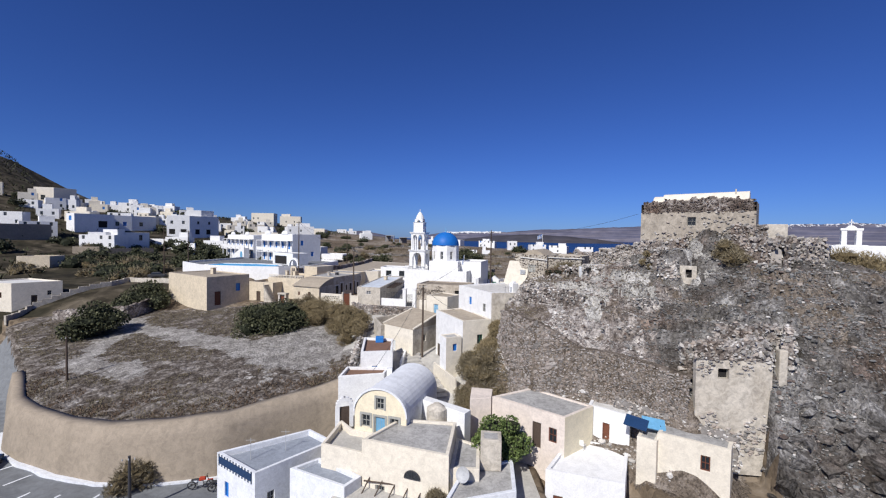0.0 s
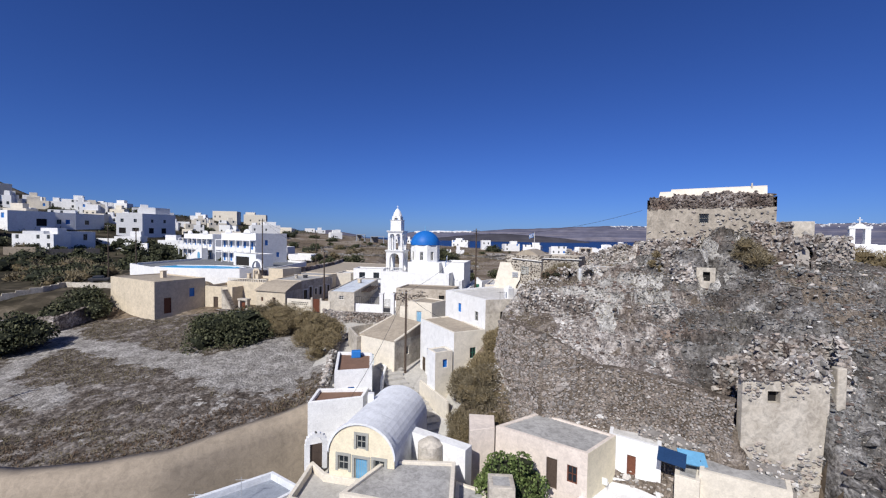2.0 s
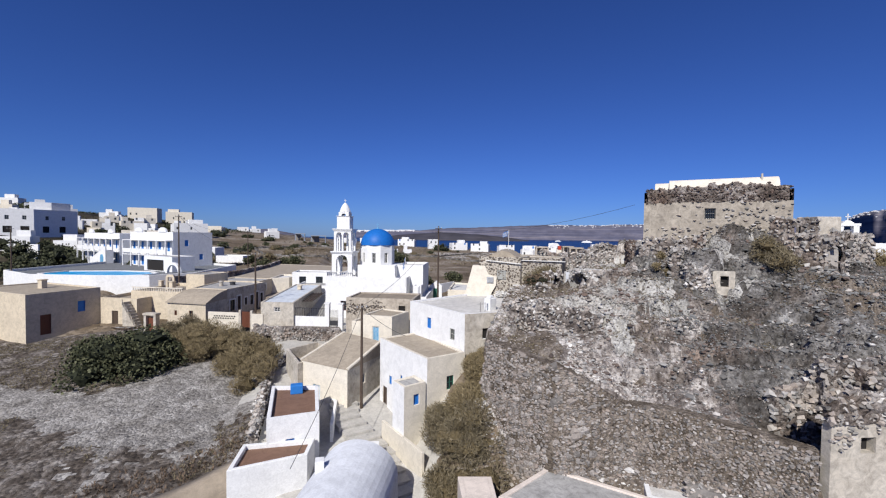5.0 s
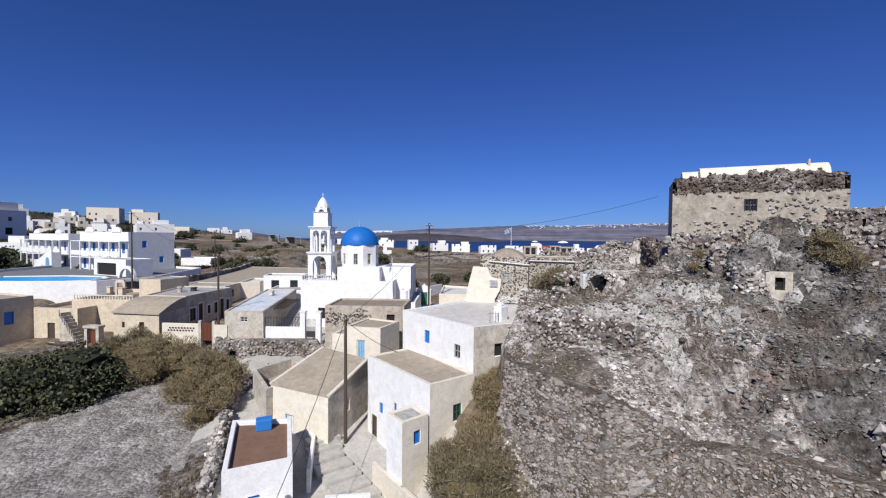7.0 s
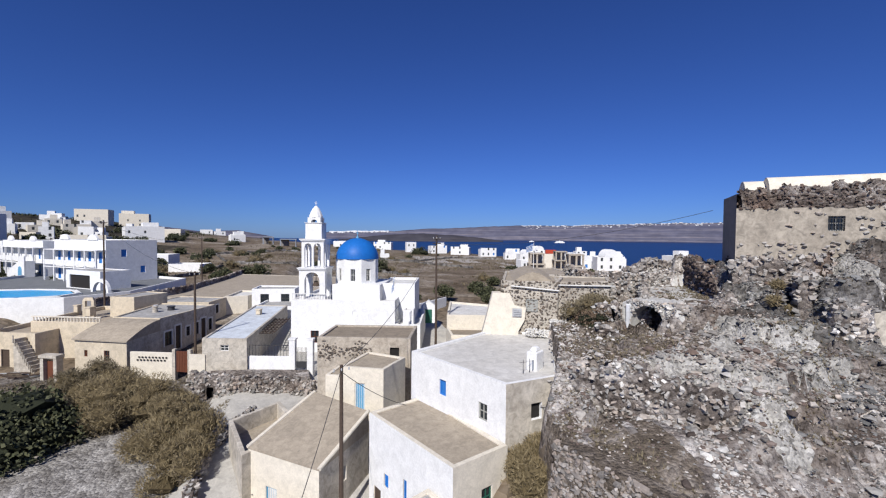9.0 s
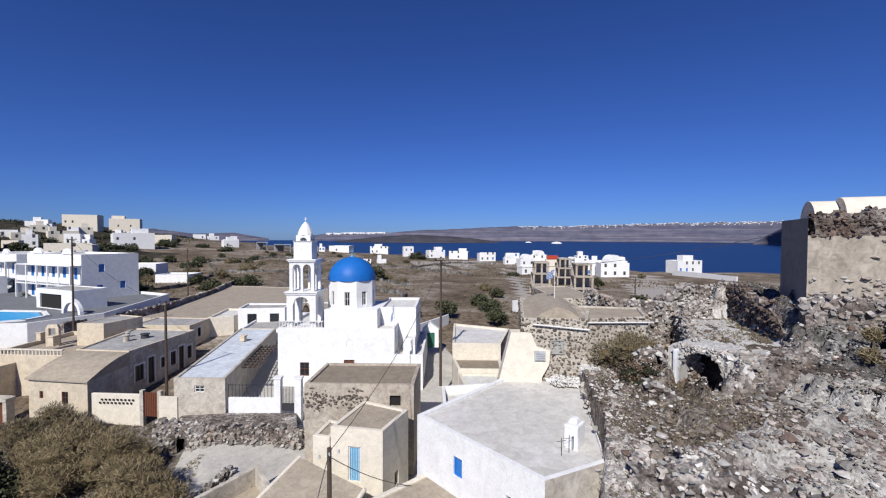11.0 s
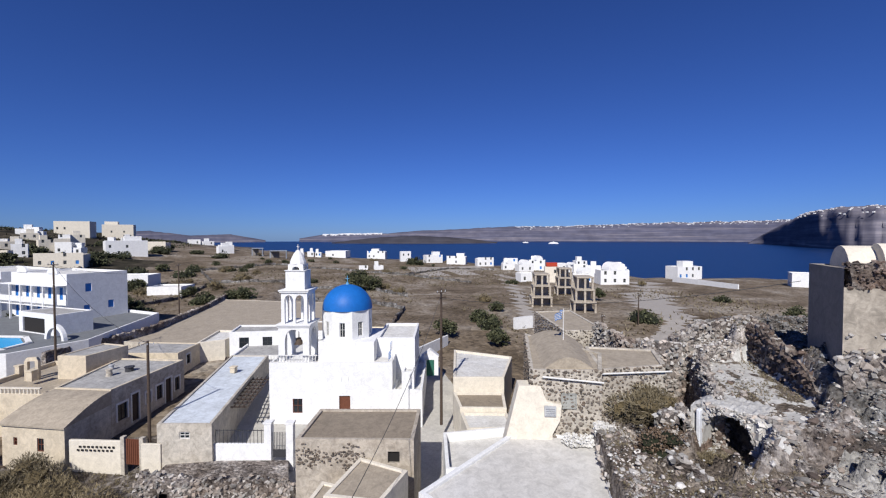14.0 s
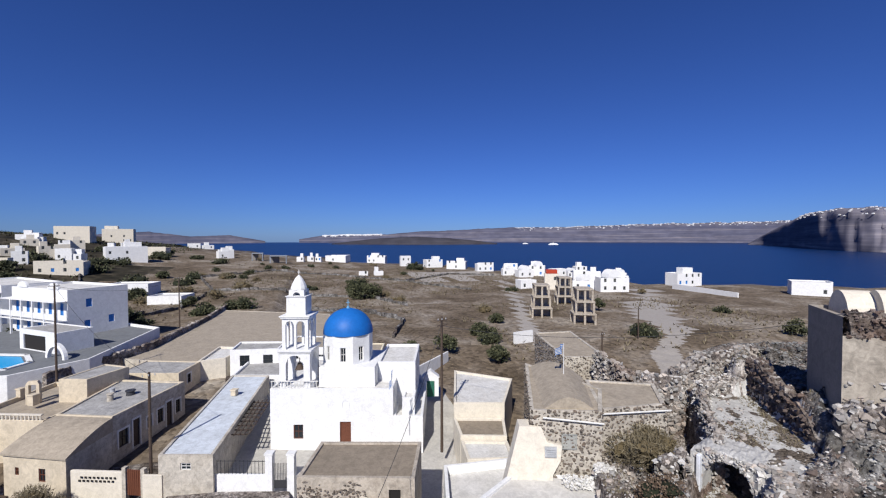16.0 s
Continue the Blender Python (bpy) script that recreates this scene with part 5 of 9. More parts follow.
# ruined house front with a window hole, lower on the slope
def build_ruin_front():
    r = thing("ruined_house", "roofless ruined house front of peeling plaster", "ruin")
    p0, p1 = (21.4, 31.8), (26.8, 31.0)
    g = Geo()
    wall_faces(g, p0, p1, 1.5, 10.6, [(1.6, 2.4, 8.9, 9.7)], 0.45)
    e = (Vector(p1) - Vector(p0)).normalized()
    nn = Vector((-e.y, e.x))
    q0, q1 = Vector(p0) + nn * 0.5, Vector(p1) + nn * 0.5
    g.face([(*q1, 1.5), (*q0, 1.5), (*q0, 10.6), (*q1, 10.6)])
    g.face([(*p0, 10.6), (*p1, 10.6), (*q1, 10.6), (*q0, 10.6)])
    g.face([(*q0, 1.5), (*p0, 1.5), (*p0, 10.6), (*q0, 10.6)])
    g.face([(*p1, 1.5), (*q1, 1.5), (*q1, 10.6), (*p1, 10.6)])
    part("wall", g.mesh("wall", M_PALE), r)
    fill_opening(r, p0, p1, (1.6, 2.4, 8.9, 9.7), 0.43, VOID)
    a, b2 = Vector(p0) + nn * 0.25, Vector(p1) + nn * 0.25
    rubble_wall("upper_wall", "", [tuple(a), tuple(b2)], 10.4, [11.2, 12.0, 11.8, 12.2, 11.4], 0.55, seed=8, size=0.22, parent=r)
    rubble_wall("side_wall", "", [(28.4, 31.6), (29.2, 32.4), (30.0, 33.6)], 6.0, [11.8, 12.2, 12.6], 0.6, seed=9, size=0.24, parent=r)
    rubble_wall("rear_wall", "", [(22.6, 35.9), (26.6, 35.4)], 6.4, [10.4, 11.0, 11.6], 0.6, seed=12, size=0.24, parent=r)
    rubble_wall("side_wall", "", [(26.5, 31.4), (26.9, 35.2)], 6.4, [11.6, 12.0, 12.2], 0.6, seed=10, size=0.24, parent=r)
    rng = np.random.default_rng(66)
    pts, sz = [], []
    for k in range(900):
        u, z = rng.uniform(0, 5.45), rng.uniform(3.0, 10.7)
        bare = (z - 9.6) * 0.7 + 0.35 * math.sin(u * 2.3) if z > 8.5 else 0.5 * (5.6 - z) + 0.3 * math.sin(u * 1.7)
        if bare + rng.uniform(-0.3, 0.3) > 0.15 and not (1.4 < u < 2.6 and 8.7 < z < 9.9):
            q = Vector(p0) + e * u
            pts.append((q.x, q.y, z))
            sz.append(rng.uniform(0.08, 0.2))
    part("stonework", rocks("stonework", np.array(pts), np.array(sz), M_STONE, rng, 0.7), r, "bare stones where plaster has fallen")["kind"] = "stuff"
    g = Geo()
    g.box((27.7, 31.3, 4.0), (0.6, 0.6, 7.3), -0.15)
    part("pier", g.mesh("pier", M_PALE), r, "stained corner pier", bevel=0.08)


build_ruin_front()
fragment = thing("ruin_fragment", "plastered fragment of a ruined wall with a window gap", "ruin")
g = Geo()
FA, FB, FN = Vector((27.7, 45.4)), Vector((29.0, 44.5)), Vector((0.23, 0.33))
wall_faces(g, FA, FB, 14.0, 16.8, [(0.55, 1.15, 15.5, 16.4)], 0.4)
g.face([(*FA, 16.8), (*FB, 16.8), (*(FB + FN), 16.8), (*(FA + FN), 16.8)])
g.face([(*(FB + FN), 14.0), (*(FA + FN), 14.0), (*(FA + FN), 16.8), (*(FB + FN), 16.8)])
g.face([(*(FA + FN), 14.0), (*FA, 14.0), (*FA, 16.8), (*(FA + FN), 16.8)])
part("wall", g.mesh("wall", M_PALE), fragment)
fill_opening(fragment, FA, FB, (0.55, 1.15, 15.5, 16.4), 0.38, VOID)
rubble_wall("ruin_wall", "collapsed grey stone wall beside the plastered fragment", [(25.8, 46.3), (26.6, 45.9), (27.4, 45.4)], 14.0, [17.4, 17.0, 17.3], 0.6, seed=12, size=0.22)
rubble_wall("ruin_wall", "dark rubble crag facing the hollow under the fort", [(26.3, 48.0), (27.6, 49.0), (29.0, 49.6)], 15.4, [18.4, 18.6, 18.9], 0.7, seed=52)
rubble_wall("ruin_wall", "broken masonry ledge above the terrace", [(11.2, 49.2), (13.0, 47.0), (14.9, 45.2), (16.8, 44.3)], 11.6, [13.8, 14.2, 13.9, 13.6], 0.6, seed=55, size=0.17)
rubble_wall("ruin_wall", "dark dry-stone wall above the ruined front", [(25.2, 35.2), (27.2, 34.6), (29.6, 33.8)], 9.5, [12.4, 12.6, 12.5], 0.7, seed=58, size=0.24)
rubble_wall("ruin_wall", "tumbled wall along the far rim of the ruins", [(26.8, 64.6), (30.6, 64.9), (34.5, 65.6), (38.4, 66.6)], 15.0, [17.6, 18.6, 18.2, 18.5, 18.3], 0.9, seed=15)
# seed 26 picks dark stones, which paint the shade on this wall's face
rubble_wall("ruin_wall", "stone wall over the levelled floor, shade put into dark stones", FLOOR_WALL, 15.4, [16.9, 18.0, 18.5, 18.8, 19.2], 0.6, seed=26, size=0.22)
rubble_wall("ruin_wall", "broken stone wall between the floor and the cleft", [(22.0, 56.3), (24.3, 59.0), (26.7, 61.7)], 12.6, [16.2, 16.5, 16.4, 16.9], 0.45, seed=14, size=0.17)
rubble_wall("ruin_wall", "cross wall closing the far end of the floor", [(26.8, 62.1), (29.0, 62.3), (31.4, 62.2)], 15.3, [17.4, 17.6, 17.7, 18.2], 0.5, seed=17, size=0.17)
rubble_wall("ruin_wall", "low stub wall with a dark gap beside the cave", [(17.8, 56.5), (19.2, 56.6), (20.4, 57.3)], 13.2, [15.7, 15.8, 15.6], 0.5, seed=13, holes=[(0.9, 1.7, 13.2, 15.2)], size=0.2)
rubble_wall("ruin_wall", "low tumbled wall above the shelf", [(15.2, 55.2), (16.2, 54.0), (16.8, 52.4)], 13.6, [14.6, 14.8, 14.5], 0.6, seed=18, size=0.22)
rubble_wall("ruin_wall", "rubble bank beside the white house", [(11.6, 50.8), (12.8, 53.0), (14.9, 57.0), (16.6, 60.0)], 10.5, [13.0, 13.2, 13.4, 13.6], 0.7, seed=19, size=0.24)
rubble_wall("ruin_wall", "low grey wall at the foot of the slope", [(17.0, 36.0), (20.0, 33.2), (23.6, 29.9)], 2.5, [5.6, 5.4, 5.0], 0.5, mat=M_GREYWALL, seed=57, size=0.16)


def build_cave():
    """A half-fallen masonry vault under the levelled floor: true hollow, arched mouth, rough roof."""
    cave = thing("vaulted_cave", "half-fallen rubble vault with a dark arched mouth", "ruin")
    rng = np.random.default_rng(81)
    ins, al_ = Vector((0.94, 0.337)), Vector((-0.337, 0.94))
    mid = Vector((21.17, 55.1))
    nt, nd = 28, 9

    def soffit(t):
        return 14.3 + 1.45 * math.sqrt(max(0.0, 1 - (t / 1.25) ** 2)) if abs(t) < 1.25 else 12.8

    top, low = [], []
    for i in range(nd):
        d = 2.6 * i / (nd - 1)
        rt, rl = [], []
        for k in range(nt):
            t = -1.9 + 3.8 * k / (nt - 1)
            q = mid + ins * (d + (rng.uniform(-0.08, 0.08) if i else rng.uniform(-0.2, 0.1))) + al_ * t
            zt = 16.13 - 0.5 * max(0.0, abs(t) - 1.45) + rng.uniform(-0.05, 0.05) - (0.15 if i == 0 else 0)
            rt.append((q.x, q.y, zt))
            rl.append((q.x, q.y, min(soffit(t) + rng.uniform(-0.06, 0.06), zt - 0.2)))
        top.append(rt)
        low.append(rl)
    g = Geo()
    for i in range(nd - 1):
        for k in range(nt - 1):
            g.face([top[i][k], top[i + 1][k], top[i + 1][k + 1], top[i][k + 1]])
            g.face([low[i][k], low[i][k + 1], low[i + 1][k + 1], low[i + 1][k]])
    for k in range(nt - 1):
        g.face([low[0][k], top[0][k], top[0][k + 1], low[0][k + 1]])
        q, q2 = low[-1][k], low[-1][k + 1]
        g.face([(q[0], q[1], 12.8), (q2[0], q2[1], 12.8), top[-1][k + 1], top[-1][k]])
    for k in (0, nt - 1):
        g.face([top[i][k] for i in range(nd)] + [low[i][k] for i in reversed(range(nd))])
    part("vault", g.mesh("vault", M_SCREED), cave)
    pts = []
    for k in range(260):
        t = rng.uniform(-1.9, 1.9)
        q = mid + ins * rng.uniform(-0.15, 0.12) + al_ * t
        lo_ = soffit(t)
        pts.append((q.x, q.y, rng.uniform(lo_ + 0.08, 16.1 - 0.5 * max(0.0, abs(t) - 1.45))))
    st = part("stonework", blocks("stonework", np.array(pts), rng.uniform(0.07, 0.17, len(pts)), M_HILLSTONE, rng, 0.9), cave, "rough stones round the mouth")
    st["kind"] = "stuff"
    # fallen stones on the flank of the vault, down to the court
    pts, sz = [], []
    for k in range(260):
        t, d = rng.uniform(-3.2, -1.3), rng.uniform(-1.4, 0.6)
        q = mid + ins * d + al_ * t
        pts.append((q.x, q.y, gz(q.x, q.y) + 0.04))
        sz.append(min(0.3, 0.07 + rng.pareto(2.5) * 0.06))
    part("fallen_rubble", rocks("fallen_rubble", np.array(pts), np.array(sz), M_HILLSTONE, rng), cave)["kind"] = "stuff"
    g = Geo()
    q = mid + al_ * 1.42 - ins * 0.16
    g.box((q.x, q.y, 13.2), (0.42, 0.24, 2.55), math.atan2(ins.y, ins.x))
    part("jamb", g.mesh("jamb", M_WHITE2), cave, "whitewashed door jamb", bevel=0.06)


build_cave()

# ---- stone houses behind the hill ----
def pebble_house(name, label, poly, z0, z1, vault=False, seed=1):
    h = house(name, label, poly, z0, z1, M_PALE, M_ROOFTAN, 0.12, category="house")
    rng = np.random.default_rng(seed)
    pts, sz = [], []
    for j in (0, 3):
        a, b2 = Vector(poly[j]), Vector(poly[(j + 1) % 4])
        ln = (b2 - a).length
        e = (b2 - a) / ln
        nn = Vector((e.y, -e.x))
        nu, nz = int(ln / 0.25), int((z1 - z0) / 0.22)
        for i in range(nu):
            for k in range(nz):
                q = a + e * ((i + rng.uniform(0.1, 0.9)) * ln / nu)
                pts.append((q.x - nn.x * 0.02, q.y - nn.y * 0.02, z0 + (k + rng.uniform(0.1, 0.9)) * (z1 - z0) / nz))
                sz.append(rng.uniform(0.06, 0.145))
    st = part("stonework", rocks("stonework", np.array(pts), np.array(sz), M_PEBBLE, rng, 1.0), h, "dark stones set in the wall face")
    st["kind"] = "stuff"
    return h


sh = pebble_house("stone_house", "old stone-faced house with a vaulted tan roof", [(12.5, 61.95), (16.9, 60.4), (19.6, 64.0), (17.2, 71.6)], 10.0, 17.1, seed=31)
g = Geo()
seg = 10
a, b2, c_, d_ = Vector((13.6, 62.1)), Vector((16.8, 61.0)), Vector((20.0, 67.0)), Vector((17.2, 70.9))
for k in range(seg):
    for (i0, i1) in ((k, k + 1),):
        def vp(p, q, t):
            m_ = p.lerp(q, t)
            return (m_.x, m_.y, 16.95 + 0.85 * math.sin(math.pi * t))
        g.face([vp(a, b2, i0 / seg), vp(a, b2, i1 / seg), vp(d_, c_, i1 / seg), vp(d_, c_, i0 / seg)])
g.face([vp(a, b2, k / seg) for k in range(seg + 1)])
g.face([vp(d_, c_, k / seg) for k in reversed(range(seg + 1))])
part("vault", g.mesh("vault", M_ROOFTAN, True), sh, "tan plastered vault")
g = Geo()
g.tube((13.2, 61.5, 16.7), (16.9, 60.2, 16.35), 0.06, 0.06)
part("drain_pipe", g.mesh("drain_pipe", M_FRAMEW), sh, "white plastic drain pipe")
fill_opening(sh, (13.2, 61.7), (16.9, 60.4), (1.3, 2.3, 14.6, 15.6), -0.02, ("shutter", M_GREYFRAME, M_GREYFRAME))
sh = pebble_house("stone_house", "stone-faced lean-to house with flat tan roof", [(17.15, 60.9), (22.0, 60.4), (24.4, 64.0), (19.8, 66.4)], 10.0, 17.0, seed=32)
g = Geo()
g.tube((17.1, 60.75, 16.75), (22.3, 60.2, 16.6), 0.06, 0.06)
part("drain_pipe", g.mesh("drain_pipe", M_FRAMEW), sh, "white plastic drain pipe")
pebble_house("stone_house", "dark stone house with a grey slab roof", [(23.2, 74.7), (27.4, 73.4), (30.8, 85.0), (25.9, 85.5)], 8.0, 16.3, seed=33)
rubble_wall("ruin_wall", "long dark stone yard wall", [(24.0, 66.8), (25.4, 64.2), (26.6, 63.6)], 9.0, [17.2, 17.3, 17.3], 0.5, seed=34)
rubble_wall("ruin_wall", "dark stone wall from the slab house to the yard", [(24.8, 71.6), (24.6, 68.6), (24.0, 66.6)], 9.0, [17.6, 17.2, 17.0], 0.5, seed=35)
lean = thing("buttress_wall", "leaning cream plastered wall with a vent grille", "wall")
g = Geo()
LA, LE, LN = Vector((13.2, 61.7)), Vector((0.9435, -0.3315)), Vector((-0.3315, -0.9435))
outline = [(-3.0, 8.0), (0.6, 8.0), (0.7, 13.0), (1.2, 13.9), (1.3, 14.9), (0.35, 15.1), (-0.05, 16.1), (-1.45, 16.1), (-2.55, 11.7)]


def lean_at(u, z, back=0.0):
    q = LA + LE * u + LN * (0.16 + 0.06 * (16.1 - z) - back)
    return (q.x, q.y, z)


g.face([lean_at(u, z) for u, z in outline])
g.face([lean_at(u, z, 1.1) for u, z in reversed(outline)])
for (u0, z0), (u1, z1) in zip(outline, outline[1:] + outline[:1]):
    g.face([lean_at(u1, z1), lean_at(u0, z0), lean_at(u0, z0, 1.1), lean_at(u1, z1, 1.1)])
part("wall", g.mesh("wall", M_CREAM), lean)
g = Geo()
q = lean_at(0.55, 14.5)
g.box((q[0], q[1], 14.2), (0.75, 0.3, 0.65), -0.34)
for k in range(4):
    g.box((q[0] + LN.x * 0.18, q[1] + LN.y * 0.18, 14.28 + 0.14 * k), (0.58, 0.05, 0.05), -0.34)
part("vent_grille", g.mesh("vent_grille", M_GALV), lean, "grey metal vent grille")
rw = np.random.default_rng(93)
pts = [(14.0 + 2.9 * a_, 60.6 - 0.9 * a_ - 0.9 * b_, 0.0) for a_, b_ in rw.uniform(0, 1, (520, 2))]
pts = [(px, py, max(gz(px, py), 12.9) + rw.uniform(-0.1, 0.25 * (py - 58.4))) for px, py, _ in pts]
tagged(new("whitewashed_rubble", blocks("whitewashed_rubble", np.array(pts), rw.uniform(0.05, 0.13, len(pts)), M_ROOFWHITE, rw, 0.8)), "whitewashed rubble below the stone house", "stones", kind="stuff")
house("house", "cream terraced house beside the lane", [(12.9, 79.2), (18.0, 77.6), (22.2, 84.4), (16.4, 89.6)], 6.0, 11.1, M_CREAM, M_ROOFWHITE, 0.25)
house("house", "low ruined room with a stony roof", [(12.2, 75.0), (16.4, 73.6), (17.9, 77.5), (12.85, 79.1)], 6.0, 9.6, M_CREAM, M_ROOFBROWN, 0.25)
house("house", "small white house block by the paved lane", [(7.6, 64.6), (12.4, 63.4), (14.6, 69.4), (9.0, 69.9)], 5.0, 9.9, M_WHITE, M_ROOFPALE, 0.7)
house("house", "cream block with a stepped side stair by the lane", [(11.6, 71.4), (15.6, 70.4), (16.4, 73.5), (12.2, 74.9)], 6.0, 9.2, M_CREAM, M_ROOFWHITE, 0.2)
house("chapel", "small white chapel on the hill edge", [(52.5, 54.0), (60.0, 50.0), (63.0, 55.5), (55.5, 59.5)], 16.0, 19.2, M_WHITE, M_ROOFWHITE, 0.2, category="chapel")
bt = thing("bell_gable", "white bell gable with arch and cross", "bell gable")
g = Geo()
for s in (-0.75, 0.75):
    g.box((55.6 + s * 0.85, 54.6 - s * 0.5, 18.9), (0.55, 0.6, 2.4), -0.5)
g.box((55.6, 54.6, 21.2), (2.3, 0.7, 0.3), -0.5)
g.box((55.6, 54.6, 18.7), (3.2, 0.9, 0.6), -0.5)
g.box((55.6, 54.6, 21.5), (1.1, 0.6, 0.35), -0.5, 0, 0.4)
g.box((55.6, 54.6, 21.85), (0.1, 0.1, 0.8), -0.5)
g.box((55.6, 54.6, 22.25), (0.5, 0.1, 0.1), -0.5)
part("gable", g.mesh("gable", M_WHITE), bt)

# ---- front row ----
def build_vault_house():
    v = thing("vaulted_house", "pale yellow barrel-vaulted house with light blue door", "house")
    p0, p1 = Vector((-6.0, 36.1)), Vector((-1.35, 34.55))
    e = (p1 - p0).normalized()
    nn = Vector((-e.y, e.x))
    w = (p1 - p0).length
    zb, ze, zt = 2.0, 4.1, 6.35
    L = 8.0
    # front wall: rectangular part with openings, then the round gable
    g = Geo()
    c = w / 2
    low = [(c - 0.5, c + 0.5, zb + 0.02, 3.95), (c - 1.75, c - 0.95, 2.95, 4.0), (c + 0.95, c + 1.75, 2.95, 4.0)]
    wall_faces(g, p0, p1, zb, ze, low, 0.2)
    seg = 20
    prof = [(c - w / 2 * math.cos(math.pi * k / seg), ze + (zt - ze) * math.sin(math.pi * k / seg)) for k in range(seg + 1)]
    hole = (c - 0.36, c + 0.36, 4.65, 5.6)

    def pt(u, z, d=0.0):
        q = p0 + e * u + nn * d
        return (q.x, q.y, z)
    for k in range(seg):
        (u0, z0), (u1, z1) = prof[k], prof[k + 1]
        um = (u0 + u1) / 2
        if hole[0] - 0.01 < um < hole[1] + 0.01:
            g.face([pt(u0, ze), pt(u1, ze), pt(u1, hole[2]), pt(u0, hole[2])])
            g.face([pt(u0, hole[3]), pt(u1, hole[3]), pt(u1, z1), pt(u0, z0)])
        else:
            g.face([pt(u0, ze), pt(u1, ze), pt(u1, z1), pt(u0, z0)])
    part("front_wall", g.mesh("front_wall", M_YELLOW), v)
    for o, st in zip(low, (BLUEDOOR, ("window", M_GREYFRAME, M_GLASS, M_GREYFRAME), ("window", M_GREYFRAME, M_GLASS, M_GREYFRAME))):
        fill_opening(v, p0, p1, o, 0.2, st)
    fill_opening(v, p0, p1, hole, 0.2, ("window", M_GREYFRAME, M_GLASS, M_GREYFRAME))
    # vault shell with a raised front rim
    g = Geo()
    for d0, d1, up in ((-0.12, 0.35, 0.16), (0.35, L, 0.05)):
        pa = [(u + (u - c) * up / c * 0.6, z + up) for u, z in prof]
        for k in range(seg):
            g.face([pt(*pa[k], d0), pt(*pa[k + 1], d0), pt(*pa[k + 1], d1), pt(*pa[k], d1)])
        g.face([pt(*q, d0) for q in pa] + [pt(*q, d0) for q in reversed(prof)])
    for u in (-0.02, w + 0.02):
        g.face([pt(u, zb, 0.0), pt(u, zb, L), pt(u, ze + 0.1, L), pt(u, ze + 0.1, 0.0)])
    g.face([pt(0, zb, L), pt(w, zb, L), pt(w, ze, L)] + [pt(u, z, L) for u, z in reversed(prof)])
    part("vault", g.mesh("vault", M_WHITE2, True), v, "bluish white vault roof")
    g = Geo()
    g.box(pt(1.0, 5.6, 5.0), (0.5, 0.5, 1.0))
    part("chimney", g.mesh("chimney", M_WHITE), v)


build_vault_house()
# terrace of the vaulted house with its low wall and arched gate
ter = house("terrace", "cream terrace before the vaulted house", [(-8.2, 33.4), (-4.4, 31.9), (-1.2, 34.5), (-6.2, 36.2), (-7.6, 38.0)], -4.0, 2.55, M_CREAM, M_PAVE, 0.5, category="terrace")
gate = thing("gateway", "white arched gateway with a dark wooden gate", "gateway")
g = Geo()
for s in (-0.65, 0.65):
    g.box((-7.3 + s * 0.9, 37.9 + s * 0.35, 1.9), (0.35, 0.35, 2.0), 0.37)
for k in range(8):
    t0 = math.pi * (k + 0.5) / 8
    g.box((-7.3 - 0.6 * math.cos(t0) * 0.93, 37.9 - 0.6 * math.cos(t0) * 0.36, 3.8 + 0.6 * math.sin(t0)), (0.36, 0.36, 0.3), 0.37)
part("arch", g.mesh("arch", M_WHITE), gate)
g = Geo()
g.box((-7.3, 37.9, 2.0), (0.95, 0.08, 1.8), 0.37)
part("gate", g.mesh("gate", M_DARKWOOD), gate)
house("house", "white stepped house behind the vaulted house", [(-9.4, 44.4), (-4.6, 45.6), (-4.3, 47.9), (-9.2, 47.9)], 0.0, 4.4, M_WHITE, M_ROOFRED, 0.3)
house("house", "low white yard room by the lane", [(-2.4, 45.0), (0.2, 44.8), (0.4, 47.6), (-2.2, 48.0)], 0.0, 3.9, M_WHITE, M_ROOFTAN, 0.15)
house("house", "white room between the front houses", [(-10.5, 32.7), (-5.6, 30.2), (-4.6, 31.7), (-8.6, 34.4)], -4.6, 0.9, M_WHITE2, M_ROOFBLUEGREY, 0.3)
house("house", "white outbuilding with a sloping grey roof", [(1.6, 27.0), (6.9, 28.6), (7.4, 33.0), (3.2, 31.2)], -4.4, 1.7, M_WHITE2, M_ROOFGREY, 0.15, openings=[(1, 1.0, 1.6, -1.6, -0.4, GLAZED)])
house("roof_hut", "small concrete roof hut with a hatch", [(4.6, 31.4), (6.2, 31.2), (6.4, 32.8), (4.8, 33.0)], 1.6, 4.0, M_PALE, M_ROOFGREY, 0.03, category="hut")
house("house", "grey concrete ledge beside the square roof", [(2.2, 30.0), (4.4, 29.9), (4.8, 33.6), (2.9, 34.8)], -4.0, 2.5, M_CREAM, M_ROOFGREY, 0.1)
house("terrace", "white terrace with white walls", [(9.6, 31.1), (14.9, 29.2), (17.6, 34.6), (13.2, 36.4)], -4.2, 1.9, M_WHITE, M_WHITE, 0.25, category="terrace",
      openings=[(0, 0.6, 1.3, -2.2, 0.0, WOODDOOR), (0, 2.4, 3.2, -1.8, -0.6, WOODWIN)])
house("house", "white wall block with a red-brown door", [(14.6, 36.2), (17.3, 33.9), (18.4, 35.6), (15.6, 37.9)], -4.0, 4.9, M_WHITE, M_ROOFWHITE, 0.1,
      openings=[(0, 1.3, 1.9, 1.95, 3.7, ("door", M_WOOD, M_WOOD))])
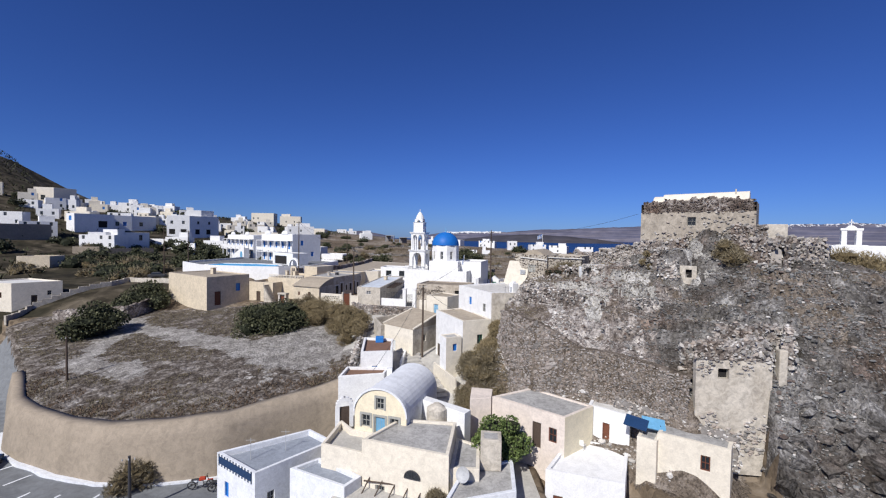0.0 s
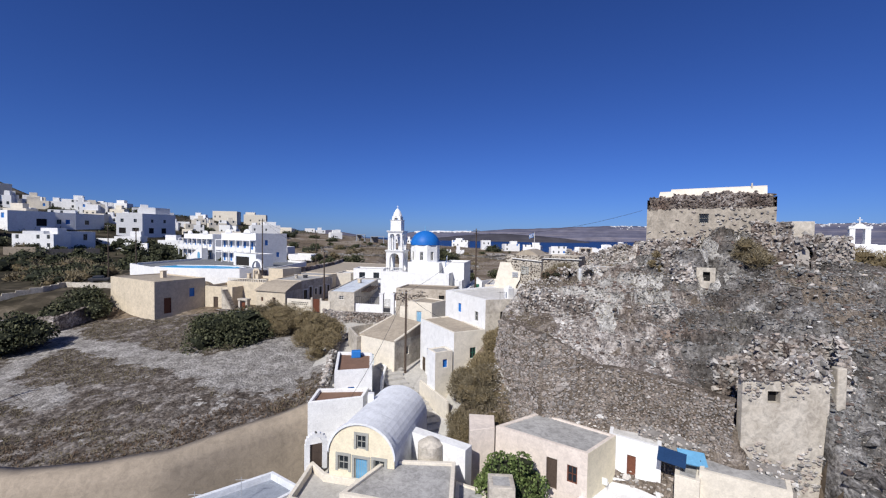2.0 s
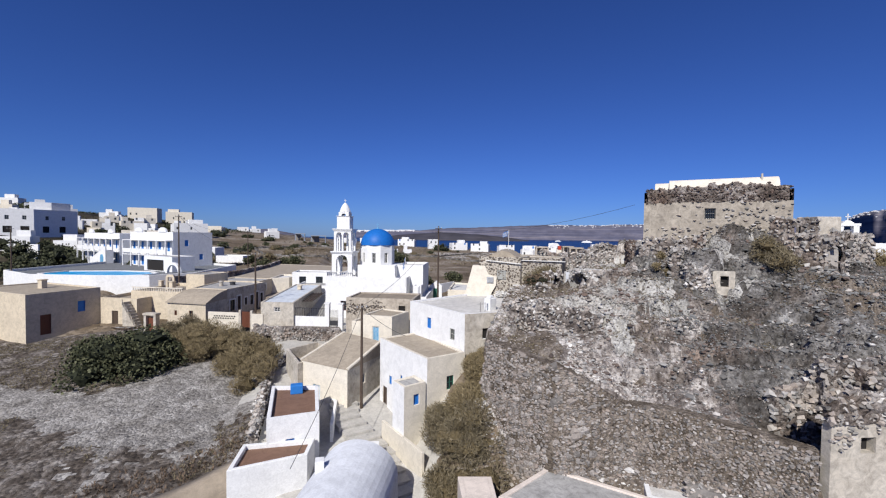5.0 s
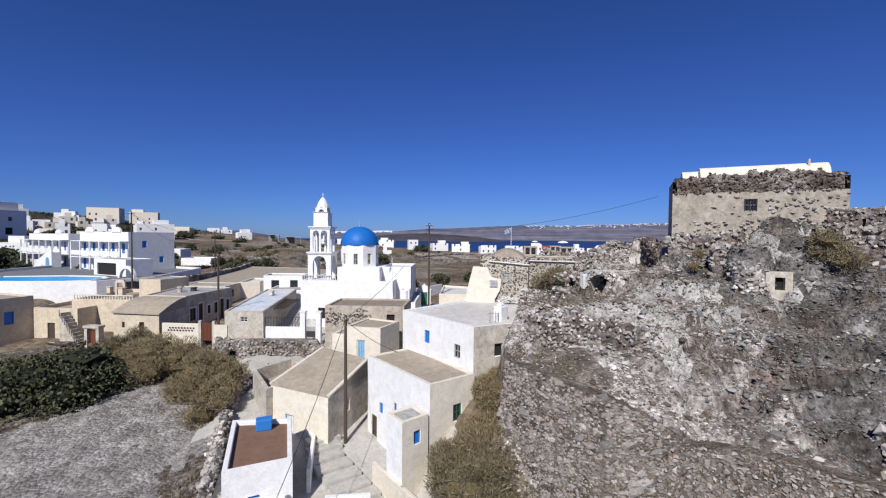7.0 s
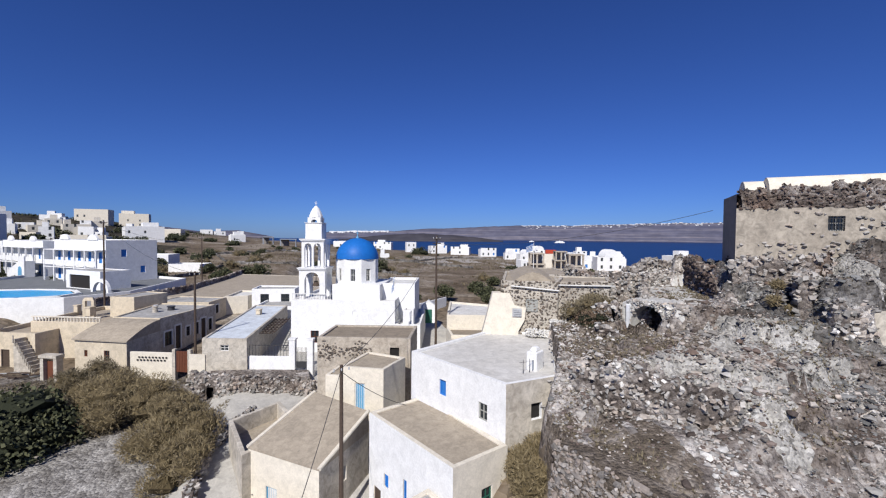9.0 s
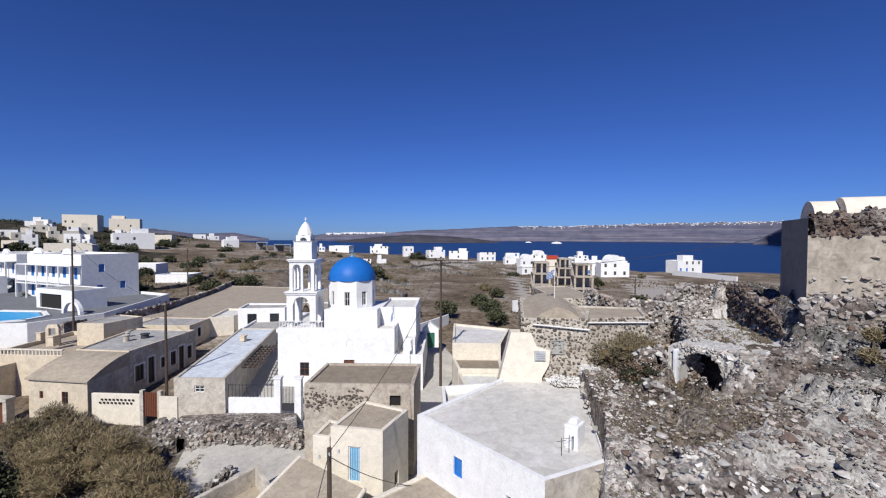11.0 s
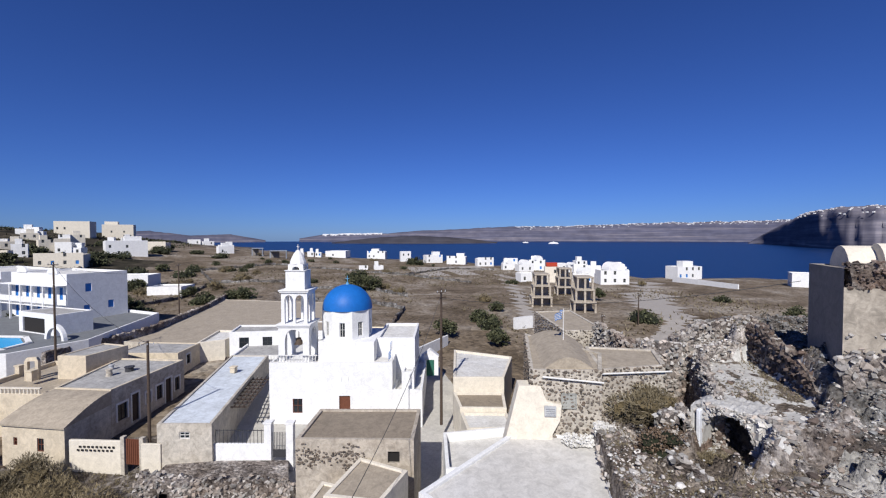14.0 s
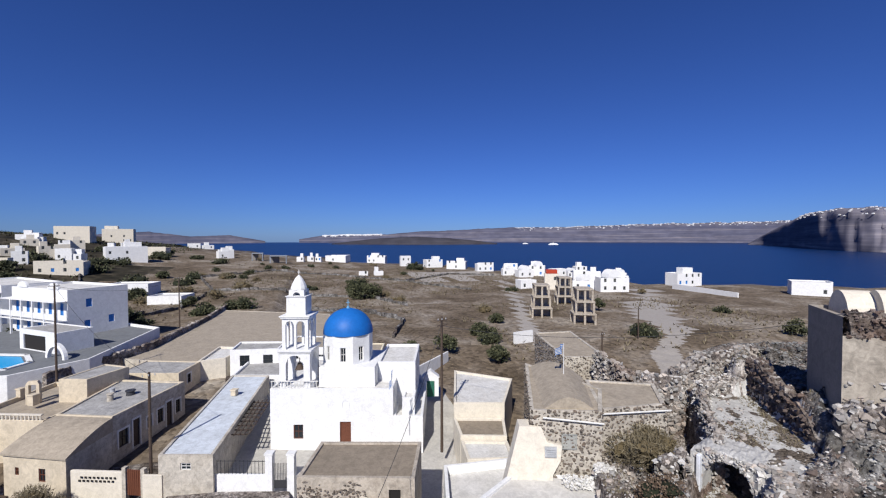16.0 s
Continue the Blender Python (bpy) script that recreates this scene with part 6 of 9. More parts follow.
house("house", "low white lean-to under blue panels", [(16.9, 31.8), (18.0, 30.9), (19.4, 32.6), (18.2, 33.6)], -1.0, 4.2, M_CREAM, M_ROOFGREY, 0.05)
tk = thing("solar_heater", "blue solar water panels tilted on a roof frame", "solar heater")
for k, (x, y, rz) in enumerate(((17.2, 32.6, -0.6), (18.5, 32.4, -0.3))):
    me = Geo()
    me.box((0, 0, 0), (1.7, 1.1, 0.08))
    ob = part("panel", me.mesh("panel", M_SOLAR if k == 0 else M_LBLUE), tk)
    ob.matrix_basis = pose(x, y, 4.9, 28, 6, math.degrees(rz))
g = Geo()
for x, y in ((16.8, 32.7), (17.7, 32.2), (18.9, 32.1), (18.2, 32.9)):
    g.tube((x, y, 4.0), (x, y, 4.9), 0.03, 0.03, 6)
part("stand", g.mesh("stand", M_METAL), tk)
# retaining walls and round apse near the front row
g = Geo()
g.tube((1.2, 36.6, 1.0), (1.2, 36.6, 4.3), 0.95, 0.9, 20)
g.tube((1.2, 36.6, 4.3), (1.2, 36.6, 4.75), 0.9, 0.25, 20)
part("body", g.mesh("body", M_PALE), thing("oven_turret", "round plastered oven turret", "oven"))
house("wall_block", "white garden wall beside the vaulted house", [(-0.7, 38.6), (3.6, 35.2), (4.2, 36.0), (-0.1, 39.4)], 0.0, 4.4, M_WHITE, M_WHITE, 0.0, category="wall")
house("wall_block", "cream stepped wall climbing beside the lane", [(4.2, 37.2), (6.2, 37.6), (6.6, 39.8), (4.6, 40.2)], 0.0, 4.9, M_PINK, M_PINK, 0.0, category="wall")

# curved retaining wall under the field
def build_bank():
    xs = np.concatenate([np.linspace(-54.0, -36, 26), np.linspace(-35, -9.2, 40)])
    V, F = [], []
    for x in xs:
        y = float(wall_y(x)) - 0.75
        zt = float(base_h(np.array(x), np.array(y + 2.0))) + 0.12
        zl = -4.9
        zm = zl + (zt - zl) * 0.52
        w1, w2 = 0.2 * math.sin(x * 0.31), 0.16 * math.sin(x * 0.47 + 1)
        V += [(x, y - 1.25 + w1, zl), (x, y - 0.85 + w2, zm), (x, y - 0.45 + 0.5 * w1, zm + (zt - zm) * 0.55), (x, y, zt + 0.4 * w2), (x, y + 1.5, zt - 0.05), (x, y + 1.5, zl)]
    for i in range(len(xs) - 1):
        for j in range(5):
            F.append((i * 6 + j, (i + 1) * 6 + j, (i + 1) * 6 + j + 1, i * 6 + j + 1))
    me = mesh_of("bank", V, F, M_BANK, None, True)
    tagged(new("wall_bank", me), "tan rendered curved retaining wall below the field", "retaining wall", kind="structure")


build_bank()

kerb = tagged(new("trim_kerb"), "white painted kerb along the low road", "kerb", kind="structure")
kx = np.linspace(-50.0, -20.0, 31)
for x0, x1 in zip(kx, kx[1:]):
    y0, y1 = float(wall_y(x0)) - 2.0, float(wall_y(x1)) - 2.0
    g = Geo()
    g.box(((x0 + x1) / 2, (y0 + y1) / 2, -4.9), (math.hypot(x1 - x0, y1 - y0) + 0.05, 0.55, 0.82 + 0.02 * (x0 + 20) * 0.5), math.atan2(y1 - y0, x1 - x0))
    part("kerb_stone", g.mesh("kerb_stone", M_WHITE2), kerb)
for x, y, rz in ((-39.5, 39.2, 1.1), (-36.3, 38.0, 1.2), (-33.0, 37.0, 1.3), (-43.0, 41.5, 1.0), (-29.6, 36.6, 1.4)):
    g = Geo()
    z = gz(x, y) + 0.012
    e_ = Vector((math.cos(rz), math.sin(rz))) * 1.9
    f_ = Vector((-math.sin(rz), math.cos(rz))) * 0.12
    c_ = Vector((x, y))
    g.face([(*(c_ - e_ - f_), z), (*(c_ + e_ - f_), z), (*(c_ + e_ + f_), z), (*(c_ - e_ + f_), z)])
    part("painted_joint", g.mesh("painted_joint", M_WHITE2), kerb)

# ---- walls and yards by the church ----
def yard_wall(label, pts, z0, z1, mat, thick=0.25):
    w = thing("yard_wall", label, "wall")
    g = Geo()
    for a, b2 in zip(pts, pts[1:]):
        a, b2 = Vector(a), Vector(b2)
        m_ = (a + b2) / 2
        g.box((m_.x, m_.y, z0), ((b2 - a).length + thick * 0.5, thick, z1 - z0), math.atan2((b2 - a).y, (b2 - a).x))
    part("wall", g.mesh("wall", mat), w, bevel=0.03)
    return w


w = yard_wall("pierced pale garden wall left of the gate", [(-21.4, 81.6), (-17.0, 80.0)], 4.5, 8.2, M_CREAM)
# small black plates on the wall stand for the shade in its piercings
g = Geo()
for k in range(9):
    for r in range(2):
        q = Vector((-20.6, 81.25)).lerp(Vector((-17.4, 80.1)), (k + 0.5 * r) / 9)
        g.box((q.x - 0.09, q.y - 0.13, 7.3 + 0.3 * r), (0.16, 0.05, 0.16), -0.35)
part("piercing_shade", g.mesh("piercing_shade", M_VOID), w)
yard_wall("pierced white garden wall beside the shed", [(-15.1, 78.9), (-13.6, 78.4)], 4.5, 8.2, M_CREAM)
gt = thing("garden_gate", "brown wooden gate between plastered posts", "gate")
g = Geo()
for x, y in ((-16.85, 79.95), (-15.2, 79.2)):
    g = Geo()
    g.box((x, y, 4.5), (0.35, 0.35, 4.1), -0.4)
    part("post", g.mesh("post", M_PALE), gt)
g = Geo()
g.box((-16.0, 79.55, 6.2), (1.35, 0.1, 2.2), -0.42)
for k in range(7):
    g.box((-16.5 + k * 0.17, 79.7 - k * 0.075, 6.2), (0.03, 0.04, 2.2), -0.42)
part("leaf", g.mesh("leaf", M_WOOD), gt)
w = yard_wall("low white wall and pale green railing panel by the church gate", [(-9.3, 77.6), (-5.1, 76.3)], 5.0, 8.0, M_WHITE)
fence = thing("iron_fence", "dark iron railing on the church yard wall", "fence")
for k in range(14):
    g = Geo()
    q = Vector((-9.2, 77.6)).lerp(Vector((-5.1, 76.3)), k / 13)
    g.box((q.x, q.y, 8.0), (0.04, 0.04, 1.2))
    part("bar", g.mesh("bar", M_METAL), fence)
g = Geo()
g.box((-7.15, 76.95, 9.1), (4.3, 0.05, 0.05), -0.307)
part("rail", g.mesh("rail", M_METAL), fence)
gp = thing("church_gate", "white gate posts with a dark iron gate", "gate")
g = Geo()
for x, y in ((-4.8, 76.2), (-3.0, 75.6)):
    g = Geo()
    g.box((x, y, 5.5), (0.6, 0.6, 4.3), -0.29)
    g.box((x, y, 9.8), (0.75, 0.7, 0.15), -0.29)
    part("post", g.mesh("post", M_WHITE), gp)
g = Geo()
for k in range(9):
    g.box((-4.45 + k * 0.13, 76.05 - k * 0.04, 6.8), (0.035, 0.035, 2.2), -0.29)
g.box((-3.93, 75.9, 6.8), (1.1, 0.03, 0.7), -0.29)
part("gate_leaf", g.mesh("gate_leaf", M_METAL), gp)
rubble_wall("ruin_wall", "ruined low stone house front with dark holes", [(-14.0, 75.3), (-9.8, 73.6), (-5.0, 72.6), (-2.6, 71.0)], 3.0, [7.3, 7.1, 7.0, 6.8, 6.9], 0.8, seed=41, holes=[(1.6, 2.6, 4.4, 6.3), (4.2, 5.3, 4.2, 5.6)], size=0.24)
g = Geo()
g.prism([(-13.4, 75.8), (-9.6, 74.2), (-3.0, 72.2), (-3.2, 75.4), (-8.8, 77.0), (-13.0, 77.6)], 2.0, 6.7)
part("fill", g.mesh("fill", M_ROCK), thing("rubble_roof", "grey rubble covered roof of the ruined house", "ruin"))
# black blocks added behind the holes for the shade inside
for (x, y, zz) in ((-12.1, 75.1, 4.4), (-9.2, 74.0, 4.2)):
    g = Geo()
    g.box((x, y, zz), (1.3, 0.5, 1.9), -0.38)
    part("opening_shade", g.mesh("opening_shade", M_VOID), thing("cave", "doorway in the ruined front, its shade a black block", "cave"))
# broken walls before the lane house
house("ruin_room", "roofless cream room with sloping walls", [(-6.6, 57.4), (-3.2, 60.8), (-5.2, 66.0), (-8.4, 63.0)], 2.5, 7.2, M_PALE, M_ROOFTAN, 1.2, 0.3, category="ruin")
rubble_wall("field_wall", "low stone wall between the field and the lane", [(-9.2, 50.5), (-9.6, 57.0), (-9.8, 63.0), (-7.5, 69.0)], lambda x, y: gz(x, y) - 1.0, [4.2, 4.9, 5.5, 6.0], 0.5, seed=43, size=0.2)
rubble_wall("field_wall", "long low stone wall at the back of the field", [(-75, 84), (-58, 80), (-57, 88)], lambda x, y: gz(x, y) - 0.6, [3.6, 4.8, 6.2], 0.6, seed=44, stones=False)
rubble_wall("field_wall", "dry stone wall along the upper lane", [(-34.5, 104.0), (-28.0, 120.0), (-25.0, 146.0), (-24.0, 168.0)], lambda x, y: gz(x, y) - 0.5, [11.0, 10.6, 10.4, 10.6], 0.6, seed=45, stones=False)
# courtyard between shed and church
g = Geo()
for k in range(9):
    q = Vector((-8.8, 82.0)).lerp(Vector((-7.7, 90.0)), k / 8)
    g.box((q.x + 0.5, q.y, 9.3), (2.0, 0.12, 0.1), -0.29)
for k in range(5):
    g.box((-8.9 + k * 0.45 + 0.5, 86.0, 9.42), (0.1, 9.0, 0.08), -0.13)
part("slats", g.mesh("slats", M_DARKWOOD), thing("pergola", "weathered wooden pergola beside the shed", "pergola"))
yard_wall("white church yard wall beside the lane", [(9.4, 86.0), (13.0, 97.0), (20, 104)], 6.0, 9.6, M_WHITE)
shr = thing("lane_shrine", "little white gabled gateway with a green door", "gateway")
g = Geo()
g.box((13.3, 90.2, 8.0), (2.2, 1.2, 2.4), -0.29)
o = len(g.v)
g.v += [(12.2, 90.0, 10.4), (14.3, 89.3, 10.4), (13.2, 89.6, 11.3), (12.5, 91.2, 10.4), (14.6, 90.5, 10.4), (13.5, 90.8, 11.3)]
g.f += [(o, o + 1, o + 2), (o + 3, o + 5, o + 4), (o, o + 2, o + 5, o + 3), (o + 1, o + 4, o + 5, o + 2)]
g.i += [0] * 4
part("wall", g.mesh("wall", M_WHITE), shr)
g = Geo()
g.box((13.1, 89.55, 8.0), (1.1, 0.1, 2.0), -0.29)
part("door", g.mesh("door", M_GREEN), shr)

# ---- the hotel with its pool ----
TZ = 11.0
tr = house("pool_terrace", "white walled pool terrace of the hotel", [(-69, 116.5), (-58.5, 106.4), (-46.4, 103.4), (-37.5, 102.5), (-31.5, 108.5), (-29.5, 130), (-62, 158)], 3.0, TZ + 0.5, M_WHITE, M_ROAD, 0.5, category="terrace")
g = Geo()
g.prism([(-60, 112.5), (-56, 107.6), (-45, 106.6), (-41.0, 108.0), (-40.0, 110.5), (-42.5, 114.5), (-49, 117.0), (-58, 117)], TZ - 0.3, TZ + 0.05)
pl = thing("pool", "turquoise swimming pool with white rim", "pool")
part("water", g.mesh("water", M_POOL), pl)
g = Geo()
rim = [(-60.5, 112.5), (-56.2, 107.0), (-45, 106.0), (-40.5, 107.5), (-39.4, 110.6), (-42.2, 115.2), (-49, 117.7), (-58.5, 117.6)]
for a, b2 in zip(rim, rim[1:] + rim[:1]):
    a, b2 = Vector(a), Vector(b2)
    m_ = (a + b2) / 2
    g.box((m_.x, m_.y, TZ - 0.1), ((b2 - a).length + 0.4, 0.6, 0.28), math.atan2((b2 - a).y, (b2 - a).x))
part("rim", g.mesh("rim", M_WHITE), pl)


def build_hotel(label, p0, p1, depth, z0, z1, bays):
    p0, p1 = Vector(p0), Vector(p1)
    e = (p1 - p0).normalized()
    nn = Vector((-e.y, e.x))
    ln = (p1 - p0).length
    ops = []
    for fl in range(2):
        for k in range(bays):
            u = (k + 0.5) * ln / bays
            zz = z0 + 0.2 + fl * 3.6
            ops.append((0, u - 0.5, u + 0.5, zz, zz + 2.2, ("door", M_BLUE, M_BLUE)))
    ops += [(1, 2.5, 3.5, z0 + 1.2, z0 + 2.6, BLUEWIN), (1, 2.8, 3.8, z0 + 5.0, z0 + 6.5, BLUEWIN), (1, 6.5, 7.5, z0 + 1.6, z0 + 3.0, BLUEWIN)]
    h = house("hotel", label, quad(p0, p1, depth), z0 - 3, z1, M_WHITE, M_ROOFWHITE, 0.4, openings=ops, category="hotel")
    rz = math.atan2(e.y, e.x)
    for fl in range(2):
        zz = z0 + 2.75 + fl * 3.55
        g = Geo()
        q = p0 + e * ln / 2 - nn * 0.9
        g.box((q.x, q.y, zz), (ln, 1.8, 0.14), rz)
        part("canopy", g.mesh("canopy", M_WHITE), h)
    g = Geo()
    q = p0 + e * ln / 2 - nn * 1.7
    g.box((q.x, q.y, z0 + 3.3), (ln, 0.16, 1.0), rz)
    part("balcony_wall", g.mesh("balcony_wall", M_WHITE), h)
    for k in range(bays + 1):
        g = Geo()
        q = p0 + e * (ln * k / bays) - nn * 1.7
        g.box((q.x, q.y, z0), (0.28, 0.28, 6.3), rz)
        part("post", g.mesh("post", M_WHITE), h)
    for k in range(2):
        u = ln * (0.22 + 0.55 * k)
        g = Geo()
        seg = 12
        for sgn, d in ((1, -0.15), (-1, 0.25)):
            pts = []
            for j in range(seg + 1):
                t = math.pi * j / seg
                q = p0 + e * (u + 1.6 * math.cos(t)) + nn * d
                pts.append((q.x, q.y, z1 + 1.1 * math.sin(t)))
            g.face(pts if sgn > 0 else list(reversed(pts)))
        for j in range(seg):
            qs = []
            for t, d in ((j, -0.15), (j + 1, -0.15), (j + 1, 0.25), (j, 0.25)):
                a = math.pi * t / seg
                q = p0 + e * (u + 1.6 * math.cos(a)) + nn * d
                qs.append((q.x, q.y, z1 + 1.1 * math.sin(a)))
            g.face(qs)
        part("gable", g.mesh("gable", M_WHITE), h)
    return h


build_hotel("white two-storey hotel with blue doors and verandas", (-56.3, 138.0), (-42.6, 127.2), 10.0, TZ, 19.4, 5)
build_hotel("white hotel wing with blue doors beside the pool", (-79.0, 162.0), (-62.2, 145.6), 10.0, TZ, 18.9, 6)
house("veranda", "white veranda room with grey roof by the pool", [(-46.0, 120.8), (-38.2, 114.6), (-35.2, 118.6), (-42.6, 124.2)], TZ - 1, 14.2, M_WHITE, M_ROOFGREY, 0.12, category="veranda",
      openings=[(0, 1.0, 7.0, TZ + 0.1, 13.4, VOID)])
stair = thing("hotel_stair", "white outside stair with solid parapet over a blue door", "stair")
SE, SF = Vector((0.716, -0.698)), Vector((-0.698, -0.716))
ST = Vector((-63.4, 143.6))
for k in range(12):
    g = Geo()
    q = ST - SE * (k + 0.5) * 0.75 + SF * 0.1
    g.box((q.x, q.y, TZ - 0.2), (0.76, 1.5, 3.7 - k * 0.3), math.atan2(SE.y, SE.x))
    part("step", g.mesh("step", M_WHITE), stair)
g = Geo()
rail = [(0.0, TZ - 0.2), (9.4, TZ - 0.2), (9.4, TZ + 0.9), (0.0, TZ + 4.6)]
for d in (0.9, 1.15):
    g.face([(*(ST - SE * u + SF * d), z) for u, z in (rail if d > 1 else reversed(rail))])
for (u0, z0), (u1, z1) in zip(rail, rail[1:] + rail[:1]):
    g.face([(*(ST - SE * u + SF * d), z) for u, z, d in ((u0, z0, 0.9), (u1, z1, 0.9), (u1, z1, 1.15), (u0, z0, 1.15))])
part("parapet", g.mesh("parapet", M_WHITE), stair)
g = Geo()
leaf = [(-0.95, 0.0), (0.95, 0.0), (0.95, 1.5)] + [(0.95 * math.cos(math.pi * k / 8), 1.5 + 0.95 * math.sin(math.pi * k / 8)) for k in range(1, 8)] + [(-0.95, 1.5)]
for d in (1.1, 1.22):
    g.face([(*(ST - SE * (2.2 - u) + SF * d), TZ - 0.1 + z) for u, z in (leaf if d > 1.15 else reversed(leaf))])
for (u0, z0), (u1, z1) in zip(leaf, leaf[1:] + leaf[:1]):
    g.face([(*(ST - SE * (2.2 - u) + SF * d), TZ - 0.1 + z) for u, z, d in ((u0, z0, 1.22), (u0, z0, 1.1), (u1, z1, 1.1), (u1, z1, 1.22))])
part("door", g.mesh("door", M_LBLUE), stair, "light blue arched door")
bal = thing("balustrade", "cream plaster balustrade on the ochre roof terrace", "balustrade")
BA, BB = Vector((-35.9, 92.6)), Vector((-27.5, 89.65))
for k in range(22):
    q = BA.lerp(BB, (k + 0.5) / 22)
    g = Geo()
    g.tube((q.x, q.y, 10.0), (q.x, q.y, 10.5), 0.09, 0.07, 6)
    part("baluster", g.mesh("baluster", M_CREAM), bal)
g = Geo()
q = (BA + BB) / 2
g.box((q.x, q.y, 10.5), ((BB - BA).length, 0.26, 0.12), math.atan2(BB.y - BA.y, BB.x - BA.x))
part("rail", g.mesh("rail", M_CREAM), bal)
arch = thing("garden_arch", "white round garden arch beside the pool", "arch")
g = Geo()
hoop = []
for k in range(15):
    t = math.pi * k / 14
    hoop.append([(-37.0 - r * math.cos(t) * 0.8 + 0.6 * d, 112.0 + r * math.cos(t) * 0.6 + 0.8 * d, TZ + r * math.sin(t)) for r, d in ((1.75, -0.25), (2.25, -0.25), (2.25, 0.25), (1.75, 0.25))])
for q, q2 in zip(hoop, hoop[1:]):
    for k in range(4):
        g.face([q[k], q[(k + 1) % 4], q2[(k + 1) % 4], q2[k]])
part("ring", g.mesh("ring", M_WHITE), arch)
# stair house left of the ochre row
house("house", "ochre house with an outside stair and green gate", [(-39.5, 91.0), (-33.5, 88.6), (-31.5, 94.0), (-38.0, 97.0)], 4.0, 9.2, M_OCHRE, M_ROOFTAN, 0.5, openings=[(0, 2.0, 3.1, 5.0, 7.2, DARKDOOR)])
st = thing("outside_stair", "plastered outside stair with solid rail", "stair")
for k in range(10):
    g = Geo()
    g.box((-34.8 + k * 0.28 * 0.9, 88.4 - k * 0.28 * 0.4, 4.4), (0.3, 1.1, 4.2 - k * 0.42 + 0.2), -0.4)
    part("step", g.mesh("step", M_PALE), st)
for s in (1,):
    g = Geo()
    for k in range(12):
        g.box((-34.9 + k * 0.25 * 0.9 - 0.2, 87.9 - k * 0.25 * 0.4 - 0.1, 8.4 - k * 0.36), (0.09, 0.09, 0.85), -0.4)
    part("balusters", g.mesh("balusters", M_PALE), st)
gr = thing("gateway", "pale green plastered gateway with a brown door", "gateway")
g = Geo()
for dx in (-0.8, 0.8):
    g.box((-29.6 + dx * 0.92, 83.9 - dx * 0.38, 4.2), (0.4, 0.7, 3.4), -0.4)
g.box((-29.6, 83.9, 7.5), (2.2, 0.9, 0.3), -0.4)
part("frame", g.mesh("frame", M_PALE), gr)
g = Geo()
g.box((-29.6, 84.0, 4.2), (1.3, 0.1, 2.9), -0.4)
part("door", g.mesh("door", M_WOOD), gr)
# upper-roof arch of the ochre house
oa = thing("roof_arch", "little plastered arch on the roof terrace", "arch")
g = Geo()
for s in (-0.5, 0.5):
    g.box((-32.0 + s, 97.0, 9.4), (0.3, 0.5, 2.3))
g.box((-32.0, 97.0, 11.7), (1.3, 0.5, 0.4), 0, 0, 0.7)
part("arch", g.mesh("arch", M_OCHRE), oa)
# pallets
pal = thing("pallet_stack", "stacked wooden pallets in the yard", "pallets")
for k in range(4):
    g = Geo()
    for s in range(5):
        g.box((-12.8 + s * 0.28, 101.6, 7.8 + k * 0.4), (0.2, 1.5, 0.1), 0.1)
    g.box((-12.2, 101.6, 7.62 + k * 0.4), (1.4, 0.12, 0.18), 0.1)
    part("pallet", g.mesh("pallet", M_DARKWOOD), pal)
# white house right behind the church
house("house", "white bungalow with dark barred windows behind the church", [(-6.5, 112.0), (2.6, 108.6), (5.2, 116.0), (-4.0, 119.6)], 5.0, 10.4, M_WHITE, M_ROOFTAN, 0.15,
      openings=[(0, 1.5, 3.0, 7.6, 9.2, GLAZEDW), (0, 6.0, 7.5, 7.6, 9.2, GLAZEDW)])
house("house", "cream walled room behind the bell tower", [(2.0, 104.5), (8.8, 102.4), (10.0, 107.0), (3.4, 109.0)], 6.0, 11.0, M_YELLOW, M_ROOFTAN, 0.15)
house("yard_block", "white parapet roof behind the shed", [(-12.0, 101.0), (-3.5, 98.4), (-1.8, 106.0), (-10.6, 109.5)], 5.0, 9.6, M_WHITE, M_ROOFGREY, 0.3)

house("annex", "small white annex with grey roof and blue window", [(2.2, 47.2), (4.0, 48.1), (3.35, 49.9), (1.5, 48.9)], 2.0, 8.0, M_CREAM, M_ROOFGREY, 0.08, category="annex", openings=[(0, 0.9, 1.4, 6.4, 7.2, BLUEWIN)], edge_m=((3,), M_WHITE))
yard_wall("low white wall edging the lane", [(-3.2, 50.2), (-3.0, 55.0), (-4.6, 57.6)], 1.5, 4.4, M_WHITE)
yard_wall("cream wall stepping down to the lane", [(0.9, 50.2), (2.2, 47.0), (3.2, 44.6)], 1.0, 4.3, M_CREAM)
house("house", "low grey-white house below the curved lane", [(-100.0, 91.5), (-88.7, 89.4), (-83.4, 95.6), (-95.0, 100.0)], 0.0, 8.2, M_CREAM, M_ROOFWHITE, 0.25, openings=[(0, 8.0, 8.9, 5.0, 6.2, WOODWIN), (1, 3.0, 4.0, 3.2, 5.4, DARKDOOR), (1, 5.6, 6.3, 5.2, 6.2, GLAZED)])
lw = thing("yard_wall", "long low grey wall curving along the upper lane", "wall")
line = [(-84.6, 84.0), (-85.2, 90.4), (-80.2, 96.0), (-76.4, 100.6), (-75.6, 105.6), (-72.0, 104.2), (-62.0, 100.0)]
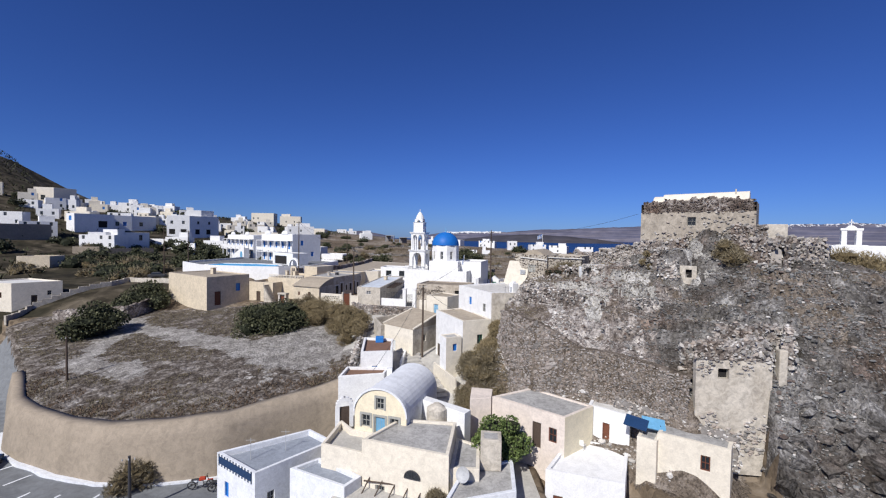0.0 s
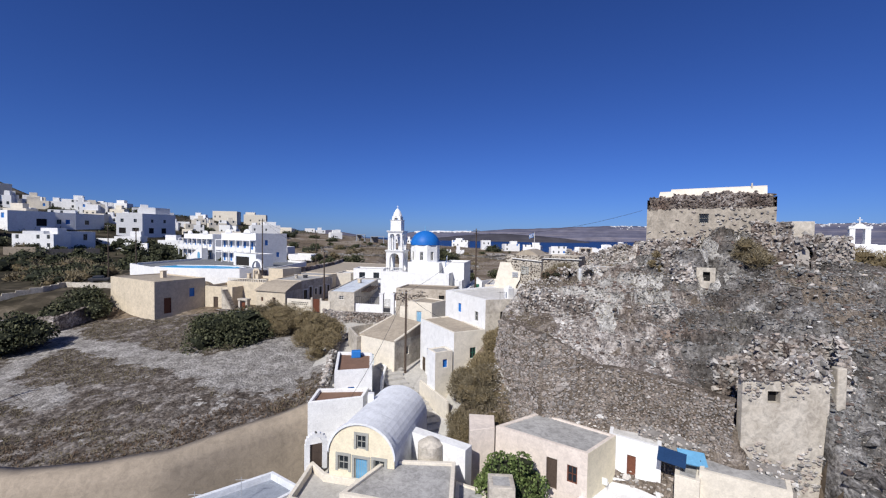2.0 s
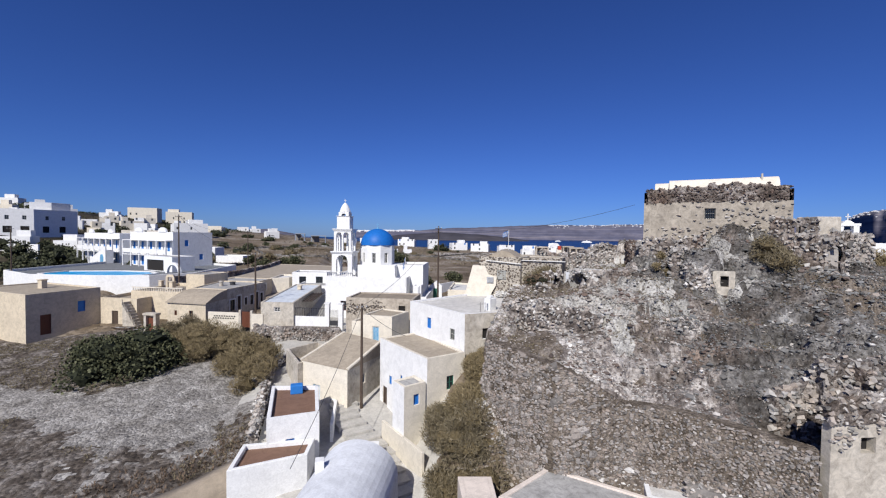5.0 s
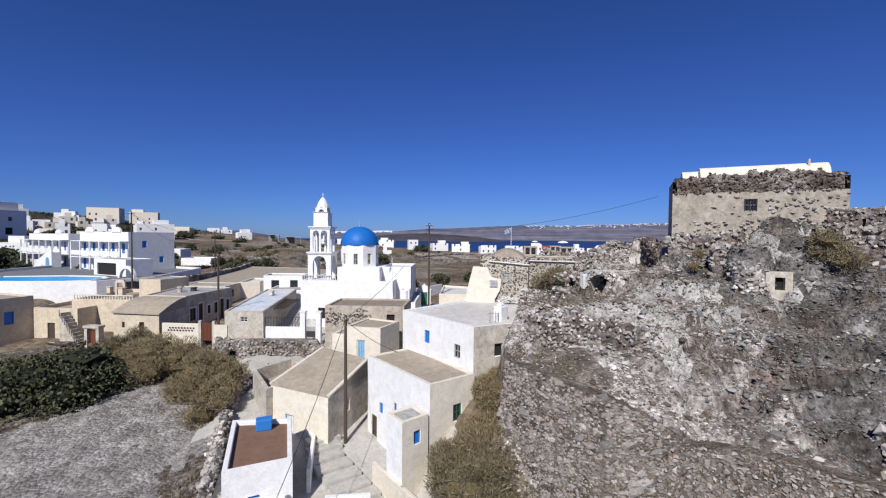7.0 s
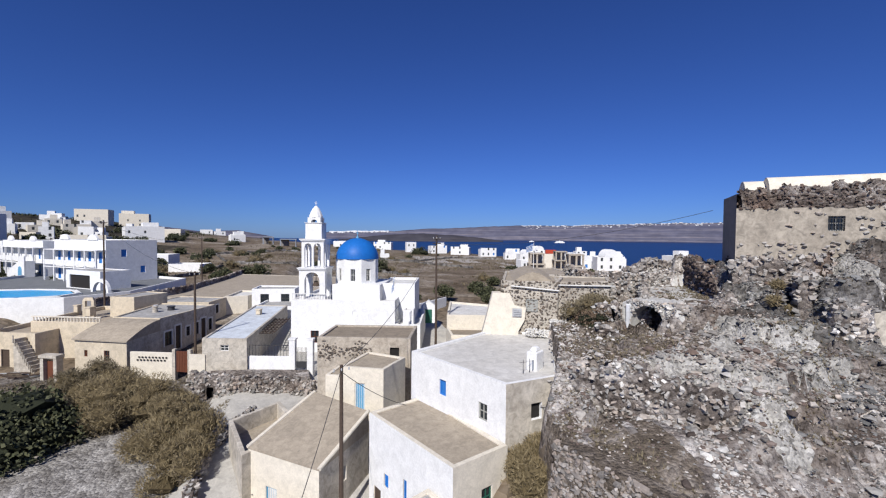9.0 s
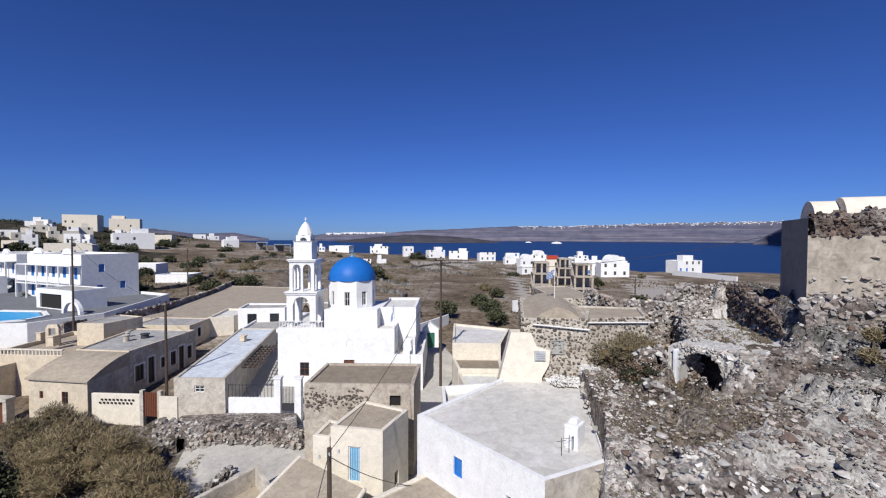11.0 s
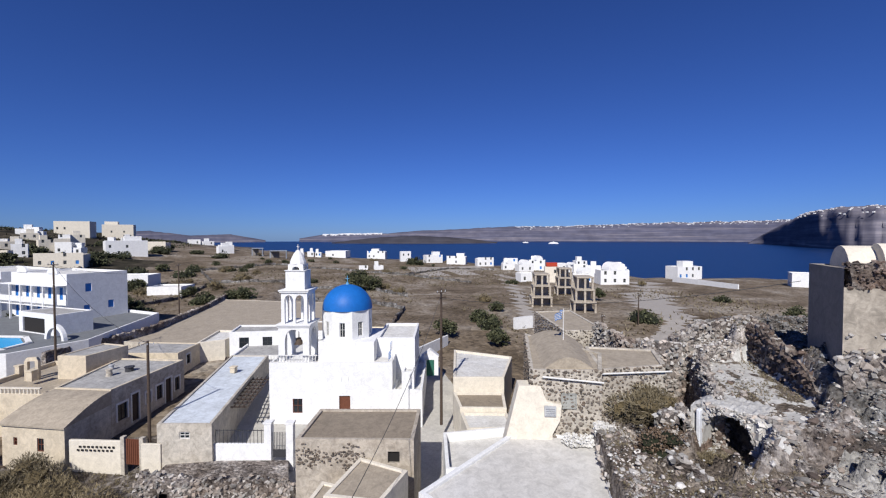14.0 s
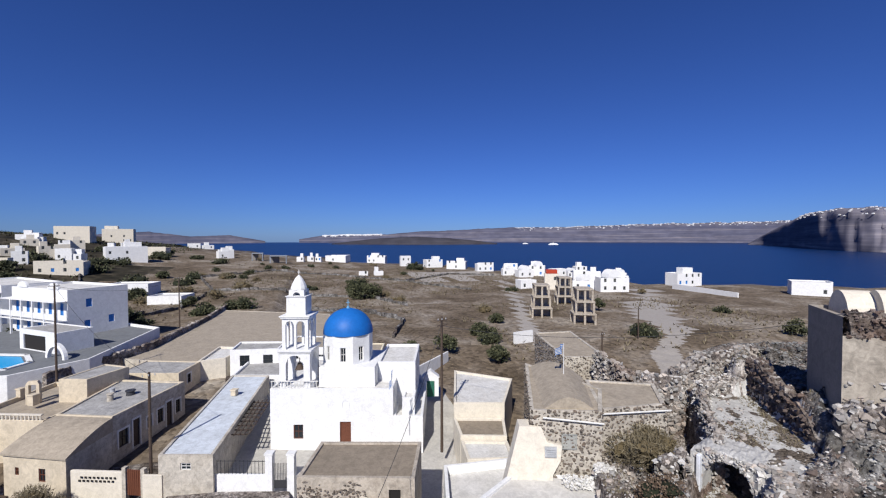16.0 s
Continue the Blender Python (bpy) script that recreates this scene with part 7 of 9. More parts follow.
for a, b2 in zip(line, line[1:]):
    g = Geo()
    a, b2 = Vector(a), Vector(b2)
    n_ = max(2, int((b2 - a).length / 1.5))
    for k in range(n_):
        q = a.lerp(b2, (k + 0.5) / n_)
        g.box((q.x, q.y, gz(q.x, q.y) - 0.8), ((b2 - a).length / n_ + 0.1, 0.4, 1.9), math.atan2((b2 - a).y, (b2 - a).x))
    part("wall_length", g.mesh("wall_length", M_PALE), lw)

# ---- plants ----
def leaves(name, centres, radii, n, size, mat, rng, squash=0.8, up=0.0):
    """Many small leaf quads in uneven clumps."""
    c = np.asarray(centres, float)
    r = np.asarray(radii, float)
    pick = rng.choice(len(c), n, p=r ** 2 / (r ** 2).sum())
    d = rng.normal(size=(n, 3))
    d /= np.linalg.norm(d, axis=1)[:, None]
    rad = r[pick] * rng.uniform(0.55, 1.05, n) ** 0.6
    p = c[pick] + d * rad[:, None] * np.array([1, 1, squash])
    a = rng.normal(size=(n, 3)) * 0.8 + d
    a[:, 2] += up
    a /= np.linalg.norm(a, axis=1)[:, None]
    b2 = np.cross(a, rng.normal(size=(n, 3)))
    b2 /= np.linalg.norm(b2, axis=1)[:, None]
    s = size * rng.uniform(0.6, 1.4, n)[:, None]
    if mat in (M_DRYBUSH, M_DRYBUSH2):          # thin twigs
        v = np.stack([p - b2 * s * 0.13, p + a * s * 1.3 + b2 * s * 0.02, p + b2 * s * 0.13, p - a * s * 0.9], 1)
    else:
        v = np.stack([p - b2 * s * 0.5, p + a * s * 0.55 + b2 * s * 0.1, p + b2 * s * 0.5, p - a * s * 0.5], 1)
    me = bpy.data.meshes.new(name)
    me.from_pydata(v.reshape(-1, 3).tolist(), [], np.arange(4 * n).reshape(n, 4).tolist())
    me.materials.append(mat)
    return me


def bush(label, x, y, w, h, mat, seed, n=2600, leaf=0.22, name="bush", lumps=9, length=None, turn=0.0, z=None, core=None):
    rng = np.random.default_rng(seed)
    z0 = gz(x, y) if z is None else z
    t = thing(name, label, name)
    length = length or w
    cs, rs = [], []
    for k in range(lumps):
        a, q = rng.uniform(0, 6.28), rng.uniform(0, 0.72) ** 0.5
        lx, ly = math.cos(a) * q * length / 2, math.sin(a) * q * w / 2
        hh = h * (1 - 0.55 * q * q) * rng.uniform(0.75, 1.05)
        r = 0.36 * min(w, length) * rng.uniform(0.6, 1.05)
        px, py = x + lx * math.cos(turn) - ly * math.sin(turn), y + lx * math.sin(turn) + ly * math.cos(turn)
        zz = (gz(px, py) if z is None else z)
        cs.append((px, py, zz + max(0.3 * r, hh - 0.75 * r)))
        rs.append(r)
    crown = part("crown", leaves("crown", cs, rs, n, leaf * (1.25 if mat in (M_DRYBUSH, M_DRYBUSH2) else 1.0), mat, rng, 0.8, 0.7 if mat in (M_DRYBUSH, M_DRYBUSH2) else 0.0), t)
    g = Geo()
    for k in range(5):
        c = cs[k % lumps]
        g.tube((x + rng.uniform(-.3, .3), y + rng.uniform(-.3, .3), z0 - 0.2), (c[0], c[1], c[2]), 0.10, 0.04, 6)
    part("trunk", g.mesh("trunk", M_BARK), t)
    # solid dark lumps paint the shade deep between the leaves
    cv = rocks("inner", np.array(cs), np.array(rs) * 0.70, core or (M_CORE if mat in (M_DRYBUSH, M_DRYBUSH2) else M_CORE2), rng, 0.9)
    part("shade_core", cv, t)["kind"] = "stuff"
    crown["kind"] = "stuff"
    return t


bush("broad olive-green fig bush in the dry field", -55.6, 70.4, 7.2, 6.0, M_LEAF, 1, 5200, 0.30)
bush("broad olive-green fig bush by the path", -59.2, 87.0, 9.5, 6.0, M_LEAF, 2, 5200, 0.32)
bush("wide green fig bush at the field's edge", -26.4, 69.2, 8.0, 5.0, M_LEAF, 3, 9000, 0.26, length=11.0, lumps=16)
bush("rounded dry brown shrub thicket", -18.2, 72.6, 6.4, 4.7, M_DRYBUSH, 4, 20000, 0.12, length=8.0, lumps=12)
bush("rounded dry brown shrub thicket", -12.4, 66.0, 5.2, 4.6, M_DRYBUSH, 5, 18000, 0.12, length=7.0, turn=-0.9, lumps=10)
bush("greyish dry shrubs beside the thicket", -24.2, 78.6, 4.5, 3.6, M_DRYBUSH2, 6, 9000, 0.13, length=6.0)
bush("low dry brown shrub", -10.9, 61.0, 3.4, 3.4, M_DRYBUSH, 7, 7000, 0.13, length=4.8, turn=1.4)
bush("golden-brown dry shrubs filling the bank below the beige wall", 9.4, 49.0, 3.4, 2.9, M_DRYBUSH, 8, 20000, 0.12, length=4.2, turn=0.3, lumps=16, z=7.4)
bush("golden-brown dry shrubs on the bank by the retaining wall", 7.9, 47.2, 3.6, 2.3, M_DRYBUSH, 18, 20000, 0.12, length=5.0, turn=0.9, lumps=18, z=6.3)
bush("dry grey-brown shrubs spilling down the bank", 6.4, 45.0, 4.4, 1.9, M_DRYBUSH2, 9, 22000, 0.12, length=5.6, turn=0.9, lumps=20, z=4.6)
bush("dry grey-brown shrubs at the foot of the bank", 5.8, 42.4, 4.2, 1.5, M_DRYBUSH2, 19, 15000, 0.12, length=5.4, turn=0.8, lumps=16)
bush("dry grey-brown shrubs between the cream house and the wall", 6.0, 47.0, 3.4, 1.5, M_DRYBUSH2, 20, 15000, 0.12, length=6.0, turn=0.95, lumps=16, z=5.2)
bush("leafy green tree between the front houses", 6.6, 34.2, 3.4, 6.2, M_LEAFBRIGHT, 10, 9000, 0.17, name="tree", z=-1.0, lumps=14, length=4.0)
bush("dry bramble before the stone house", 19.0, 59.2, 3.4, 2.8, M_DRYBUSH2, 11, 4500, 0.14, lumps=9)
bush("low brown weeds in the court before the cave", 19.4, 54.4, 1.8, 0.6, M_DRYBUSH2, 61, 2600, 0.10, lumps=8, length=2.6)
bush("low brown weeds on the shelf by the rubble", 16.6, 55.6, 2.4, 0.6, M_WEED, 62, 3000, 0.10, lumps=9, length=3.4)
bush("dry shrub below the fort", 32.4, 44.2, 2.8, 2.0, M_DRYBUSH2, 12, 3500, 0.16)
bush("yellowish shrub in the ruins", 25.6, 49.2, 1.4, 1.2, M_DRYBUSH, 13, 1500, 0.12, lumps=5)
bush("yellow-green shrubs by the white chapel", 51.5, 48.5, 5.0, 2.6, M_DRYBUSH, 14, 3500, 0.2, length=7)
bush("yellow-green shrubs by the white chapel", 62.0, 49.0, 5.0, 2.2, M_DRYBUSH2, 15, 3000, 0.2, length=7)
bush("grey shrub before the low road", -27.0, 38.4, 3.2, 2.6, M_DRYBUSH2, 16, 3000, 0.16, z=-4.3)
bush("dark bougainvillea over the pergola", 1.0, 28.6, 1.8, 1.6, M_DRYBUSH2, 17, 1800, 0.13, z=0.2, lumps=5)
TREES = ((31, 112, 3.9, 2.8), (40, 130, 3.5, 2.7), (32, 120, 4.0, 3.3), (28, 101, 3.9, 3.2), (15, 110, 2.6, 2.2), (21, 108, 4.0, 3.6), (75, 138, 2.9, 4.1), (65, 109, 5.9, 2.4), (96, 101, 4.1, 3.6), (-21, 166, 7.2, 4.1), (-30, 250, 5.2, 2.6), (57, 290, 10, 5.5),
         (-44, 156, 4.3, 3.3), (-55, 196, 6.6, 4.4), (-91, 277, 8.1, 3.8), (-82, 311, 11, 5.1), (-36, 177, 4.3, 3.3))
for k, (x, y, w_, h_) in enumerate(TREES):
    bush("dark green shrub on the dry slope", x, y, w_, h_, M_LEAF, 30 + k, 900, 0.3 if w_ < 6 else 0.45, lumps=6)
bush("large dark spreading tree behind the church", 15, 188, 10.5, 8.0, M_LEAF, 48, 3200, 0.5, name="tree", lumps=12)
rg = np.random.default_rng(99)
for k in range(60):
    x, y = rg.uniform(-215, -50), rg.uniform(118, 330)
    bush("dark shrub between the hillside houses", x, y, rg.uniform(5, 9), rg.uniform(2.5, 5), M_LEAF, 160 + k, 420, 0.6, lumps=6)
for k in range(48):
    x, y = rg.uniform(-62, 118), rg.uniform(118, 320)
    if y > coast(x) - 25 or abs(x + 14) < 22 and y < 165 or abs(x - np.interp(y, [74, 92, 112, 136, 160, 185], [30, 45, 62, 86, 104, 118])) < 7:
        continue
    bush("low dark shrub on the dry slope behind the church", x, y, rg.uniform(2, 5.5), rg.uniform(0.8, 2.6), M_LEAF if k % 3 else M_DRYBUSH2, 900 + k, 300, 0.4, lumps=5)
for k in range(10):
    x, y = rg.uniform(-60, -25), rg.uniform(150, 260)
    bush("dark shrub along the upper field walls", x, y, rg.uniform(4, 8), rg.uniform(2, 3.4), M_DRYBUSH2 if k % 2 else M_LEAF, 90 + k, 420, 0.5, lumps=6)

# low tufts on the ground
def tufts(name, label, region, n, size, mat, seed, keep):
    rng = np.random.default_rng(seed)
    x = rng.uniform(region[0], region[1], n)
    y = rng.uniform(region[2], region[3], n)
    ok = keep(x, y)
    x, y = x[ok], y[ok]
    n = len(x)
    z = ground_h(x, y)
    P = np.stack([x, y, z], 1)
    V = []
    blades = 5
    for b_ in range(blades):
        a = rng.uniform(0, 6.28, n)
        s = size * rng.uniform(0.5, 1.3, n)
        d = np.stack([np.cos(a), np.sin(a), np.zeros(n)], 1)
        tip = P + d * s[:, None] * 0.9 + np.array([0, 0, 1]) * (s * rng.uniform(0.5, 1.2, n))[:, None]
        side = np.stack([-np.sin(a), np.cos(a), np.zeros(n)], 1) * s[:, None] * 0.2
        V.append(np.stack([P - side - [0, 0, .03], P + side - [0, 0, .03], tip], 1))
    V = np.concatenate(V, 1).reshape(-1, 3)
    me = bpy.data.meshes.new(name)
    me.from_pydata(V.tolist(), [], np.arange(len(V)).reshape(-1, 3).tolist())
    me.materials.append(mat)
    tagged(new(name, me), label, "dry grass", kind="stuff")


infield = lambda x, y: (y > wall_y(x) + 1.0) & (y < 84) & (np.abs(y - (58.0 + 0.20 * (x + 20) + 2.0 * np.sin(x * 0.09))) > 1.2) & (fbm(x, y, 0.25, 3, 4.0) > -0.12)
tufts("field_grass", "dry brown tufts over the stony field", (-75, -10, 42, 84), 40000, 0.16, M_DRYBUSH2, 201, lambda x, y: infield(x, y) & (worn(x, y) < 0.5))
tufts("field_weeds", "reddish dry weeds along the field's edge", (-50, -9.5, 41, 56), 9000, 0.2, M_WEED, 202, lambda x, y: (y > wall_y(x) + 0.8) & (y < wall_y(x) + 6 + 3 * fbm(x, y, 0.2)) & (fbm(x, y, 0.3, 3, 7.0) > 0.05))
tufts("slope_grass", "sparse dry grass between the rocks", (8, 46, 40, 66), 22000, 0.13, M_DRYBUSH2, 203, lambda x, y: (hill_d(x, y) > 0.4) & (fbm(x, y, 0.3, 3, 2.0) > 0.0))
tufts("far_scrub", "dry scrub over the far slopes", (-70, 130, 100, 300), 9000, 0.6, M_DRYBUSH2, 204, lambda x, y: (y < coast(x) - 8) & (fbm(x, y, 0.04, 3, 2.0) > -0.05) & (np.hypot(x + 10, y - 120) > 45))

tufts("hillside_scrub", "dark low scrub over the village hill", (-420, -85, 110, 460), 7000, 1.3, M_LEAF, 205, lambda x, y: fbm(x, y, 0.03, 3, 5.0) > -0.15)

# ---- loose stones on the hill ----
def hill_stones():
    rng = np.random.default_rng(7)
    n = 420000
    x, y = rng.uniform(9, 62, n), rng.uniform(22, 70, n)
    d = hill_d(x, y)
    dens = (0.22 + 0.78 * smooth(-0.05, 0.28, fbm(x, y, 0.26, 3, 5.0))) * (0.3 + 0.7 * smooth(60, 30, x))
    ci, ct = cave_frame(x, y)
    bare = (plan_d(x, y, FLOOR) > -0.1) | (ci > -2.6) & (ci < 2.6) & (np.abs(ct) < 1.4)
    bare |= (np.hypot(x - 11.3, (y - 44.2) * 0.75) < 2.2) | (np.hypot((x - 15.0) * 0.8, (y - 52.6) * 0.62) < 2.3) & (fbm(x, y, 0.5, 2, 3.0) < 0.1)
    inside_fort = (np.abs((x - 33.1) * 0.765 - (y - 51.3) * 0.644) < 6.0) & (np.abs((x - 33.1) * 0.644 + (y - 51.3) * 0.765) < 2.5)
    ok = (d > 0.3) & (rng.uniform(0, 1, n) < dens) & ~(bare & (rng.uniform(0, 1, n) > 0.08)) & ~inside_fort
    x, y = x[ok], y[ok]
    s = np.minimum(0.04 + rng.pareto(2.6, len(x)) * 0.036, 0.24)
    z = ground_h(x, y) + s * 0.15
    # dark stones increase to the right, partly to paint the view's edge darkening
    right = smooth(14, 23, x - 0.55 * (y - 40))
    half = rng.uniform(0, 1, len(x)) < 0.74 - 0.62 * right
    grey = ~half & (rng.uniform(0, 1, len(x)) < 0.15 + 0.65 * right)
    for sel, mt, nm, lb in ((half, M_HILLSTONE, "hill_stones", "grey and ashen loose stones over the hill"), (grey, M_GREYSTONE, "grey_hill_stones", "dark grey coarse rubble over the hill"), (~half & ~grey, M_STONEDARK, "dark_hill_stones", "dark red-brown lava stones over the hill")):
        me = rocks(nm, np.stack([x, y, z], 1)[sel], s[sel], mt, rng)
        tagged(new(nm, me), lb, "stones", kind="stuff")
    # large boulders at the lower right foot
    n = 90
    x, y = rng.uniform(24, 36, n), rng.uniform(22, 31, n)
    z = ground_h(x, y)
    me = blocks("boulders", np.stack([x, y, z], 1), rng.uniform(0.3, 1.1, n), M_ROCKDARK, rng, 0.9)
    tagged(new("boulders", me), "large rough grey boulders at the hill's foot", "boulders", kind="stuff")


hill_stones()

# ---- poles, wires and flags ----
def pole(label, x, y, z0, z1, mat, arms=1, group=""):
    t = thing("utility_pole", label, "utility pole", group)
    g = Geo()
    g.tube((x, y, z0), (x, y, z1), 0.15, 0.10, 10)
    part("post", g.mesh("post", mat), t)
    for k in range(arms):
        g = Geo()
        g.box((x, y - 0.1, z1 - 0.4 - 0.5 * k), (1.1, 0.09, 0.09), 0.3)
        part("crossarm", g.mesh("crossarm", M_DARKWOOD), t)
    for s in (-0.45, 0.0, 0.45):
        g = Geo()
        g.tube((x + s * 0.95, y - 0.1 + s * 0.3, z1 - 0.31), (x + s * 0.95, y - 0.1 + s * 0.3, z1 - 0.16), 0.05, 0.035, 8)
        part("insulator", g.mesh("insulator", M_GALV), t)
    return t


pole("tall brown wooden utility pole beside the lane", 10.8, 76.5, 7.5, 20.8, M_DARKWOOD, 2)
pole("brown wooden utility pole by the beige lane house", -0.75, 54.6, 2.5, 13.2, M_DARKWOOD, 0)
pole("slender wooden utility pole by the shed", -14.8, 79.6, 5.0, 16.8, M_DARKWOOD, 0)
pole("dark wooden utility pole beside the pool terrace", -33.0, 103.6, 8.0, 22.7, M_DARKWOOD, 1)
pole("wooden utility pole on the upper lane", -29.4, 142.0, 8.0, 20.1, M_DARKWOOD, 1)
pole("thin dark pole at the field's corner", -44.8, 52.0, -1.0, 6.5, M_DARKWOOD, 0)
pole("dark utility pole above the field", -75.0, 118.0, 5.0, 21.0, M_DARKWOOD, 1)
pole("dark utility pole above the field", -66.0, 114.0, 5.0, 20.0, M_DARKWOOD, 1)
pole("small dark utility pole on the far slope", 61.0, 107.0, 7.0, 14.6, M_DARKWOOD, 1)
pole("small dark utility pole on the far slope", 41.0, 92.0, 7.0, 14.0, M_DARKWOOD, 1)
pole("thin dark pole by the low road", -24.5, 34.5, -4.5, 0.8, M_METAL, 0)


def wire(a, b2, sag, label="dark sagging overhead cable"):
    a, b2 = Vector(a), Vector(b2)
    cu = bpy.data.curves.new("cable", "CURVE")
    cu.dimensions = "3D"
    cu.bevel_depth = 0.018
    sp = cu.splines.new("POLY")
    sp.points.add(16)
    for k in range(17):
        t = k / 16
        p = a.lerp(b2, t)
        sp.points[k].co = (p.x, p.y, p.z - sag * 4 * t * (1 - t), 1)
    cu.materials.append(M_METAL)
    tagged(new("cable", cu), label, "cable")


wire((10.8, 76.4, 20.3), (-0.75, 54.6, 13.0), 1.2)
wire((10.8, 76.4, 19.9), (28.0, 56.0, 23.0), 1.0)
wire((-0.75, 54.6, 13.0), (-5.0, 40.0, 6.5), 0.5)
wire((-0.75, 54.6, 12.8), (4.5, 57.0, 9.2), 0.4)
wire((-14.8, 79.6, 16.6), (-33.0, 103.6, 22.4), 1.2)
wire((-33.0, 103.6, 22.3), (-29.4, 142.0, 19.8), 1.5)


def flag(label, x, y, z0, z1, w_, h_, hang):
    t = thing("flag", label, "flag")
    g = Geo()
    g.tube((x, y, z0), (x, y, z1), 0.04, 0.025, 8)
    part("pole", g.mesh("pole", M_FRAMEW), t)
    for st in range(9):
        g = Geo()
        n = 10
        for k in range(n):
            pts = []
            for kk, jj in ((k, st), (k + 1, st), (k + 1, st + 1), (k, st + 1)):
                u, v = kk / n, jj / 9
                if hang:
                    px, pz = 0.05 + 0.22 * w_ * u + 0.05 * math.sin(9 * u), z1 - 0.1 - h_ * v * 0.75 - u * w_ * 0.8
                else:
                    px, pz = 0.05 + w_ * u, z1 - 0.1 - h_ * v - 0.25 * u * u
                pts.append((x - px * 0.9, y - px * 0.3 + 0.16 * math.sin(7 * u + 2 * v), pz))
            g.face(list(reversed(pts)))
        part("stripe", g.mesh("stripe", M_BLUE if st % 2 == 0 else M_FRAMEW), t)


flag("blue and white striped flag hanging on a white pole", 5.9, 75.9, 12.0, 16.3, 1.5, 1.1, True)
flag("blue and white striped flag on the stone house", 17.6, 66.0, 17.6, 20.2, 0.9, 0.6, False)

# ---- small things of the front row ----
pg = thing("pergola", "dark wooden pergola over the front yard", "pergola")
for k in range(6):
    g = Geo()
    g.tube((-5.0 + k * 1.05, 30.0 - 0.2 * k, -0.9), (-3.9 + k * 1.05, 31.6 - 0.3 * k, 0.9), 0.05, 0.05, 6)
    part("rafter", g.mesh("rafter", M_DARKWOOD), pg)
for z, o_ in ((-0.8, 0.0), (0.7, 1.3)):
    g = Geo()
    g.tube((-5.4 + o_ * 0.8, 30.1 + o_, z), (1.5 + o_ * 0.8, 28.8 + o_ * 0.9, z), 0.06, 0.06, 6)
    part("beam", g.mesh("beam", M_DARKWOOD), pg)
aw = thing("fanlight", "half-round window with dark glazing bars", "window")
g = Geo()
seg = 12
q0, e0 = Vector((-0.6, 30.28)), Vector((0.941, -0.337))
pts = [(*(q0 + e0 * (0.62 * math.cos(math.pi * k / seg))), 1.5 + 0.62 * math.sin(math.pi * k / seg)) for k in range(seg + 1)]
g.face(pts)
part("glass", g.mesh("glass", M_GLASS), aw)
g = Geo()
for k in range(5):
    t = math.pi * k / 4
    a = q0 - Vector((0.01, 0.03))
    g.tube((a.x, a.y, 1.5), (a.x + 0.62 * e0.x * math.cos(t), a.y + 0.62 * e0.y * math.cos(t), 1.5 + 0.62 * math.sin(t)), 0.025, 0.025, 6)
for k in range(seg):
    g.tube(pts[k], pts[k + 1], 0.05, 0.05, 6)
part("bars", g.mesh("bars", M_METAL), aw)
sdh = thing("satellite_dish", "pale grey satellite dish on the roof edge", "satellite dish")
g = Geo()
cx_, cy_, cz_ = 3.2, 29.5, 2.3
dirn = Vector((-0.5, -0.75, 0.45)).normalized()
u_ = dirn.orthogonal().normalized()
w_ = dirn.cross(u_)
rings = [(0.0, 0.0), (0.22, 0.02), (0.42, 0.09), (0.55, 0.17)]
base = Vector((cx_, cy_, cz_))
for (r0, h0), (r1, h1) in zip(rings, rings[1:]):
    for k in range(16):
        t0, t1 = 2 * math.pi * k / 16, 2 * math.pi * (k + 1) / 16
        g.face([tuple(base + dirn * h + (u_ * math.cos(t) + w_ * math.sin(t)) * r) for r, h, t in ((r0, h0, t0), (r1, h1, t0), (r1, h1, t1), (r0, h0, t1))])
part("dish", g.mesh("dish", M_GALV), sdh)
g = Geo()
g.tube((3.2, 29.6, 1.6), (3.2, 29.52, 2.3), 0.03, 0.03, 6)
part("mast", g.mesh("mast", M_METAL), sdh)
for x, y, z in ((-14.6, 35.0, 0.3), (-12.2, 36.6, 0.3)):
    an = thing("antenna", "thin metal roof antenna", "antenna")
    g = Geo()
    g.tube((x, y, z), (x, y, z + 1.9), 0.025, 0.02, 6)
    g.tube((x - 0.4, y, z + 1.7), (x + 0.4, y, z + 1.7), 0.015, 0.015, 6)
    part("mast", g.mesh("mast", M_GALV), an)
rw = thing("railing_screen", "dark blue railing screen on the roof terrace", "railing")
g = Geo()
q = Vector((-16.6, 34.6))
for k in range(12):
    a = Vector((-17.3, 35.0)).lerp(Vector((-13.4, 32.3)), k / 11)
    g.box((a.x, a.y, -0.2), (0.06, 0.05, 1.0), -0.6)
g.box((-15.35, 33.65, 0.0), (4.6, 0.04, 0.6), -0.605)
part("panel", g.mesh("panel", M_SOLAR), rw)
# chairs on the white terrace
def chair(label, x, y, z, rz, mat):
    c = thing("garden_chair", label, "chair", "chairs on the terrace")
    for nm, bx in (("seat", (0, 0, 0.42, 0.45, 0.45, 0.05)), ("backrest", (0, 0.22, 0.47, 0.45, 0.05, 0.45))):
        g = Geo()
        g.box(bx[:3], bx[3:])
        part(nm, g.mesh(nm, mat), c)
    for sx in (-0.19, 0.19):
        for sy in (-0.19, 0.19):
            g = Geo()
            g.tube((sx, sy, 0), (sx, sy, 0.42), 0.025, 0.025, 6)
            part("leg", g.mesh("leg", mat), c)
    c.matrix_basis = pose(x, y, z, 0, 0, rz)


chair("white plastic garden chair", 11.6, 33.6, 1.65, 20, M_FRAMEW)
chair("white plastic garden chair", 12.6, 34.4, 1.65, 70, M_FRAMEW)
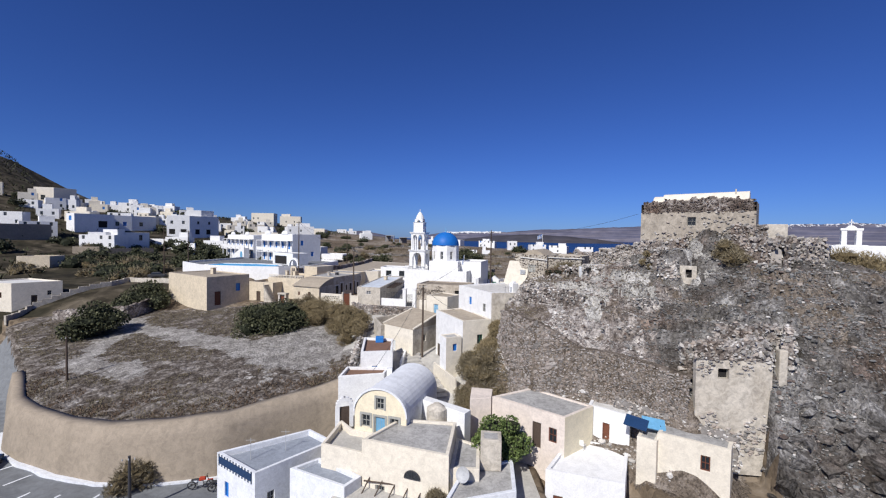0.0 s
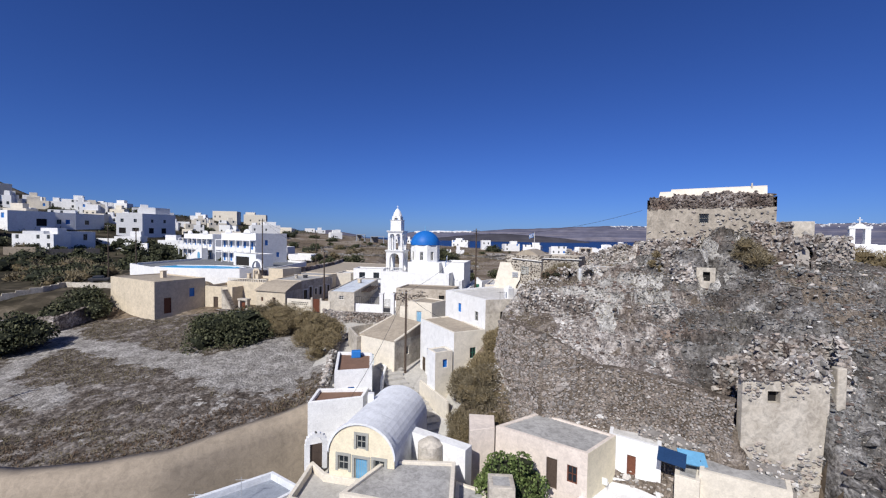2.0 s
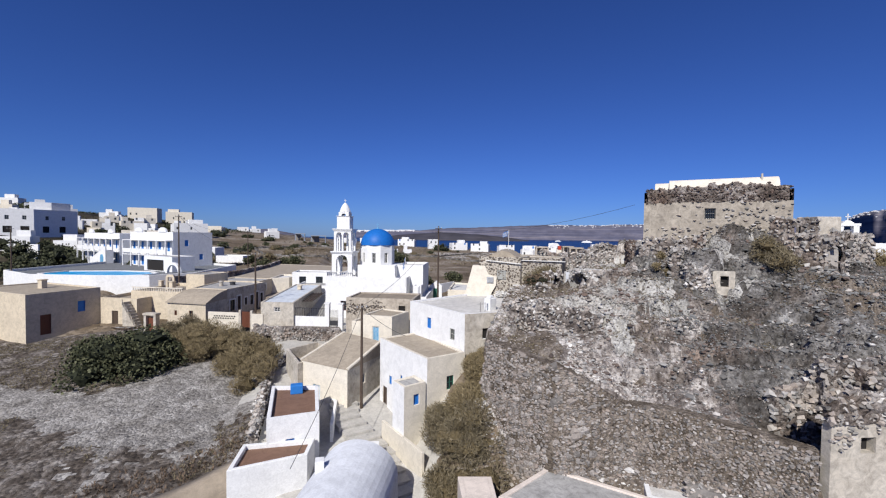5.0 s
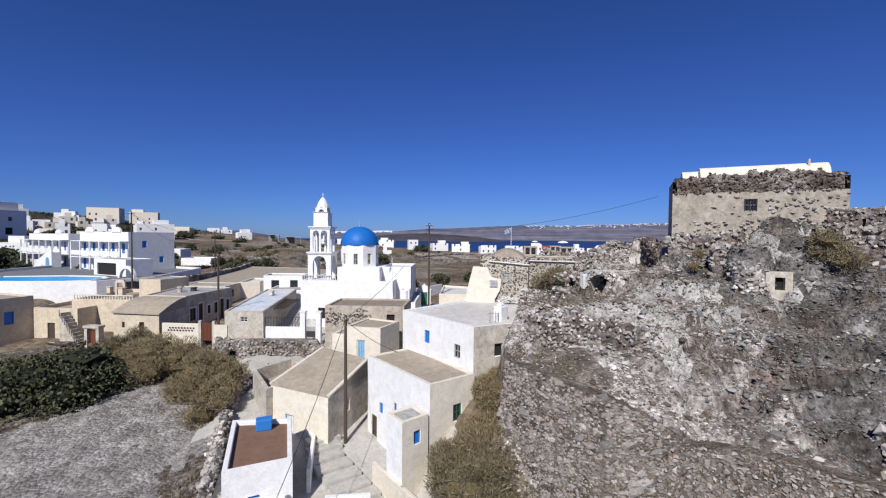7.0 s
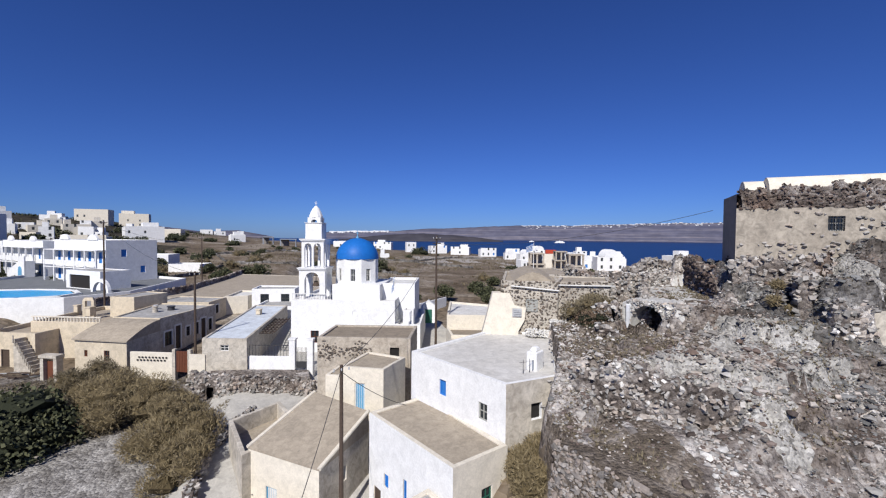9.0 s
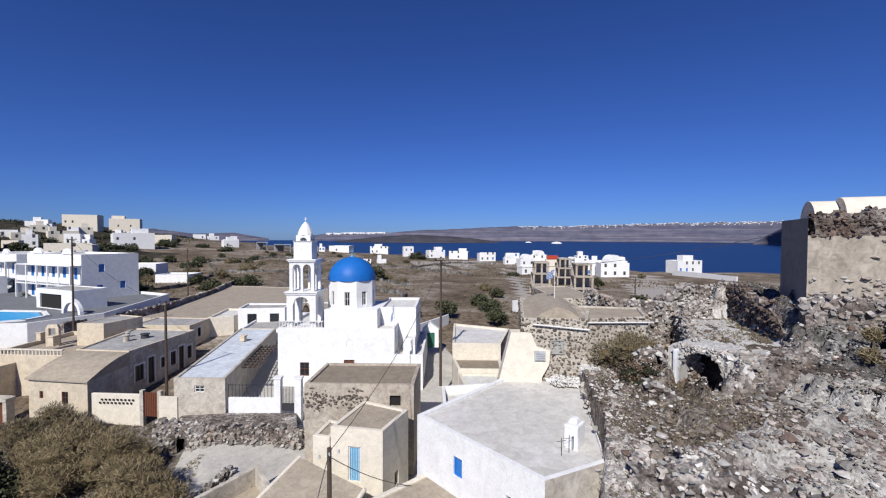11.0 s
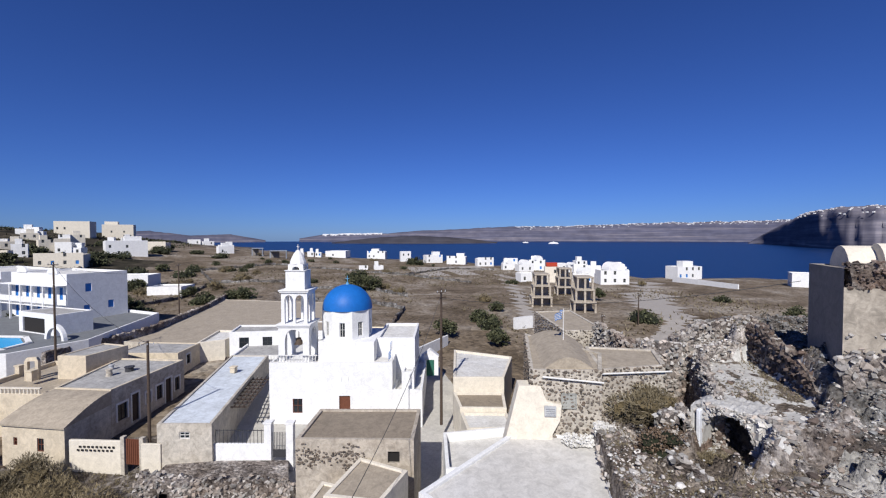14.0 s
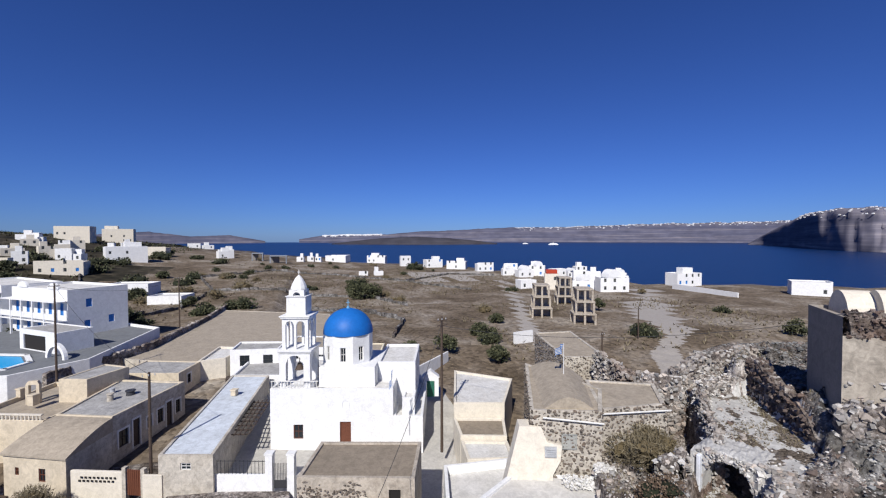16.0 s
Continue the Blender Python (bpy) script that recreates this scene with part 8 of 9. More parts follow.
chair("white plastic garden chair", 13.6, 34.6, 1.65, 140, M_FRAMEW)
# motorbikes by the white house
def motorbike(label, x, y, z, rz, mat):
    mb = thing("motorbike", label, "motorbike", "parked motorbikes")
    for nm, px in (("front_wheel", 0.68), ("rear_wheel", -0.68)):
        g = Geo()
        for k in range(16):
            t0, t1 = 2 * math.pi * k / 16, 2 * math.pi * (k + 1) / 16
            g.tube((px + 0.28 * math.cos(t0), 0, 0.33 + 0.28 * math.sin(t0)), (px + 0.28 * math.cos(t1), 0, 0.33 + 0.28 * math.sin(t1)), 0.055, 0.055, 6)
        g.tube((px, -0.06, 0.33), (px, 0.06, 0.33), 0.08, 0.08, 8)
        part(nm, g.mesh(nm, M_METAL), mb)
    for nm, c, s, m_ in (("tank", (0.12, 0, 0.68), (0.5, 0.26, 0.24), mat), ("seat", (-0.4, 0, 0.72), (0.65, 0.24, 0.1), M_METAL), ("engine", (0, 0, 0.28), (0.4, 0.24, 0.34), M_GALV), ("mudguard", (0.68, 0, 0.64), (0.45, 0.14, 0.05), mat)):
        g = Geo()
        g.box(c, s, 0, 0, 0.85)
        part(nm, g.mesh(nm, m_), mb, bevel=0.03)
    g = Geo()
    g.tube((0.68, 0, 0.33), (0.45, 0, 0.98), 0.035, 0.035, 6)
    g.tube((0.43, -0.36, 1.0), (0.43, 0.36, 1.0), 0.02, 0.02, 6)
    g.tube((-0.68, 0, 0.33), (0.0, 0, 0.42), 0.04, 0.04, 6)
    part("frame", g.mesh("frame", M_METAL), mb)
    mb.matrix_basis = pose(x, y, z, 0, 0, rz) @ Matrix.Diagonal((1.15, 1.15, 1.15, 1))


M_REDPAINT = surface("red_paint", (0.45, 0.06, 0.03), 0.8, 0.3, rough=0.4, relief=0.02)
motorbike("red off-road motorbike parked by the wall", -20.6, 38.2, -4.15, 15, M_REDPAINT)
motorbike("black motorbike parked by the wall", -18.6, 38.0, -4.1, 30, M_METAL)
# water tank on the red terrace roof
tb = thing("water_tank", "small blue water tank on the red-brown roof", "water tank")
g = Geo()
g.box((-6.2, 53.3, 5.9), (1.0, 0.7, 0.75), 0.1)
part("tank", g.mesh("tank", M_BLUE), tb, bevel=0.06)
# stairs and low parapets in the lane
ls = thing("lane_steps", "pale paved steps climbing the lane", "steps")
for k in range(16):
    g = Geo()
    y = 43.0 + k * 1.0
    xc = np.interp(y, [43, 48, 53, 58], [1.6, 0.4, -2.2, -2.6])
    g.box((xc, y, gz(xc, y) - 0.6), (2.4, 1.05, 0.75 + 0.02 * k), 0.35)
    part("step", g.mesh("step", M_PAVE), ls)
# cars on the left
def car(label, x, y, z, rz, mat):
    c = thing("car", label, "car")
    g = Geo()
    g.box((0, 0, 0.28), (4.0, 1.65, 0.62))
    g.box((-0.2, 0, 0.9), (2.3, 1.5, 0.55), 0, 0, 0.78)
    part("body", g.mesh("body", mat), c, bevel=0.12)
    g = Geo()
    g.box((-0.2, 0, 0.93), (2.1, 1.53, 0.38), 0, 0, 0.86)
    part("glass", g.mesh("glass", M_GLASS), c)
    for sx in (-1.25, 1.25):
        for sy in (-0.75, 0.75):
            g = Geo()
            g.tube((sx, sy - 0.1, 0.31), (sx, sy + 0.1, 0.31), 0.31, 0.31, 16)
            part("wheel", g.mesh("wheel", M_METAL), c)
    c.matrix_basis = pose(x, y, z, 0, 0, rz)


car("dark parked car on the upper road", -73.0, 112.0, gz(-73, 112) + 0.02, 20, M_METAL)
car("dark blue car parked on the low road", -44.5, 41.5, gz(-44.5, 41.5) + 0.02, 100, M_SOLAR)

# ---- hillside and far houses ----
def far_house(x, y, w_, h_, seed, mat=None, cat="house"):
    r = random.Random(seed)
    z = min(gz(x + dx, y + dy) for dx in (-w_ / 2, w_ / 2) for dy in (-w_ / 3, w_ / 3))
    rz = math.atan2(x, y) * -0.6 + r.uniform(-0.4, 0.4)
    mat = mat or (M_WHITE if r.random() < 0.8 else M_CREAM)
    e = Vector((math.cos(rz), math.sin(rz)))
    nn = Vector((-e.y, e.x))
    ln, dp = w_, w_ * r.uniform(0.5, 0.8)
    p0 = Vector((x, y)) - e * ln / 2 - nn * dp / 2
    storeys = 2 if h_ > 4.5 else 1
    zt = gz(x, y) + h_
    ops = []
    bays = max(2, int(ln / 3.2))
    for s in range(storeys):
        for k in range(bays):
            u = (k + 0.5) * ln / bays
            zb = gz(x, y) + 0.9 + s * 3.0
            if r.random() < 0.55:
                ops.append((0, u - 0.5, u + 0.5, zb, zb + 1.4, BLUEWIN if r.random() < 0.15 else ("door", M_GREYFRAME, M_GLASS)))
    h = house("house", ("white cubic hillside house" if mat is M_WHITE else "cream cubic hillside house") + (" of two storeys" if storeys > 1 else " of one storey"), quad(p0, p0 + e * ln, dp), z - 1.5, zt, mat, M_ROOFWHITE, 0.4, openings=ops, category=cat, group="hillside houses")
    if r.random() < 0.6:
        g = Geo()
        q = p0 + e * ln * r.uniform(0.25, 0.75) + nn * dp * 0.6
        g.box((q.x, q.y, zt - 0.4), (ln * 0.42, dp * 0.5, 2.6), rz)
        part("upper_room", g.mesh("upper_room", mat), h, bevel=0.05)
    return h


# the nearer hillside houses, wide and whitewashed
house("house", "long white hillside house with arched end window", [(-136.9, 168.2), (-131.6, 170.3), (-124.6, 185.6), (-132.0, 188.0)], 8.0, 19.0, M_WHITE, M_ROOFWHITE, 0.4, openings=[(0, 0.8, 1.7, 12.8, 15.0, BLUEWIN), (0, 3.2, 4.1, 12.8, 15.0, BLUEWIN), (0, 1.5, 3.0, 16.4, 17.6, GLAZED), (1, 12.6, 14.0, 15.6, 18.0, GLAZED), (1, 3.4, 4.8, 16.6, 17.8, GLAZED)])
house("house", "wide white two-storey hillside house with dark arches", [(-135.0, 213.8), (-125.9, 217.8), (-118.4, 232.0), (-130.0, 236.0)], 12.0, 27.8, M_WHITE, M_ROOFWHITE, 0.5, openings=[(0, 1.0, 3.6, 18.4, 21.0, VOID), (0, 6.0, 8.6, 18.4, 21.0, VOID), (0, 1.6, 2.8, 23.6, 25.2, GLAZED), (0, 6.6, 7.8, 23.6, 25.2, GLAZED), (1, 3.0, 5.4, 18.4, 21.0, VOID), (1, 9.0, 11.4, 18.4, 21.0, VOID), (1, 4.0, 5.2, 23.6, 25.2, GLAZED), (1, 10.0, 11.2, 23.6, 25.2, GLAZED)])
house("house", "upper white room on the hillside house", [(-130.0, 222.0), (-124.0, 225.0), (-121.0, 232.0), (-128.0, 234.0)], 24.0, 31.0, M_WHITE, M_ROOFWHITE, 0.3)
house("house", "white cubic house above the long hillside house", [(-162.1, 187.6), (-157.6, 186.4), (-150.6, 200.0), (-159.0, 205.0)], 15.0, 27.0, M_WHITE, M_ROOFWHITE, 0.4, openings=[(0, 1.5, 3.0, 24.0, 26.0, BLUEWIN), (1, 9.0, 12.5, 21.0, 24.0, VOID)])
house("house", "stepped white house among the hillside houses", [(-154.6, 202.8), (-149.3, 209.6), (-146.0, 222.5), (-156.0, 220.0)], 16.0, 27.0, M_WHITE, M_ROOFWHITE, 0.5, openings=[(0, 2.0, 3.6, 22.0, 24.0, GLAZED), (0, 5.0, 6.6, 22.0, 24.0, BLUEWIN), (1, 4.0, 6.0, 22.0, 24.0, GLAZED)])
house("house", "cream house high on the hillside", [(-206.3, 219.7), (-197.8, 221.6), (-194.0, 231.0), (-203.0, 233.0)], 27.0, 41.5, M_CREAM, M_ROOFTAN, 0.4, openings=[(0, 3.0, 5.0, 35.0, 37.5, GLAZED)])
for lb, line, hh, mt in (("tan retaining wall under a hillside yard", ((-168, 146), (-160.7, 157.6), (-153.6, 170.6)), 6.0, M_BANK), ("tan retaining wall below the long house", ((-134, 158), (-126.3, 160.2), (-115.7, 174.5)), 2.6, M_BANK), ("white boundary wall along the hillside lane", ((-128.0, 190.0), (-118, 190), (-104.0, 184.0)), 3.0, M_WHITE)):
    w_ = thing("terrace_wall", lb, "wall")
    for a, b2 in zip(line, line[1:]):
        g = Geo()
        a, b2 = Vector(a), Vector(b2)
        zb = min(gz(*a), gz(*b2))
        m_ = (a + b2) / 2
        g.box((m_.x, m_.y, zb - 1.5), ((b2 - a).length + 0.4, 0.5, hh + 1.5 + max(gz(*a), gz(*b2)) - zb), math.atan2((b2 - a).y, (b2 - a).x))
        part("wall_length", g.mesh("wall_length", mt), w_)
house("hut", "low tan hut in the dry hillside scrub", [(-124.3, 126.8), (-116.8, 129.4), (-118.5, 136.6), (-126.0, 134.0)], 5.0, 11.6, M_OCHRE, M_ROOFTAN, 0.2, category="hut")
rg = np.random.default_rng(123)
for k in range(46):
    x, y = rg.uniform(-135, -78), 0
    y = 105 + (-(x) - 78) * rg.uniform(0.4, 1.5) + rg.uniform(0, 22)
    if -70 - x < 6 and y < 112:
        continue
    bush("dark dry shrub on the hillside below the houses", x, y, rg.uniform(4, 9), rg.uniform(1.8, 4.2), M_LEAF if k % 3 else M_DRYBUSH2, 800 + k, 520, 0.45, lumps=7)
for k, (x, y) in enumerate(((-92, 177), (-88, 170), (-97, 182), (-84, 172), (-79, 164), (-104, 178))):
    bush("dark green trees beside the hotel", x, y, 8.0, 7.0, M_LEAF, 880 + k, 900, 0.5, lumps=8, name="tree")
HILL = [(-180, 199, 10), (-174, 175, 13), (-160, 172, 14), (-167, 202, 14), (-134, 173, 16), (-199, 228, 10), (-183, 255, 12), (-161, 218, 12),
        (-159, 237, 11), (-201, 321, 15), (-134, 257, 10), (-216, 307, 12), (-198, 241, 10), (-186, 237, 9), (-182, 274, 9),
        (-150, 321, 10), (-165, 263, 10), (-206, 274, 9)]
for k, (x, y, w_) in enumerate(HILL):
    far_house(x, y, w_ * 0.8, 5.6 if w_ > 11 else 3.6, 300 + k)
BACK = [(-146, 361, 18, 9.0), (-136, 397, 18, 9.6), (-93, 290, 17, 7.5), (-91, 325, 13, 4.7), (-60, 205, 13, 4.2), (-44, 188, 10, 2.4), (-97, 242, 15, 4.6), (-95, 424, 9, 3.7), (-84, 420, 8, 3.2), (-60, 360, 9, 3.9),
        (-104, 205, 11, 3.8), (-120, 200, 10, 3.8), (-150, 250, 9, 3.8), (-175, 300, 10, 3.8)]
for k, (x, y, w_, h_) in enumerate(BACK):
    far_house(x, y, w_, h_, 400 + k, M_CREAM if k in (0, 1, 3, 6) else M_WHITE)
rr = random.Random(5)
for k in range(44):
    a = rr.uniform(0, 1)
    far_house(-215 + 105 * a + rr.uniform(-16, 16), 215 + 110 * a * rr.uniform(0.3, 1.4) + rr.uniform(-14, 14), rr.uniform(4.5, 8), rr.choice((3.2, 5.2)), 500 + k)
EDGE = [(-56, 336, 9, 4.3), (-10, 323, 4.3, 2.9), (-4, 327, 4, 3.3), (1, 328, 4, 3.0), (14, 338, 14, 4.3), (42, 346, 13, 4.6), (57, 318, 6.8, 6.8), (74, 310, 11, 5.0), (86, 295, 12, 4.6), (97, 276, 10, 4.6),
        (23, 261, 4.7, 1.8), (31, 262, 4.8, 2.1)]
for k, (x, y, w_, h_) in enumerate(EDGE):
    far_house(x, y, w_, h_, 600 + k, M_WHITE)
for x, y, w_, h_ in ((-35, 320, 6.5, 4.9), (-22, 306, 9.5, 4.5)):
    sh_ = thing("shelter", "open blue-grey flat-roofed shelter on the cliff edge", "shelter")
    z = gz(x, y)
    g = Geo()
    g.box((x, y, z + h_ - 0.5), (w_, 4.5, 0.5), 0.1)
    part("roof", g.mesh("roof", M_ROOFBLUEGREY), sh_)
    g = Geo()
    g.box((x - w_ * 0.2, y + 1.6, z - 1.0), (w_ * 0.5, 0.4, h_ + 0.5), 0.1)
    part("rear_wall", g.mesh("rear_wall", M_GREYWALL), sh_)
    for sx in (-1, 1):
        for sy in (-1, 1):
            g = Geo()
            g.box((x + sx * (w_ / 2 - 0.3), y + sy * 1.9, z - 1.0), (0.4, 0.4, h_ + 0.5), 0.1)
            part("post", g.mesh("post", M_ROOFBLUEGREY), sh_)
VILL = [(107, 260, 7.8), (105, 240, 8.4), (85, 200, 7.2), (115, 244, 8.6), (126, 241, 8.6), (127, 230, 4.7), (135, 234, 6.1), (106, 189, 8.5), (136, 223, 6.4), (111, 178, 11), (136, 204, 6.9), (100, 250, 6), (120, 212, 6.5), (144, 214, 6)]
for k, (x, y, w_) in enumerate(VILL):
    h = far_house(x, y, w_, 5.6 if k % 3 == 0 else 3.8, 700 + k, M_WHITE)
    if k % 2:
        g = Geo()
        z = gz(x, y) + (5.6 if k % 3 == 0 else 3.8)
        for j in range(8):
            t0, t1 = math.pi * j / 8, math.pi * (j + 1) / 8
            r_ = w_ * 0.28
            g.face([(x - r_ * math.cos(t0), y - 2, z + r_ * math.sin(t0)), (x - r_ * math.cos(t1), y - 2, z + r_ * math.sin(t1)), (x - r_ * math.cos(t1), y + 2.5, z + r_ * math.sin(t1)), (x - r_ * math.cos(t0), y + 2.5, z + r_ * math.sin(t0))])
        g.face([(x - r_ * math.cos(math.pi * j / 8), y - 2, z + r_ * math.sin(math.pi * j / 8)) for j in range(9)])
        part("vault", g.mesh("vault", M_WHITE), h)


def field_wall(pts):
    """A low dry-stone wall following the ground."""
    w_ = thing("field_wall", "low dry-stone wall across the dry slope", "wall", "walls on the slope")
    for a, b2 in zip(pts, pts[1:]):
        a, b2 = Vector(a), Vector(b2)
        n_ = max(2, int((b2 - a).length / 3))
        g = Geo()
        for k in range(n_):
            q = a.lerp(b2, (k + 0.5) / n_)
            g.box((q.x, q.y, gz(q.x, q.y) - 0.5), ((b2 - a).length / n_ + 0.2, 0.6, 1.4 + 0.25 * math.sin(k * 2.1)), math.atan2((b2 - a).y, (b2 - a).x) + 0.06 * math.sin(k * 1.7), 0, 0.85)
        part("wall_length", g.mesh("wall_length", M_ROCKDARK), w_)


field_wall([(-50, 150), (-38, 175), (-36, 205), (-48, 240)])
field_wall([(-36, 205), (-8, 200), (18, 188), (26, 165)])
field_wall([(-6, 165), (12, 158), (20, 140), (14, 122)])
field_wall([(-48, 240), (-20, 262), (10, 258), (40, 235), (60, 200)])
field_wall([(40, 235), (70, 262), (92, 250)])
field_wall([(-60, 190), (-80, 215), (-95, 250)])


def shell(x, y, rz, levels):
    """An unfinished concrete house frame with open floors."""
    t = thing("unfinished_house", "unfinished grey-brown concrete house shell with open bays", "house shell", "unfinished houses")
    z = gz(x, y)
    for s in range(levels):
        w_ = 5.2 - 0.7 * s
        g = Geo()
        g.box((0, 0, s * 2.9 + 2.6), (w_, 5.5, 0.3))
        part("slab", g.mesh("slab", M_BEIGE), t)
        for sx in (-1, 0, 1):
            for sy in (-1, 1):
                g = Geo()
                g.box((sx * (w_ / 2 - 0.25), sy * 2.4, s * 2.9), (0.45, 0.45, 2.6))
                part("column", g.mesh("column", M_BEIGE), t)
        g = Geo()
        g.box((0, 1.8, s * 2.9), (w_ - 0.4, 0.25, 2.6))
        part("rear_wall", g.mesh("rear_wall", M_BEIGE), t)
    t.matrix_basis = pose(x, y, z - 0.3, 0, 0, rz)


shell(55.0, 135.0, -22, 3)
shell(74.0, 154.0, -22, 3)
shell(60.0, 124.0, -24, 3)
g = Geo()
g.box((139, 162, gz(139, 162) - 0.5), (30, 0.5, 2.4), 1.5)
part("wall", g.mesh("wall", M_WHITE), thing("boundary_wall", "long white boundary wall above the sea", "wall"))
g = Geo()
g.box((37, 110, gz(37, 110) - 0.4), (4.4, 0.4, 2.6), 0.2)
part("wall", g.mesh("wall", M_WHITE), thing("boundary_wall", "short white field wall", "wall"))
h = far_house(157, 188, 13, 5.6, 771, M_WHITE)
far_house(169, 145, 11, 4.9, 772, M_WHITE)
far_house(181, 150, 8, 4.2, 773, M_WHITE)
red = far_house(93, 193, 5.6, 6.6, 774, M_CREAM)
g = Geo()
g.box((93, 193, gz(93, 193) + 6.6), (4.4, 3.2, 1.6), -0.4)
part("roof_room", g.mesh("roof_room", M_REDPAINT), red, "red painted roof room")
# blue-domed chapel among the houses
dc = house("chapel", "small white chapel with a pale blue dome", quad((-92, 196), (-84, 192), 7), gz(-88, 196) - 1, gz(-88, 196) + 5.0, M_WHITE, M_ROOFWHITE, 0.3, category="chapel")
g = Geo()
zc = gz(-88, 196) + 5.0
for i in range(6):
    a0, a1 = math.pi / 2 * i / 6, math.pi / 2 * (i + 1) / 6
    for j in range(16):
        t0, t1 = 2 * math.pi * j / 16, 2 * math.pi * (j + 1) / 16
        g.face([(-86.4 + 2.4 * math.cos(a) * math.cos(t), 197.3 + 2.4 * math.cos(a) * math.sin(t), zc + 2.4 * math.sin(a)) for a, t in ((a0, t0), (a0, t1), (a1, t1), (a1, t0))])
part("dome", g.mesh("dome", M_LBLUE, True), dc, "pale blue dome")

# ---- the caldera: islands, cliffs and ships ----
def ridge(name, label, bearings, dists, tops, mat, town=None, seed=0, deep=500, gullies=0.4):
    """A far coast: foot at sea level, a broken cliff and a top. bearings in degrees from straight ahead."""
    n = 220
    b = np.linspace(bearings[0], bearings[-1], n)
    d = np.interp(b, bearings, dists)
    h = np.interp(b, bearings, tops)
    xx = b * 3.0
    h = h + (fbm(xx, xx * 0 + seed, 0.25, 3, seed) * 0.07 + fbm(xx, xx * 0 + seed, 1.4, 2, seed) * 0.02) * (h + 14)
    V, F = [], []
    prof = ((0.0, 0.0, 0.0), (0.02, 0.12, 0.03), (0.06, 0.24, 0.04), (0.08, 0.38, 0.05), (0.13, 0.50, 0.05), (0.15, 0.62, 0.05), (0.21, 0.74, 0.06), (0.24, 0.86, 0.05), (0.34, 0.94, 0.04), (0.6, 1.0, 0.03), (1.0, 0.9, 0.03))
    rng = np.random.default_rng(seed + 5)
    m_ = len(prof)
    for i in range(n):
        s, c = math.sin(radians(b[i])), math.cos(radians(b[i]))
        for dd, hh, jt in prof:
            r = d[i] + deep * (dd + jt * gullies * float(fbm(np.array(xx[i] * 0.55), np.array(dd * 9.0 + seed), 0.7, 4, seed)))
            V.append((s * r, 37 + c * r, -15 + (h[i] + 15) * hh))
    for i in range(n - 1):
        for j in range(m_ - 1):
            F.append((i * m_ + j, (i + 1) * m_ + j, (i + 1) * m_ + j + 1, i * m_ + j + 1))
    me = mesh_of(name, V, F, mat, None, True)
    tagged(new(name, me), label, "coast", kind="structure")
    if town:
        g = Geo()
        for k in range(town[2]):
            bb = town[0] + (town[1] - town[0]) * rng.uniform(0, 1)
            i = int(np.clip(np.searchsorted(b, bb), 0, n - 1))
            q = rng.uniform(0.22, 0.55)
            r = d[i] + deep * q
            s_ = town[3] * rng.uniform(0.5, 1.2)
            z = -15 + (h[i] + 15) * np.interp(q, [p[0] for p in prof], [p[1] for p in prof])
            g.box((math.sin(radians(bb)) * r, 37 + math.cos(radians(bb)) * r, z - s_ * 0.3), (s_ * 1.6, s_, s_ * 0.9))
        tagged(new("far_town", g.mesh("far_town", M_WHITE)), "far white town along the caldera rim", "town", kind="stuff")


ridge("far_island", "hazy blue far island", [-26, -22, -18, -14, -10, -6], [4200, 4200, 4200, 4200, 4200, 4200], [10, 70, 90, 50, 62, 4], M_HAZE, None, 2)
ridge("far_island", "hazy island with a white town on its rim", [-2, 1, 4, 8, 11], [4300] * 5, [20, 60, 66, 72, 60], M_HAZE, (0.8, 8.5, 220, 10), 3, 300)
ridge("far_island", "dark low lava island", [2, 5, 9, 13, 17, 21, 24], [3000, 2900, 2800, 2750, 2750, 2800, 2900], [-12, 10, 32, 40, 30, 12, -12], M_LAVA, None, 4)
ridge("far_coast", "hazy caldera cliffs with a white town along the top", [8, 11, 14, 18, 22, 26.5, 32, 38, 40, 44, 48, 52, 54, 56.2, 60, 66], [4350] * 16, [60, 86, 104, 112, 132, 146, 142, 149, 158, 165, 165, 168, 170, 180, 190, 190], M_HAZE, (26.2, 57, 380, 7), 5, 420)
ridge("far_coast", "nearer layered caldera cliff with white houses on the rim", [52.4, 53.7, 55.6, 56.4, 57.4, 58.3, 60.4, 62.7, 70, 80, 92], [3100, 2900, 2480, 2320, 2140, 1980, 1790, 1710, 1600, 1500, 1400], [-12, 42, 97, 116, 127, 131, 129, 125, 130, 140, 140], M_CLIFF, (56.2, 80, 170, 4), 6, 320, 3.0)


def ship(label, bearing, dist, ln):
    t = thing("cruise_ship", label, "ship", "ships in the bay")
    rz = radians(-20)
    s, c = math.sin(radians(bearing)) * dist, 37 + math.cos(radians(bearing)) * dist
    for nm, z, l_, w_, h_ in (("hull", -14, 1.0, 0.13, 0.07), ("lower_deck", -14 + 0.07 * ln, 0.86, 0.12, 0.05), ("upper_deck", -14 + 0.12 * ln, 0.66, 0.1, 0.05), ("funnel", -14 + 0.17 * ln, 0.1, 0.06, 0.06)):
        g = Geo()
        g.box((0, 0, 0), (ln * l_, ln * w_, ln * h_), 0, 0, 0.94)
        ob = part(nm, g.mesh(nm, M_WHITE), t)
        ob.matrix_basis = pose(s, c, z, 0, 0, math.degrees(rz))


ship("white cruise ship far out on the bay", 31.3, 2700, 62)
ship("small white ship far out on the bay", 27.7, 3100, 42)

# ---- masonry of the terrace wall: stones one by one ----
tw = tagged(new("wall_terrace"), "rough masonry terrace wall of irregular lava stones", "retaining wall", kind="structure")
